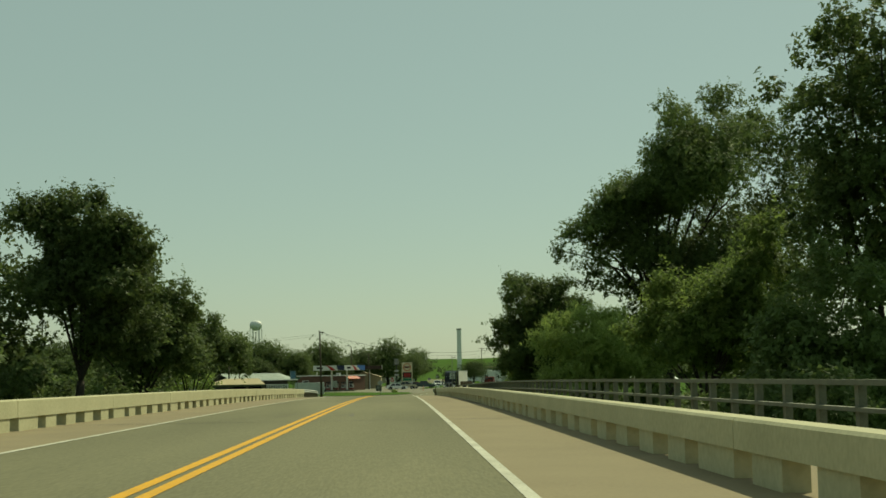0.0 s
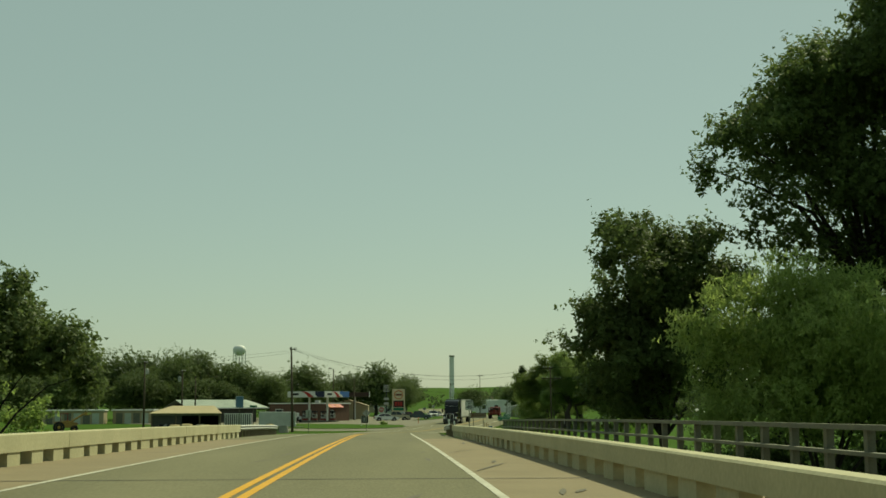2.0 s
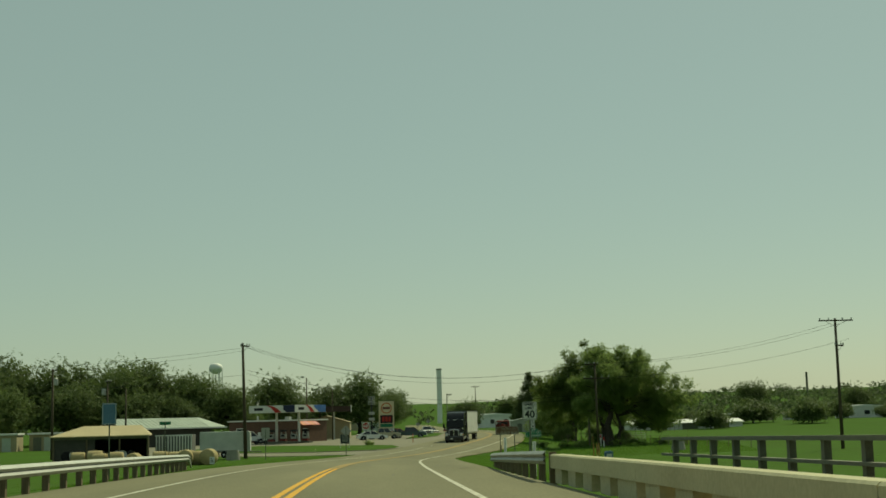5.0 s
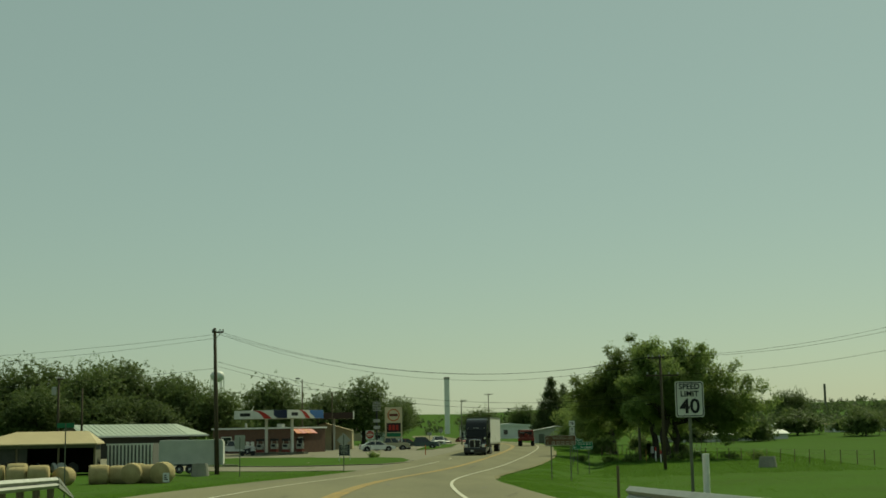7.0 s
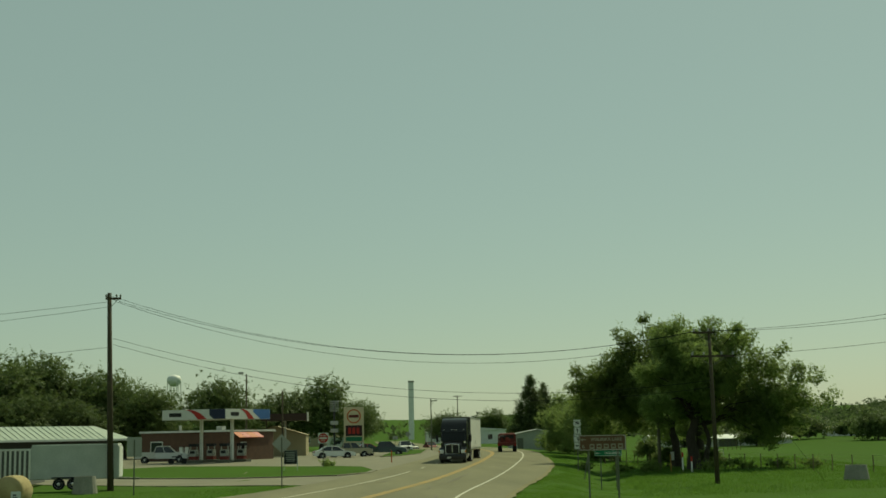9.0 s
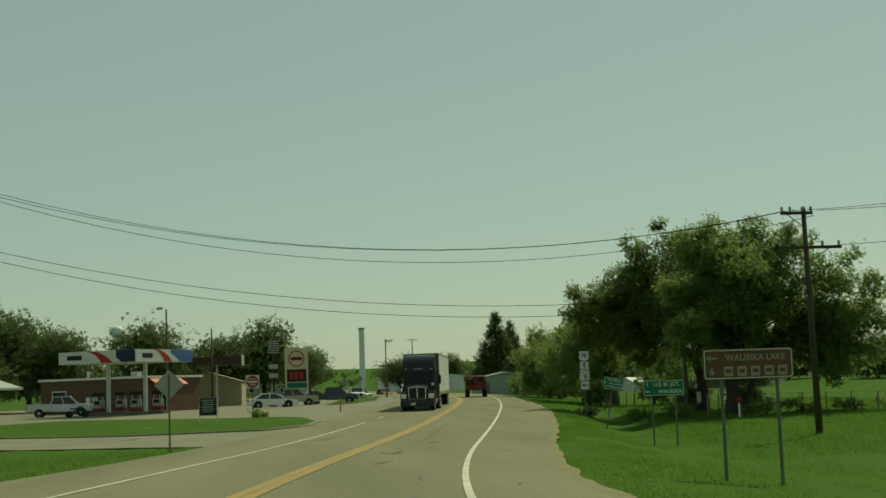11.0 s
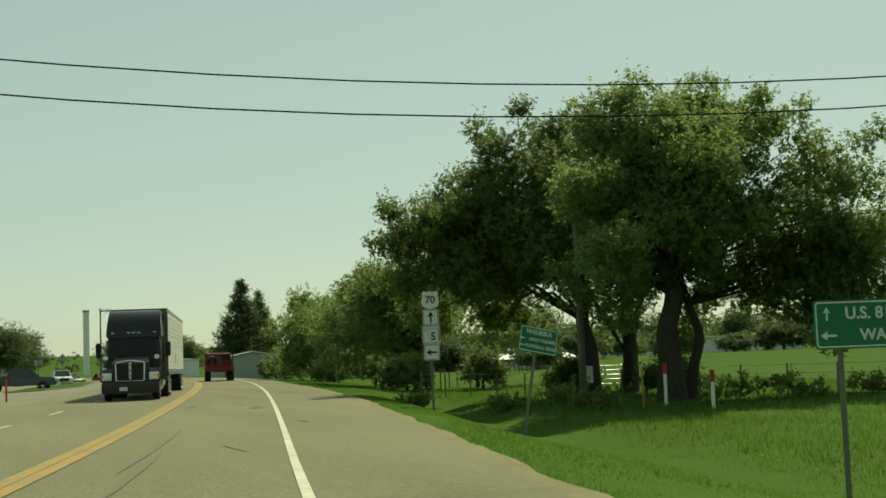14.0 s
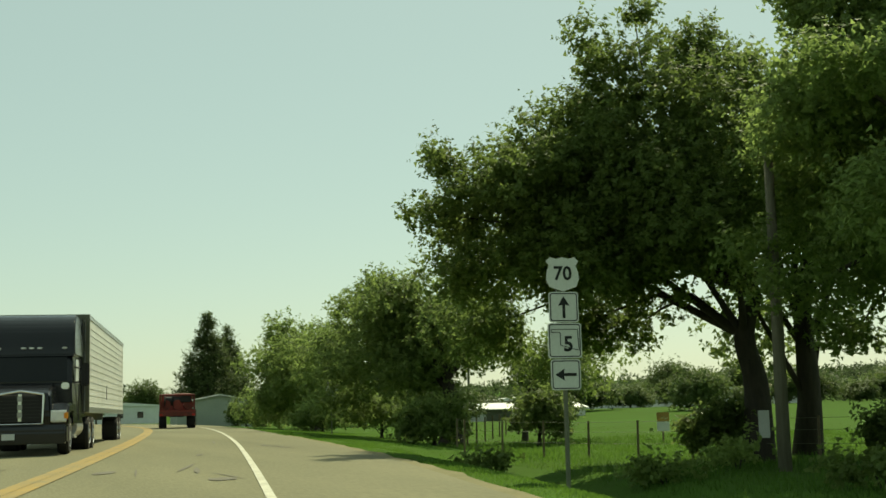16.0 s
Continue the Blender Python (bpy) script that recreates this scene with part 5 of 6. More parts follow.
py = thing("price_sign", pose(4.27, 303.6, 0.05), "tall white fuel price sign with an orange ring and red figures", "sign")
pm = part("cabinet", bevelled(Shape().box(-1.33, 1.33, -0.2, 0.2, 1.85, 6.5), 0.04), mat("cream_sign_face", (0.60, 0.53, 0.36), 0.5), py)
for x in (-1.2, 1.2):
    part("leg", Shape().box(x - 0.1, x + 0.1, -0.1, 0.1, 0, 1.9), SIGN_W, py)
s = Shape()
for k in range(28):
    a0, a1 = k * math.tau / 28, (k + 1) * math.tau / 28
    for r0, r1 in ((0.78, 0.94),):
        s.add([(r0 * math.cos(a0), -0.212, 5.3 + r0 * math.sin(a0)), (r1 * math.cos(a0), -0.212, 5.3 + r1 * math.sin(a0)), (r1 * math.cos(a1), -0.212, 5.3 + r1 * math.sin(a1)), (r0 * math.cos(a1), -0.212, 5.3 + r0 * math.sin(a1))], [(0, 1, 2, 3)])
part("ring", s, ORANGE, pm)
part("logo_bar", Shape().box(-0.65, 0.65, -0.216, -0.210, 5.12, 5.5), RUST_R, pm)
part("price_field", Shape().box(-1.1, 1.1, -0.215, -0.205, 2.7, 4.1), mat("dark_price_field", (0.03, 0.008, 0.008), 0.4), pm)
for k in range(3):
    part("price_figure", Shape().box(-0.75 + 0.55 * k, -0.38 + 0.55 * k, -0.222, -0.217, 3.0, 3.8), RED, pm)
part("lower_field", Shape().box(-1.1, 1.1, -0.215, -0.205, 2.0, 2.6), SIGN_G, pm)

rk = thing("stacked_sign", pose(1.7, 301, 0.05), "tall dark sign pole with white slatted rows", "sign")
part("pole", Shape().tube((0, 0, 0), (0, 0, 7.4), 0.12), BLACK, rk)
for k in range(6):
    part("row_panel", Shape().box(-0.6, 0.6, -0.12, -0.06, 5.95 + 0.25 * k, 6.06 + 0.25 * k), SIGN_BACK, rk)
for z in (4.2, 3.2):
    part("row_panel", Shape().box(-0.5, 0.5, -0.12, -0.06, z, z + 0.5), SIGN_BACK, rk)


# ---- vehicles ----
def wheel(parent, x, y, r, w=0.22, rim=ALU):
    side = 1 if y > 0 else -1
    t = part("wheel", Shape().lathe([(r * 0.6, -w / 2), (r * 0.93, -w / 2), (r, -w / 3), (r, w / 3), (r * 0.93, w / 2), (r * 0.6, w / 2)], 20, pose(x, y, r, 90)), RUBBER, parent, smooth=False)
    part("rim", Shape().lathe([(r * 0.16, w * 0.56), (r * 0.5, w * 0.40), (r * 0.62, w * 0.53), (r * 0.62, 0.0)], 16, pose(x, y, r, -90 * side)), rim, t)
    return t


def cabin(parent, outline, w, paint, inset=0.2, pillars=3):
    """Glass house with a painted roof and pillars."""
    g = clean(part("window_glass", Shape().prism(outline, -w, w, inset=inset), GLASS, parent))
    top = max(z for _, z in outline)
    xs = [x for x, z in outline if z > top - 0.12]
    clean(part("roof_panel", Shape().box(min(xs) - 0.05, max(xs) + 0.05, -w + inset - 0.02, w - inset + 0.02, top - 0.05, top + 0.03, bevel=0.02), paint, parent))
    lo = min(z for _, z in outline)
    a, b = min(x for x, z in outline if z < lo + 0.1), max(x for x, z in outline if z < lo + 0.1)
    c, d = min(xs), max(xs)
    for sy in (-1, 1):
        for k in range(pillars):
            q = k / (pillars - 1)
            part("pillar", Shape().tube((a + (b - a) * q, sy * (w + 0.005), lo), (c + (d - c) * q, sy * (w - inset + 0.01), top), 0.05, 0.04, 6), paint, parent)
    return g


def sedan(x, y, turn, paint, label, base=0.08):
    c = thing("car", pose(x, y, base, 0, 0, turn), label, "car", "parked cars")
    part("body", bevelled(Shape().prism([(-2.45, 0.34), (-2.5, 0.62), (-2.4, 0.98), (-1.6, 1.02), (1.0, 0.96), (2.2, 0.80), (2.48, 0.62), (2.45, 0.30)], -0.93, 0.93, inset=0.10), 0.05), paint, c)
    cabin(c, [(-1.85, 0.98), (1.15, 0.95), (0.30, 1.46), (-1.0, 1.48)], 0.86, paint)
    for wx in (-1.5, 1.5):
        for wy in (-0.84, 0.84):
            wheel(c, wx, wy, 0.35)
            part("wheel_arch", Shape().lathe([(0.42, -0.02), (0.42, 0.02)], 18, pose(wx, wy * 1.095, 0.38, 90)), SIGN_B, c)
    for wy in (-0.65, 0.65):
        part("headlight", Shape().box(2.36, 2.47, wy - 0.2, wy + 0.2, 0.6, 0.74, bevel=0.02), HEADLAMP, c)
        part("tail_light", Shape().box(-2.49, -2.38, wy - 0.2, wy + 0.2, 0.74, 0.92, bevel=0.02), TAIL, c)
    part("bumper", Shape().box(2.38, 2.52, -0.8, 0.8, 0.32, 0.5, bevel=0.03), SIGN_B, c)
    return c


def pickup(x, y, turn, paint, label, base=0.08):
    c = thing("pickup_truck", pose(x, y, base, 0, 0, turn), label, "pickup truck", "parked cars")
    part("body", bevelled(Shape().prism([(-0.75, 0.5), (-0.75, 1.2), (1.3, 1.2), (2.6, 1.12), (2.85, 0.95), (2.88, 0.5)], -0.98, 0.98, inset=0.06), 0.05), paint, c)
    for y0, y1 in ((-0.98, -0.90), (0.90, 0.98)):
        part("bed_side", Shape().box(-2.9, -0.78, y0, y1, 0.55, 1.22, bevel=0.02), paint, c)
    part("bed_floor", Shape().box(-2.85, -0.78, -0.9, 0.9, 0.6, 0.7), SIGN_B, c)
    part("tailgate", Shape().box(-2.93, -2.86, -0.9, 0.9, 0.6, 1.2, bevel=0.02), paint, c)
    cabin(c, [(-0.85, 1.18), (1.45, 1.16), (0.75, 1.82), (-0.6, 1.85)], 0.9, paint, 0.16)
    for wx in (-1.85, 1.85):
        for wy in (-0.88, 0.88):
            wheel(c, wx, wy, 0.41, 0.26)
    for wy in (-0.72, 0.72):
        part("headlight", Shape().box(2.82, 2.9, wy - 0.2, wy + 0.2, 0.8, 1.0, bevel=0.02), HEADLAMP, c)
        part("tail_light", Shape().box(-2.95, -2.88, wy + (0.12 if wy > 0 else -0.22), wy + (0.22 if wy > 0 else -0.12), 0.75, 1.15), TAIL, c)
    part("bumper", Shape().box(2.8, 3.0, -0.92, 0.92, 0.42, 0.64, bevel=0.03), CHROME, c)
    part("bumper", Shape().box(-3.05, -2.9, -0.92, 0.92, 0.42, 0.6, bevel=0.03), CHROME, c)
    part("grille", Shape().box(2.86, 2.91, -0.5, 0.5, 0.68, 1.02), SIGN_B, c)
    return c


pickup(-17.1, 275.5, 4, SILVER, "silver crew-cab pickup parked beside the pumps", 0.14)
sedan(1.7, 285.5, 8, WHITE, "white four-door sedan on the forecourt", 0.10)
pickup(3.5, 292.8, 4, SAND_CAR, "faded tan pickup parked by the price sign", 0.10)
pickup(8.1, 297.6, -6, GREEN_CAR, "dark green pickup parked by the grass island", 0.10)
pickup(12.5, 335, -85, WHITE, "white pickup waiting at the road", 0.0)
sedan(19.5, 378, -80, RED_D, "dull red car far along the road", -0.1)
sedan(23.8, 388, -80, BLACK, "black car far along the road", -0.1)
sedan(7.0, 348, 20, RED_D, "dull red car at the far forecourt", 0.0)
sedan(14.5, 365, -60, GREEN_CAR, "dark car at the far forecourt", 0.0)
mb = thing("motorcycle", pose(-14.6, 268.5, 0.12, 0, 0, 10), "small black motorcycle parked by the pumps", "motorcycle")
for x in (-0.65, 0.65):
    wheel(mb, x, 0.02, 0.31, 0.12)
part("frame", Shape().tube((-0.6, 0, 0.35), (0.1, 0, 0.75), 0.06).tube((0.1, 0, 0.75), (0.62, 0, 0.35), 0.04).tube((0.2, 0, 0.7), (0.45, 0, 1.05), 0.03).tube((0.4, -0.3, 1.05), (0.4, 0.3, 1.05), 0.02), BLACK, mb)
part("seat", bevelled(Shape().box(-0.6, 0.15, -0.12, 0.12, 0.72, 0.84), 0.03), RUBBER, mb)
part("fuel_tank", bevelled(Shape().box(0.0, 0.42, -0.13, 0.13, 0.74, 0.98), 0.05), BLACK, mb)

# the lorry coming the other way: x = 0 at its bumper, running back to -x
fwd = math.degrees(math.atan2(-1.0, -0.166))
lz = float(road_z(246)) + 0.005
RIG = pose(12.35, 244.8, lz, 0, 0, fwd)
rig = thing("semi_truck", RIG, "black sleeper-cab semi tractor with chrome grille", "truck")
part("hood", bevelled(Shape().prism([(-0.10, 0.62), (-0.04, 1.1), (-0.12, 1.62), (-0.45, 1.76), (-1.9, 1.98), (-1.9, 0.62)], -0.88, 0.88, inset=0.16), 0.07, 3), TRUCK_BLK, rig)
for sy in (-1, 1):
    part("fender", bevelled(Shape().prism([(-0.15, 0.75), (-0.12, 1.12), (-0.5, 1.36), (-1.4, 1.40), (-1.75, 1.2), (-1.75, 1.05), (-1.5, 1.12), (-0.65, 1.1), (-0.45, 0.75)], min(sy * 0.72, sy * 1.22), max(sy * 0.72, sy * 1.22)), 0.05, 2), TRUCK_BLK, rig)
    hl = part("headlight", bevelled(Shape().box(-0.14, -0.04, sy * 0.98 - 0.2, sy * 0.98 + 0.2, 0.86, 1.18, bevel=0.04), 0.02), HEADLAMP, rig)
    part("indicator", Shape().box(-0.16, -0.03, sy * 1.17 - 0.05, sy * 1.17 + 0.05, 0.95, 1.12, bevel=0.02), AMBER, hl)
cab = part("cab", bevelled(Shape().prism([(-1.72, 0.75), (-1.72, 1.95), (-2.32, 2.80), (-4.5, 2.84), (-4.5, 0.75)], -1.2, 1.2, inset=0.10), 0.06, 2), TRUCK_BLK, rig)
arc = [(-2.16 - 1.5 * (1 - math.cos(a)), 2.72 + 1.26 * math.sin(a)) for a in (k * math.pi / 20 for k in range(11))]
part("roof_fairing", bevelled(Shape().prism(arc + [(-4.55, 3.98), (-4.55, 2.72)], -1.2, 1.2, inset=0.08), 0.05, 2), TRUCK_BLK, rig, smooth=True)
# windscreen, lying on the sloping cab front
sc = Shape().add([(-1.75, -1.02, 1.99), (-1.75, 1.02, 1.99), (-2.24, 0.96, 2.70), (-2.24, -0.96, 2.70), (-1.79, -1.02, 1.99), (-1.79, 1.02, 1.99), (-2.28, 0.96, 2.70), (-2.28, -0.96, 2.70)],
                 [(0, 1, 2, 3), (7, 6, 5, 4), (0, 4, 5, 1), (1, 5, 6, 2), (2, 6, 7, 3), (3, 7, 4, 0)])
part("windscreen", sc, mat("tinted_windscreen", (0.012, 0.014, 0.015), 0.12, spec=0.2), rig, m=pose(0.03, 0, 0.01))
for k in (-0.9, -0.22, 0, 0.22, 0.9):
    part("marker_light", bevelled(Shape().box(-2.25, -2.14, k - 0.07, k + 0.07, 2.92, 2.97), 0.012), HEADLAMP, rig)
for sy in (-1, 1):
    part("side_window", Shape().box(-3.05, -2.2, min(sy * 1.185, sy * 1.205), max(sy * 1.185, sy * 1.205), 1.95, 2.62), GLASS, rig)
    part("door_line", Shape().box(-3.2, -3.16, min(sy * 1.19, sy * 1.21), max(sy * 1.19, sy * 1.21), 0.9, 2.7), SIGN_B, rig)
    mr = part("mirror", bevelled(Shape().box(-1.98, -1.82, sy * 1.5 - 0.11, sy * 1.5 + 0.11, 1.85, 2.5), 0.04), SIGN_B, rig)
    part("mirror_arm", Shape().tube((-1.9, sy * 1.18, 2.4), (-1.9, sy * 1.5, 2.3), 0.025), SIGN_B, mr)
    part("mirror_arm", Shape().tube((-1.9, sy * 1.18, 1.95), (-1.9, sy * 1.5, 2.0), 0.025), SIGN_B, mr)
    part("hood_mirror", bevelled(Shape().box(-0.75, -0.65, sy * 1.08 - 0.1, sy * 1.08 + 0.1, 1.75, 1.93), 0.03), CHROME, rig)
    part("side_fairing", Shape().box(-5.6, -4.5, min(sy * 1.14, sy * 1.18), max(sy * 1.14, sy * 1.18), 1.0, 3.9), TRUCK_BLK, rig)
    part("fuel_tank", Shape().tube((-4.6, sy * 0.9, 0.72), (-2.7, sy * 0.9, 0.72), 0.31, seg=16), ALU, rig)
    part("step", Shape().box(-2.7, -1.9, min(sy * 1.0, sy * 1.2), max(sy * 1.0, sy * 1.2), 0.42, 0.5), ALU, rig)
    part("mud_flap", Shape().box(-7.75, -7.72, sy * 0.9 - 0.3, sy * 0.9 + 0.3, 0.2, 1.0), RUBBER, rig)
part("bumper", bevelled(Shape().prism([(-0.35, 0.30), (0.02, 0.30), (0.04, 0.62), (-0.02, 0.80), (-0.35, 0.80)], -1.2, 1.2), 0.05, 2), BLACK, rig)
gr_ = part("grille", bevelled(Shape().box(-0.12, 0.02, -0.56, 0.56, 0.84, 1.62, bevel=0.06), 0.02), SIGN_B, rig)
for k in range(8):
    part("grille_bar", Shape().box(0.012, 0.03, -0.52, 0.52, 0.90 + 0.09 * k, 0.915 + 0.09 * k), BLACK, gr_)
s = Shape().tube((0.02, -0.58, 0.84), (0.0, -0.60, 1.60), 0.03).tube((0.02, 0.58, 0.84), (0.0, 0.60, 1.60), 0.03).tube((0.0, -0.60, 1.60), (0.0, 0, 1.70), 0.03).tube((0.0, 0, 1.70), (0.0, 0.60, 1.60), 0.03).tube((0.03, -0.58, 0.83), (0.03, 0.58, 0.83), 0.02)
part("grille_surround", s, CHROME, gr_)
part("grille_centre", Shape().box(0.03, 0.045, -0.045, 0.045, 0.9, 1.62), CHROME, gr_)
part("plate", Shape().box(0.045, 0.06, -0.45, -0.12, 0.42, 0.58), SIGN_W, rig)
for z in (1.0, 1.2, 1.42):
    part("grille_badge", Shape().box(0.045, 0.06, -0.06, 0.06, z, z + 0.14, bevel=0.01), SIGN_BACK, gr_)
part("chassis", Shape().box(-7.8, -1.0, -0.42, 0.42, 0.62, 0.95), SIGN_B, rig)
for x in (-1.15, -5.6, -6.9):
    for sy in (-1, 1):
        wheel(rig, x, sy * 1.02, 0.51, 0.3 if x > -2 else 0.55)
for sy in (-1, 1):
    part("exhaust_stack", Shape().tube((-4.7, sy * 1.0, 1.0), (-4.7, sy * 1.0, 3.6), 0.08), CHROME, rig)

tr = thing("semi_trailer", RIG, "long white ribbed box semi-trailer", "trailer")
X0, X1 = -5.2, -21.4
part("box", Shape().box(X1, X0, -1.29, 1.29, 1.18, 4.08), WHITE_M, tr)
for sy in (-1, 1):
    for k in range(12):
        part("side_rib", Shape().box(X1 + 0.06, X0 - 0.06, min(sy * 1.29, sy * 1.302), max(sy * 1.29, sy * 1.302), 1.45 + 0.205 * k, 1.50 + 0.205 * k), WHITE_M, tr)
    part("rub_rail", Shape().box(X1, X0, min(sy * 1.285, sy * 1.32), max(sy * 1.285, sy * 1.32), 1.12, 1.30), ALU, tr)
    part("top_rail", Shape().box(X1, X0, min(sy * 1.27, sy * 1.31), max(sy * 1.27, sy * 1.31), 3.98, 4.12), ALU, tr)
    part("landing_leg", Shape().box(-8.6, -8.4, sy * 0.8 - 0.08, sy * 0.8 + 0.08, 0.3, 1.2), STEEL_D, tr)
    for x in (-18.6, -19.9):
        wheel(tr, x, sy * 0.98, 0.51, 0.58)
    part("mud_flap", Shape().box(-20.75, -20.72, sy * 0.95 - 0.3, sy * 0.95 + 0.3, 0.2, 1.0), RUBBER, tr)
for y0, y1 in ((-1.32, -1.2), (1.2, 1.32)):
    part("corner_post", Shape().box(X0 - 0.06, X0 + 0.04, y0, y1, 1.15, 4.12), STEEL_D, tr)
part("front_frame", Shape().box(X0 - 0.06, X0 + 0.05, -1.2, 1.2, 3.95, 4.12), STEEL_D, tr)
part("subframe", Shape().box(-21.2, -6.0, -0.5, 0.5, 0.9, 1.18), STEEL_D, tr)
part("side_placard", Shape().box(-12.3, -12.2, 1.303, 1.315, 1.6, 2.1), SIGN_B, tr)
part("side_placard", Shape().box(-12.3, -12.2, -1.315, -1.303, 1.6, 2.1), SIGN_B, tr)

# the red oilfield truck going away
rt = thing("oilfield_truck", pose(23.8, 296.5, float(road_z(297)), 0, 0, math.degrees(math.atan2(1.0, 0.135))), "squat red oilfield service truck seen from behind", "truck")
part("frame", Shape().box(0.1, 7.0, -0.45, 0.45, 0.75, 1.0), SIGN_B, rt)
part("deck", bevelled(Shape().box(0, 4.6, -1.2, 1.2, 1.0, 1.2), 0.03), RED_D, rt)
part("cab", bevelled(Shape().prism([(4.8, 0.8), (4.8, 2.35), (5.9, 2.4), (6.3, 1.6), (7.4, 1.5), (7.5, 0.8)], -1.1, 1.1, inset=0.08), 0.05), RED_D, rt)
part("rear_window", Shape().box(4.77, 4.8, -0.7, 0.7, 1.75, 2.2), GLASS, rt)
part("rack", Shape().tube((0.1, -1.1, 1.2), (0.1, -1.1, 2.2), 0.06).tube((0.1, 1.1, 1.2), (0.1, 1.1, 2.2), 0.06).tube((0.1, -1.1, 2.2), (0.1, 1.1, 2.2), 0.06).tube((0.1, -1.1, 2.2), (4.4, -1.1, 2.2), 0.05).tube((0.1, 1.1, 2.2), (4.4, 1.1, 2.2), 0.05), RUST_R, rt)
for k in range(3):
    part("tool_drum", Shape().tube((0.4, -0.75 + 0.75 * k, 1.55), (3.6, -0.75 + 0.75 * k, 1.55), 0.33, seg=14), RUST_R if k != 1 else RED_D, rt)
part("tailboard", Shape().box(-0.06, 0.0, -1.2, 1.2, 0.82, 1.08), RUST_R, rt)
part("hose_reel", Shape().lathe([(0.3, -0.3), (0.55, -0.3), (0.3, -0.2), (0.3, 0.2), (0.55, 0.3), (0.3, 0.3)], 14, pose(0.7, 0.55, 1.8, 90)), SIGN_B, rt)
part("winch", bevelled(Shape().box(0.3, 1.1, -0.9, -0.2, 1.7, 2.15), 0.04), SIGN_B, rt)
for sy in (-1, 1):
    part("tail_light", Shape().box(-0.09, -0.05, sy * 1.05 - 0.1, sy * 1.05 + 0.1, 0.82, 0.98), TAIL, rt)
    for x in (1.2, 2.5, 6.3):
        wheel(rt, x, sy * 0.95, 0.50, 0.5)

# ---- the yard before the station ----
sh = thing("pole_barn", pose(-25.5, 212, -0.2, 0, 0, 8), "open dark shed with a tan metal roof", "shed")
part("roof", Shape().add([(-5.6, -5.0, 2.55), (4.2, -5.0, 2.55), (3.2, 0, 3.55), (-2.6, 0, 3.55), (4.2, 5.0, 2.55), (-5.6, 5.0, 2.55), (-5.6, -5.0, 2.45), (4.2, -5.0, 2.45), (4.2, 5.0, 2.45), (-5.6, 5.0, 2.45)],
                         [(0, 1, 2, 3), (1, 4, 2), (3, 2, 4, 5), (5, 0, 3), (0, 6, 7, 1), (1, 7, 8, 4), (5, 9, 6, 0)]), TAN_M, sh)
# back and left walls carry the shed's inner shade as their colour
part("back_wall", Shape().box(-5.2, 3.8, 4.4, 4.5, 0, 2.5), DARK, sh)
part("side_wall", Shape().box(-5.3, -5.2, -4.4, 4.5, 0, 2.5), DARK, sh)
part("side_wall", Shape().box(3.8, 3.9, -2.0, 4.5, 0, 2.5), STEEL_D, sh)
part("beam", Shape().box(-5.2, 4.0, -4.6, -4.45, 2.2, 2.45), STEEL_D, sh)
part("lean_to_wall", Shape().box(-5.2, -1.2, -4.42, -4.34, 0, 2.3), mat("weathered_dark_boards", (0.085, 0.083, 0.07), 0.9, (0.05, 0.05, 0.042), 2.0), sh, "dark weathered board wall")
for x in (-5.2, -2.0, 1.2, 4.0):
    part("post", Shape().tube((x, -4.5, 0), (x, -4.5, 2.5), 0.09), POST, sh)
for k in range(9):
    a = random.Random(k).uniform(-4.6, 3.2)
    t = thing("salvage_tyre", pose(a - 25.2, 206.6 + 0.25 * (k % 3), -0.1, 78, 0, 20 * k), "old worn tyre leaning in the yard", "tyre", "yard tyres")
    part("tread", Shape().lathe([(0.28, -0.1), (0.46, -0.12), (0.5, 0), (0.46, 0.12), (0.28, 0.1)], 16, pose(0, 0.5, 0)), RUBBER if k % 3 else SIGN_BACK, t)

lb = thing("long_metal_building", pose(-36.5, 267.5, 0.0, 0, 0, 36), "long low building with a pale ribbed metal roof", "building")
L = 14.8
part("wall", Shape().box(0.6, L - 0.2, -3.8, 4.5, 0, 3.0), mat("dark_wall", (0.06, 0.06, 0.05), 0.9), lb)
part("roof", Shape().add([(0, -4.4, 2.9), (L + 2.2, -4.4, 2.9), (L, 0.2, 4.35), (0, 0.2, 4.35), (L + 2.2, 4.8, 2.9), (0, 4.8, 2.9)], [(0, 1, 2, 3), (3, 2, 4, 5)]), GREENISH_M, lb)
part("hip_end", Shape().add([(L + 2.2, -4.4, 2.91), (L + 2.2, 4.8, 2.91), (L, 0.2, 4.36)], [(0, 1, 2)]), WHITE_M, lb)
part("fascia", Shape().box(0, L + 2.2, -4.5, -4.38, 2.72, 2.92), WHITE, lb)
for k in range(21):
    a = 0.3 + k * 0.68
    part("roof_rib", Shape().add([(a, -4.42, 2.915), (a + 0.06, -4.42, 2.915), (a + 0.06, 0.15, 4.365), (a, 0.15, 4.365), (a + 0.03, -4.42, 2.96), (a + 0.03, 0.15, 4.41)], [(0, 4, 5, 3), (1, 2, 5, 4)]), GREENISH_M, lb)

ct = thing("stock_container", pose(-19.2, 214, -0.15, 0, 0, 4), "white ribbed metal storage container", "container")
part("box", Shape().box(-1.9, 1.9, 0, 6, 0.1, 2.35), mat("container_side", (0.12, 0.12, 0.11), 0.7), ct)
for k in range(13):
    part("rib", Shape().box(-1.85 + 0.3 * k, -1.72 + 0.3 * k, -0.05, 0.0, 0.15, 2.3), WHITE_M, ct)
part("top_rail", Shape().box(-1.95, 1.95, -0.06, 0.02, 2.25, 2.38), WHITE_M, ct)

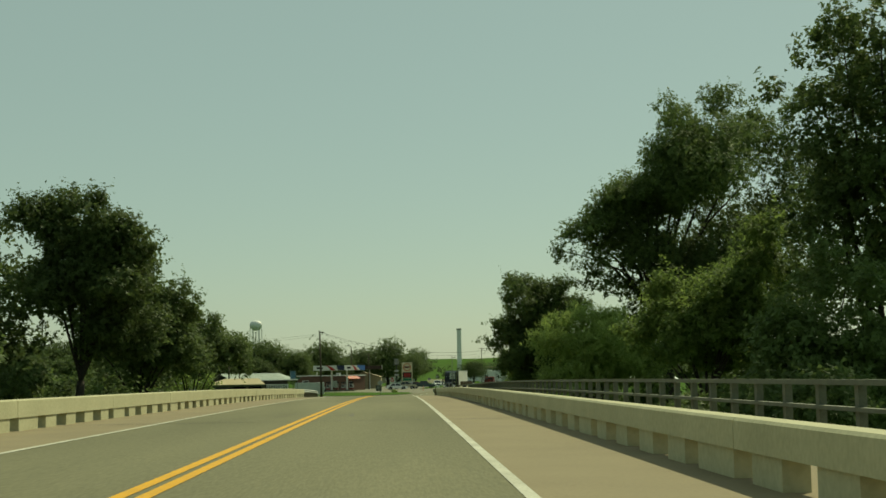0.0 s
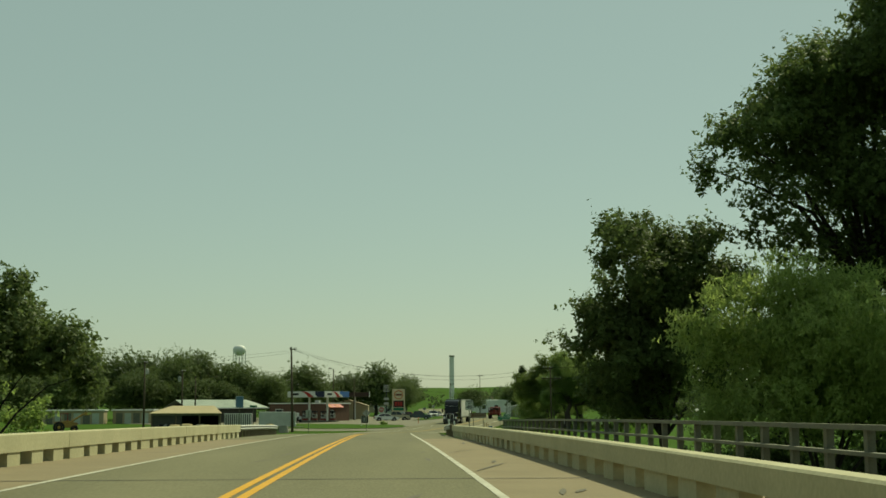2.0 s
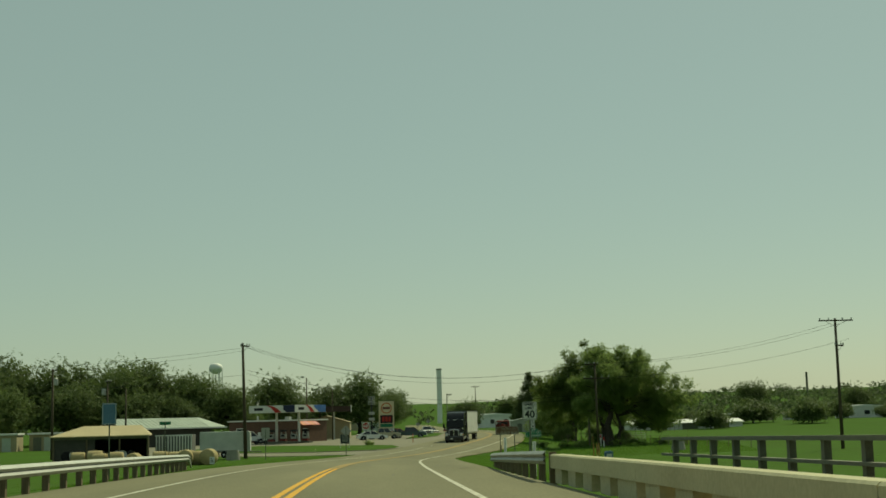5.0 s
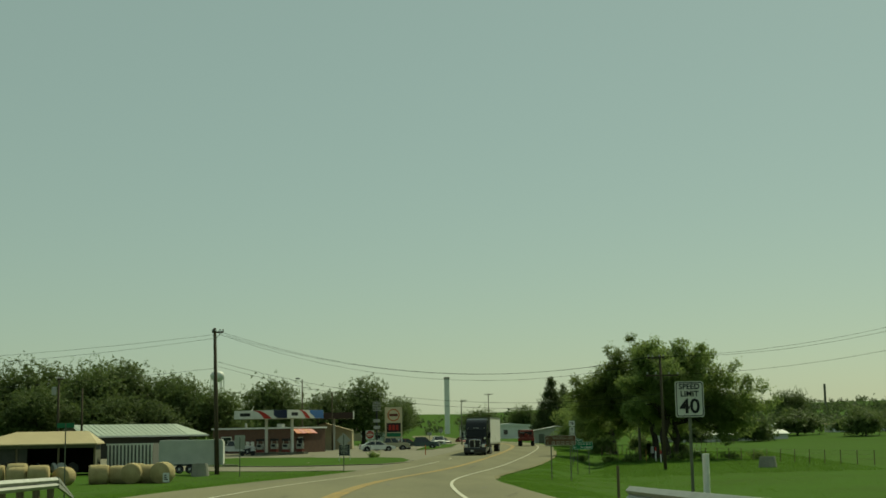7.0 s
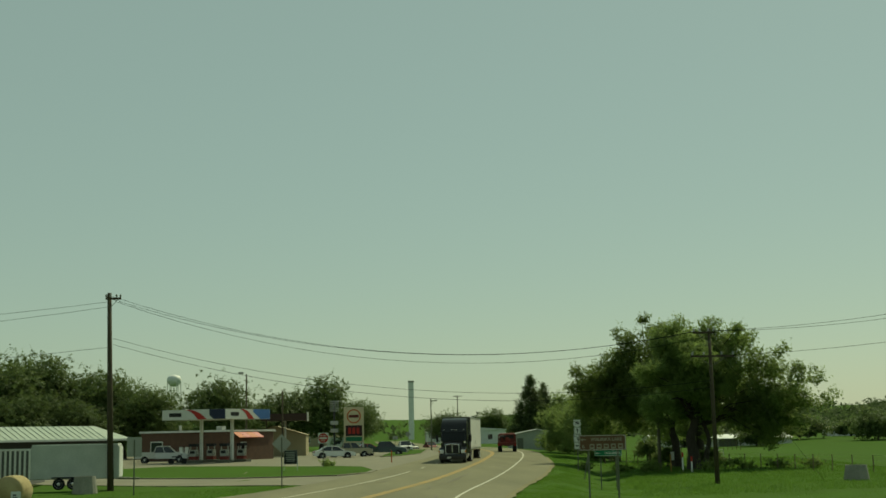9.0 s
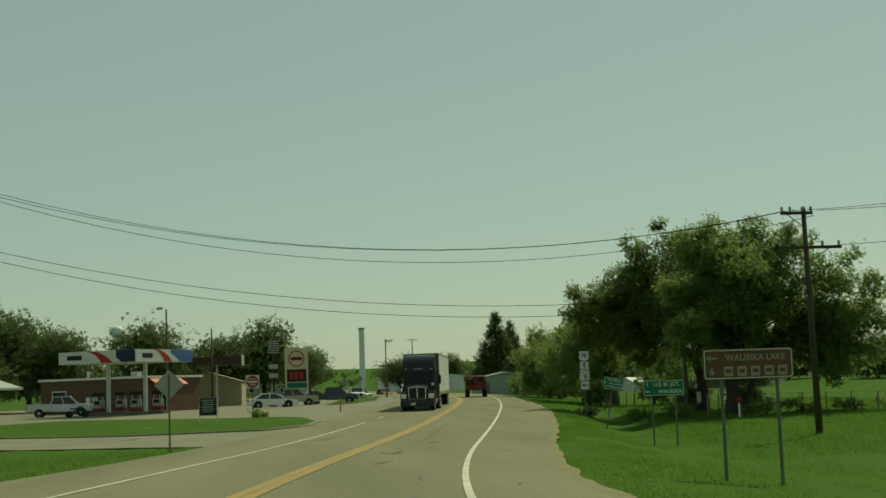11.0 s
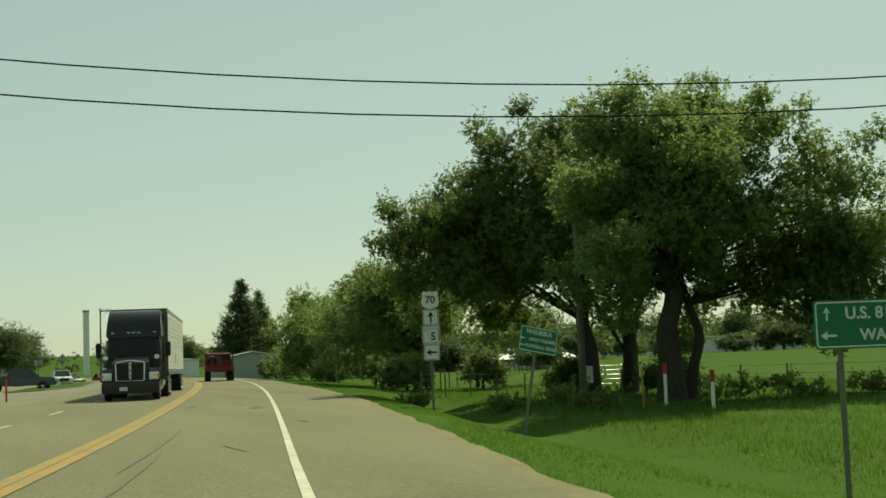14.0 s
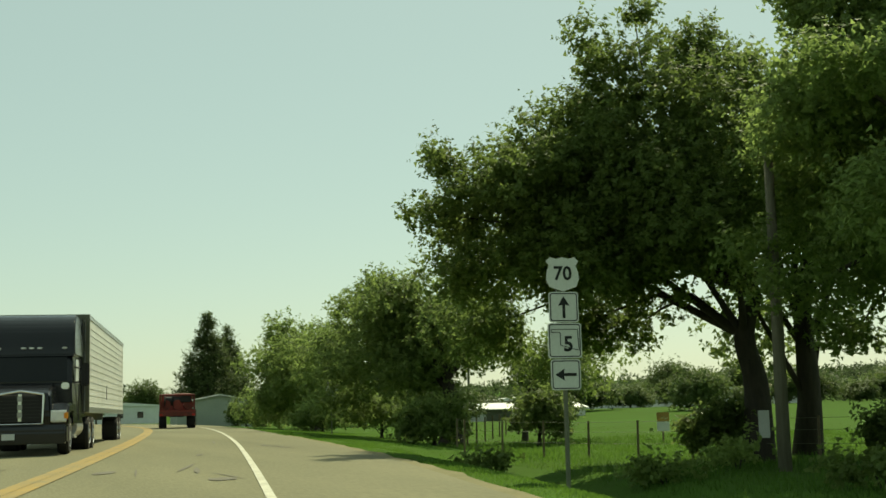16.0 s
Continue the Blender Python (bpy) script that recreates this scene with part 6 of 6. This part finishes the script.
tl = thing("cargo_trailer", pose(-13.0, 207, -0.15, 0, 0, 3), "pale enclosed cargo trailer on two axles", "trailer")
part("box", bevelled(Shape().box(-2.5, 2.45, -1.0, 1.1, 0.6, 2.55), 0.05), mat("pale_trailer_panel", (0.50, 0.52, 0.48), 0.5), tl)
part("roof", Shape().box(-2.45, 2.4, -0.98, 1.08, 2.55, 2.62), WHITE_M, tl)
part("front_panel", Shape().box(2.45, 2.5, -0.9, 1.0, 0.7, 2.45), WHITE_M, tl)
part("tongue", Shape().tube((2.4, -0.5, 0.6), (3.6, 0.05, 0.55), 0.05).tube((2.4, 0.6, 0.6), (3.6, 0.05, 0.55), 0.05), STEEL_D, tl)
for x in (-0.9, -0.1):
    wheel(tl, x, -1.02, 0.34)
    part("fender", Shape().box(x - 0.42, x + 0.42, -1.15, -1.0, 0.68, 0.74), SIGN_B, tl)

HB = "round straw-coloured hay bale on the grass"
for k, (x, y, a) in enumerate(((-16.9, 190.5, 8), (-15.6, 190.8, -5), (-14.6, 190.2, 85), (-13.6, 190.6, 4), (-12.6, 190.0, 80), (-14.9, 192.6, 10), (-13.4, 192.4, 20), (-20.4, 188.6, 6), (-21.8, 189.0, -8), (-23.4, 194.6, 4), (-25.0, 194.9, 12), (-19.0, 189.6, 80))):
    hb = thing("hay_bale", pose(x, y, ground_at(x, y) - 0.03, 0, 0, a), HB, "hay bale", "hay bales")
    r = (0.66, 0.62, 0.7, 0.64, 0.72)[k % 5]
    part("bale", Shape().lathe([(0.05, -0.66), (r * 0.93, -0.64), (r, -0.5), (r * 1.02, 0), (r, 0.5), (r * 0.93, 0.64), (0.05, 0.66)], 22, pose(0, 0, r * 0.96, 0, 90, 0)), HAY, hb, smooth=True)
    straw = Shape()
    srng = random.Random(500 + k)
    for q in range(90):
        t_, u_ = srng.uniform(0, math.tau), srng.uniform(-0.66, 0.66)
        p_ = Vector((u_, math.cos(t_) * r, r * 0.96 + math.sin(t_) * r))
        d_ = Vector((srng.gauss(0, 0.1), math.cos(t_) * 0.05 + srng.gauss(0, 0.08), math.sin(t_) * 0.05 + srng.gauss(0, 0.05)))
        straw.tube(p_ - d_ * 0.4, p_ + d_, 0.008, 0.003, 3, False)
    part("loose_straw", straw, HAY, hb)
hs = sign("hay_sign", -12.15, 188.6, "small white hand-lettered board against the bales", 12, category="sign")
panel(hs, 0.42, 0.62, SIGN_W, pose(0, 0, 0.38, -8), r=0.02)
for k in range(3):
    part("text_bar", Shape().box(-0.13, 0.12 - 0.05 * k, -0.06, -0.055, 0.24 + 0.13 * k, 0.30 + 0.13 * k), SIGN_B, hs)
for x, y, h in ((-11.9, 203.5, 0.95), (31.5, 200.5, 0.85)):
    dr = thing("culvert_pipe", pose(x, y, ground_at(x, y)), "upright weathered concrete pipe section", "concrete pipe")
    part("pipe", Shape().lathe([(0.72, -0.1), (0.70, h * 0.1), (0.58, h), (0.5, h), (0.5, h * 0.7)], 18), CONCRETE_D, dr, smooth=False)

# rows of storage units
for x, y, n, turn in ((-58, 262, 6, 6), (-46.5, 266, 4, -8)):
    su = thing("storage_units", pose(x, y, -0.2, 0, 0, turn), "low white row of storage units with roll-up doors", "storage units")
    part("wall", Shape().box(-1.0, 1.6 * n, 0, 6, 0, 2.6), TAN_W, su)
    part("roof", Shape().box(-1.2, 1.6 * n + 0.2, -0.3, 6.2, 2.6, 2.85), WHITE_M, su)
    for k in range(n):
        part("roller_door", Shape().box(-0.4 + 1.6 * k, 0.8 + 1.6 * k, -0.06, 0.0, 0.05, 2.2), GREENISH_M if k % 2 else STEEL_D, su)
# loader in the yard
ld = thing("wheel_loader", pose(-41.0, 205, -0.2, 0, 0, 15), "rusty yellow loader with raised boom", "tractor")
part("body", bevelled(Shape().prism([(-1.6, 0.7), (1.2, 0.7), (1.5, 1.3), (0.2, 1.6), (-1.6, 1.5)], -0.6, 0.6, inset=0.05), 0.05), YELLOW_M, ld)
part("cab", Shape().tube((-0.8, -0.5, 1.5), (-0.8, -0.5, 2.5), 0.05).tube((-0.8, 0.5, 1.5), (-0.8, 0.5, 2.5), 0.05).tube((0.1, -0.5, 1.5), (0.1, -0.5, 2.5), 0.05).tube((0.1, 0.5, 1.5), (0.1, 0.5, 2.5), 0.05).box(-0.95, 0.25, -0.65, 0.65, 2.5, 2.6), RED_D, ld)
part("boom", Shape().tube((0.6, -0.5, 1.5), (2.3, -0.5, 2.6), 0.1).tube((0.6, 0.5, 1.5), (2.3, 0.5, 2.6), 0.1), YELLOW_M, ld)
part("bucket", bevelled(Shape().prism([(2.2, 2.3), (2.9, 2.3), (2.4, 3.0)], -0.9, 0.9), 0.03), YELLOW_M, ld)
for x, r in ((-1.0, 0.75), (1.0, 0.5)):
    for sy in (-1, 1):
        wheel(ld, x, sy * 0.8, r, 0.35, YELLOW_M)

# ---- distance ----
def anchored(x, y):
    return ground_at(x, y)


tw = thing("water_tower", pose(-130, 1200, anchored(-130, 1200)), "white water tower with a rounded tank on legs", "water tower")
H = 50 - anchored(-130, 1200)
part("tank", Shape().lathe([(0.8, H - 4.2), (3.6, H - 3.2), (5.6, H - 0.6), (5.9, H + 1.6), (4.8, H + 3.8), (2.2, H + 5.0), (0.2, H + 5.3)], 24), WHITE, tw, smooth=True)
for k in range(6):
    a = k * math.tau / 6
    part("leg", Shape().tube((6.4 * math.cos(a), 6.4 * math.sin(a), 0), (5.2 * math.cos(a), 5.2 * math.sin(a), H), 0.40, 0.36, 6), SIGN_W, tw)
part("riser", Shape().tube((0, 0, 0), (0, 0, H - 5), 0.5), STEEL, tw)
cz = anchored(44, 900)
ch = thing("concrete_tower", pose(44.2, 900, cz), "tall pale square concrete tower in the town", "tower")
part("shaft", bevelled(Shape().box(-1.5, 1.5, -1.5, 1.5, 0, 34.7 - cz), 0.05), WHITE, ch)
part("cap", Shape().box(-1.7, 1.7, -1.7, 1.7, 34.0 - cz, 34.9 - cz), CONCRETE_D, ch)
sz = anchored(346, 1100)
sk = thing("steel_stack", pose(346, 1100, sz), "small dark steel stack on the far hill", "stack")
part("shaft", Shape().tube((0, 0, -0.3), (0, 0, 33.5 - sz), 0.95, 0.85, 10), STEEL_D, sk)
for k in range(9):
    px_, py_ = 300 + 22 * k, 1120
    pz_ = anchored(px_, py_)
    far_pole = thing("far_pole", pose(px_, py_, pz_), "thin wooden pole on the far hill", "utility pole", "far poles")
    part("shaft", Shape().tube((0, 0, -0.3), (0, 0, 8.5 - (k % 3)), 0.3, 0.2, 6), WOOD, far_pole)
mz = anchored(-218, 800)
ms = thing("radio_mast", pose(-218, 800, mz), "thin steel radio mast with small antennas", "mast")
part("lattice", Shape().tube((0, 0, 0), (0, 0, 78 - mz), 0.6, 0.3, 6), STEEL_D, ms)
for z in (62 - mz, 73 - mz):
    part("antenna", Shape().box(-1.5, 1.5, -0.2, 0.2, z, z + 1.6), STEEL_D, ms)
rng = random.Random(4)
for k, (x, y, w, d, h, m, turn) in enumerate(((78, 404, 18, 10, 1.9, WHITE_M, -8), (97, 408, 15, 9, 1.8, TAN_W, -8), (113, 406, 10, 6, 2.0, WHITE, -6), (129, 408, 12, 10, 3.0, WHITE_M, -10), (148, 412, 14, 10, 3.0, WHITE_M, -10), (44, 520, 16, 8, 4.2, WHITE_M, 5),
                                              (-2, 520, 14, 10, 4.0, TAN_W, 4), (44, 640, 16, 12, 5.0, TAN_W, 0), (4, 470, 8, 7, 2.8, GREENISH_M, 8), (40, 600, 12, 9, 5.0, WHITE, 3), (56, 800, 16, 14, 7.0, TAN_W, 2), (-4, 780, 18, 12, 6.0, WHITE, 0))):
    hz = anchored(x, y)
    b = thing("far_building", pose(x, y, hz - 0.2, 0, 0, turn), "low plain metal building in the distance", "building", "far buildings")
    part("wall", Shape().box(-w / 2, w / 2, 0, d, 0, h), m, b)
    part("roof", Shape().prism([(-w / 2 - 0.3, h), (w / 2 + 0.3, h), (w / 2 + 0.3, h + 0.15), (0, h + min(0.12 * d, 0.05 * w)), (-w / 2 - 0.3, h + 0.15)], -0.3, d + 0.3), WHITE_M if k % 2 else TAN_M, b)
    for q in range(int(w // 5)):
        wn_ = part("window", Shape().box(-w / 2 + 1.2 + 4.6 * q, -w / 2 + 2.6 + 4.6 * q, -0.05, 0.0, h * 0.35, h * 0.7), GLASS, b)
        part("window_frame", Shape().box(-w / 2 + 1.1 + 4.6 * q, -w / 2 + 2.7 + 4.6 * q, -0.03, 0.0, h * 0.32, h * 0.73), WHITE, wn_)

gb = thing("metal_workshop", pose(35.2, 346, anchored(35.2, 346) - 0.1, 0, 0, -4), "low grey-green metal workshop behind the roadside trees", "building")
part("wall", Shape().prism([(-4.4, 0), (4.4, 0), (4.4, 2.7), (0.0, 3.5), (-4.4, 2.7)], 0, 10), mat("workshop_siding", (0.34, 0.37, 0.31), 0.7, (0.27, 0.30, 0.25), 0.6), gb)
part("roof", Shape().prism([(-4.7, 2.62), (0, 3.48), (4.7, 2.62), (4.7, 2.70), (0, 3.58), (-4.7, 2.70)], -0.3, 10.3), WHITE_M, gb)
part("door", Shape().box(-3.4, -2.4, -0.05, 0.0, 0.05, 2.1), STEEL_D, gb)
wd = part("window", Shape().box(0.8, 1.9, -0.04, 0.0, 1.1, 1.9), GLASS, gb)
part("window_frame", Shape().box(0.72, 1.98, -0.02, 0.0, 1.02, 1.98), WHITE, wd)
lb = thing("stock_barn", pose(82.0, 356, anchored(70, 356) - 0.3, 0, 0, 93), "long low white metal barn with a pale sheet roof", "barn")
part("wall", Shape().prism([(0, 0), (7, 0), (7, 1.75), (3.5, 2.35), (0, 1.75)], 0, 25), WHITE_M, lb)
part("roof", Shape().prism([(-0.5, 1.66), (3.5, 2.38), (7.5, 1.66), (7.5, 1.74), (3.5, 2.48), (-0.5, 1.74)], -0.3, 25.3), WHITE_M, lb)
for y in (3, 10, 17):
    part("sliding_door", Shape().box(-0.08, -0.01, y, y + 3.4, 0.05, 1.6), STEEL_D, lb)
FT = "dense dark-green broadleaf tree behind the buildings"
a0 = tree(-20.0, 380, 15.9, 9.0, 41, LEAF_F, 30000, 0.42, FT, 0.15, 0.4, 70, corners=3, full=2.0)
a1 = tree(-1.4, 400, 16.1, 7.4, 42, LEAF_F, 30000, 0.42, FT, 0.12, 0.4, 60, corners=3, full=2.0)
a2 = tree(-45.5, 330, 16.6, 8.0, 43, LEAF_F, 30000, 0.42, FT, 0.08, 0.4, 70, corners=3, full=2.0)


a3 = tree(118, 398, 6.0, 4.2, 44, LEAF_F, 15000, 0.34, "rounded dark-green bush at the far side of the meadow", 0.0, 0.15, 40, category="bush", corners=3, full=1.6)


def more(ob, x, y, top, turn, wide=1.0):
    z0 = ground_at(x, y)
    h = max(v.co.z for c in ob.children if c.name.startswith("crown") for v in c.data.vertices) - 1.9
    k = (top - z0) / h
    return copy_thing(ob, Matrix.LocRotScale((x, y, z0 - 0.1), Euler((0, 0, radians(turn))), (k * wide, k * wide, k)))


for x, y, top, turn, wide in ((-9.0, 396, 12.4, 40, 1.0), (-15, 392, 9.5, 20, 1.3), (5, 408, 10.0, 170, 1.2),
                              (-28, 318, 11.6, 150, 1.05), (-23.6, 312, 10.0, 260, 1.1), (-34, 322, 12.8, 300, 1.1), (-40.5, 326, 15.2, 200, 1.05), (-56, 324, 15.4, 10, 1.1), (-64.5, 322, 16.6, 90, 1.1), (-74, 326, 14.4, 300, 1.15), (-84, 330, 14.5, 45, 1.2),
                              (-95, 336, 14.5, 120, 1.2), (-108, 345, 15.0, 250, 1.2), (-122, 352, 15.0, 90, 1.3), (-50, 304, 10.5, 75, 1.3), (-62, 300, 10.5, 175, 1.3), (-75, 302, 10.5, 20, 1.3), (-39, 304, 9.5, 310, 1.3), (-31, 304, 8.2, 100, 1.2), (-90, 308, 11.0, 60, 1.4), (-46, 316, 13.5, 280, 1.2), (-69, 312, 12.5, 230, 1.2)):
    more((a0, a1, a2)[int(abs(x)) % 3], x, y, top, turn, wide)
for x, y, top, turn, wide in ((104.5, 424, 11.4, 140, 1.0), (135, 430, 10.0, 130, 1.0), (158, 440, 10.5, 30, 1.1), 
                              (30, 470, 9.0, 300, 1.2), (8, 560, 12, 66, 1.2), (10, 620, 16, 12, 1.2), (52, 560, 11, 220, 1.3), (80, 520, 8.5, 40, 1.3), (93, 545, 9.5, 140, 1.3), (67, 540, 8.5, 250, 1.3)):
    more((a0, a1, a2)[int(abs(x)) % 3], x, y, top, turn, wide)
for x, y, top, turn, wide in ((60, 346, 2.9, 5, 1.2), (66, 382, 4.4, 75, 1.2), (73, 348, 3.1, 60, 1.1), (78, 388, 2.9, 150, 1.6), (89, 372, 4.6, 210, 1.2), (96, 352, 4.6, 240, 0.95), (107, 392, 3.6, 20, 1.3), (129, 393, 3.6, 90, 1.3), (141, 396, 5.6, 200, 1.2), (154, 398, 3.8, 60, 1.4), (46, 400, 4.4, 33, 1.4), (52, 392, 3.4, 120, 1.3), (165, 402, 5.5, 10, 1.5), (178, 406, 5.0, 10, 1.5)):
    more(a3, x, y, top, turn, wide)

# far woods over the hills
gen = np.random.default_rng(77)
blobs = []
for k in range(1100):
    y = gen.uniform(560, 1500)
    x = gen.uniform(-0.65, 0.75) * y
    c = float(road_x(y))
    if abs(x - c) < 26 and gen.uniform() < 0.85:
        continue
    z = ground_at(x, y)
    h = gen.uniform(5, 11)
    for q in range(4):
        blobs.append((x + gen.normal() * 4.5, y + gen.normal() * 4.5, z + h * gen.uniform(0.25, 0.75), gen.uniform(2.5, 5.0), gen.uniform(2.5, 5.0), h * 0.32))
v, f = leaf_cloud(gen, blobs, 170000, 1.35, corners=3)
tagged(part("far_woods", cloud_mesh("far_woods", v, f, LEAF_H), LEAF_H), "scattered dark-green woods over the far hills", "woods", kind="stuff")

gen = np.random.default_rng(78)
blobs = []
for k in range(1300):
    y = gen.uniform(560, 1180)
    x = gen.uniform(110, 820) if k % 3 else -gen.uniform(150, 640)
    z = ground_at(x, y)
    h = gen.uniform(3, 6)
    for q in range(3):
        blobs.append((x + gen.normal() * 5, y + gen.normal() * 5, z + h * gen.uniform(0.2, 0.6), gen.uniform(3.0, 6.0), gen.uniform(3.0, 6.0), h * 0.32))
v, f = leaf_cloud(gen, blobs, 150000, 1.6, corners=3)
tagged(part("hill_scrub", cloud_mesh("hill_scrub", v, f, LEAF_H), LEAF_H), "dense dark-green scrub covering the far hillsides", "scrub", kind="stuff")

# ---- meadow fence and grasses ----
fn = thing("field_fence", None, "thin wire field fence on wooden and steel posts", "fence")
fx = [(27.5 + 0.55 * k, 252 - 2.2 * k) for k in range(0, 24)] + [(27.5 + 1.4 * k, 254 + 2.6 * k) for k in range(1, 24)]
fx = [p for p in fx if abs(p[0] - 30.2) + abs(p[1] - 230.6) > 2]
for x, y in fx:
    part("post", Shape().tube((x, y, ground_at(x, y) - 0.2), (x + 0.02, y, ground_at(x, y) + 1.15), 0.04, 0.035, 6), POST, fn)
for h in (0.45, 0.8, 1.1):
    s = Shape()
    o = sorted(fx, key=lambda p: p[1])
    for p, q in zip(o, o[1:]):
        s.tube((p[0], p[1], ground_at(*p) + h), (q[0], q[1], ground_at(*q) + h), 0.006, 0.006, 3, False)
    part("fence_wire", s, STEEL_D, fn)
gt = thing("farm_gate", pose(36.5, 251.8, ground_at(37.6, 251.8) - 0.12, 0, 0, -8), "white tubular farm gate in the fence", "gate")
for k in range(5):
    part("gate_bar", Shape().tube((0, 0, 0.25 + 0.24 * k), (2.4, 0, 0.25 + 0.24 * k), 0.022), SIGN_BACK, gt)
for x in (0, 1.2, 2.4):
    part("upright", Shape().tube((x, 0, 0.2), (x, 0, 1.25), 0.025), SIGN_BACK, gt)
ws2 = sign("warning_sign", 36.3, 253.6, "small yellow and white warning sign on a short stake", -10, ground_at(36.3, 253.6) - 0.35, "sign")
part("stake", Shape().box(-0.03, 0.03, 0.02, 0.06, 0, 1.5), POST, ws2)
panel(ws2, 0.5, 0.35, YELLOW_M, pose(0, 0, 1.35), r=0.02)
panel(ws2, 0.5, 0.35, SIGN_W, pose(0, 0, 0.99), r=0.02)
wb = sign("white_board", 30.35, 237.5, "blank white board on the fence", -10, -0.4, "sign")
panel(wb, 0.3, 0.7, SIGN_W, pose(0, 0, 0.9), r=0.02)


def tufts(name, count, place, height, material, seed, label):
    """Grass blades standing on the ground."""
    gen = np.random.default_rng(seed)
    x, y = place(gen, count)
    z = land(x, y)
    h = height * gen.uniform(0.5, 1.3, count)
    a = gen.uniform(0, math.tau, count)
    w = 0.011 * gen.uniform(0.6, 1.6, count)
    lx, ly = gen.normal(0, 0.35, count) * h, gen.normal(0, 0.35, count) * h
    c, s_ = np.cos(a) * w, np.sin(a) * w
    v = np.stack([np.stack([x - c, y - s_, z - 0.02], 1), np.stack([x + c, y + s_, z - 0.02], 1), np.stack([x + lx, y + ly, z + h], 1)], 1).reshape(-1, 3)
    return tagged(part(name, cloud_mesh(name, v, np.arange(count * 3).reshape(-1, 3), material), material), label, "grass", kind="stuff")


BLADE = leaf_mat("grass_blade", (0.074, 0.148, 0.026), (0.048, 0.098, 0.017))


def verge(gen, n):
    y = gen.uniform(106, 285, n)
    off = gen.exponential(6.5, n) + 0.2
    return road_x(y) + right_edge(y) + off, y


def verge_left(gen, n):
    y = gen.uniform(112, 204, n)
    return road_x(y) - left_edge(y) - 0.4 - gen.exponential(5.0, n), y


def meadow(gen, n):
    y = gen.uniform(190, 262, n)
    return road_x(y) + 12 + gen.uniform(0, 20, n), y


tufts("verge_grass", 250000, verge, 0.045, BLADE, 1, "uneven green verge grass beside the paving")
tufts("verge_grass", 40000, verge_left, 0.07, BLADE, 2, "uneven green verge grass beside the paving")
tufts("meadow_grass", 60000, meadow, 0.16, BLADE, 3, "taller meadow grass with weeds")

# weeds and brush under the trees
gen = np.random.default_rng(9)
for x, y, r, h in ((26.2, 227.5, 1.0, 0.8), (30.8, 226.5, 1.3, 0.9), (25.2, 233.5, 0.8, 0.7), (32.8, 226, 1.0, 0.9), (28.3, 235.5, 1.0, 0.8), (35.5, 225.5, 1.0, 0.7), (23.0, 238.5, 0.7, 0.6), (37.5, 224, 1.0, 0.8), (1.4, 246.3, 0.6, 0.6)):
    z = ground_at(x, y)
    bl = [(gen.normal() * r * 0.5, gen.normal() * r * 0.5, h * gen.uniform(0.25, 0.7), r * 0.4, r * 0.4, h * 0.3) for k in range(12)]
    v, f = leaf_cloud(gen, bl, 1100, 0.13)
    b = thing("weed_bush", pose(x, y, z), "low leafy weed brush in the long grass", "bush", "weeds")
    part("leaves", cloud_mesh("weed_leaves", v, f, LEAF), LEAF, b)
    part("stems", Shape().tube((0, 0, -0.1), (0.1, 0, h * 0.6), 0.02).tube((0, 0, -0.1), (-0.15, 0.1, h * 0.5), 0.02), BARK, b)
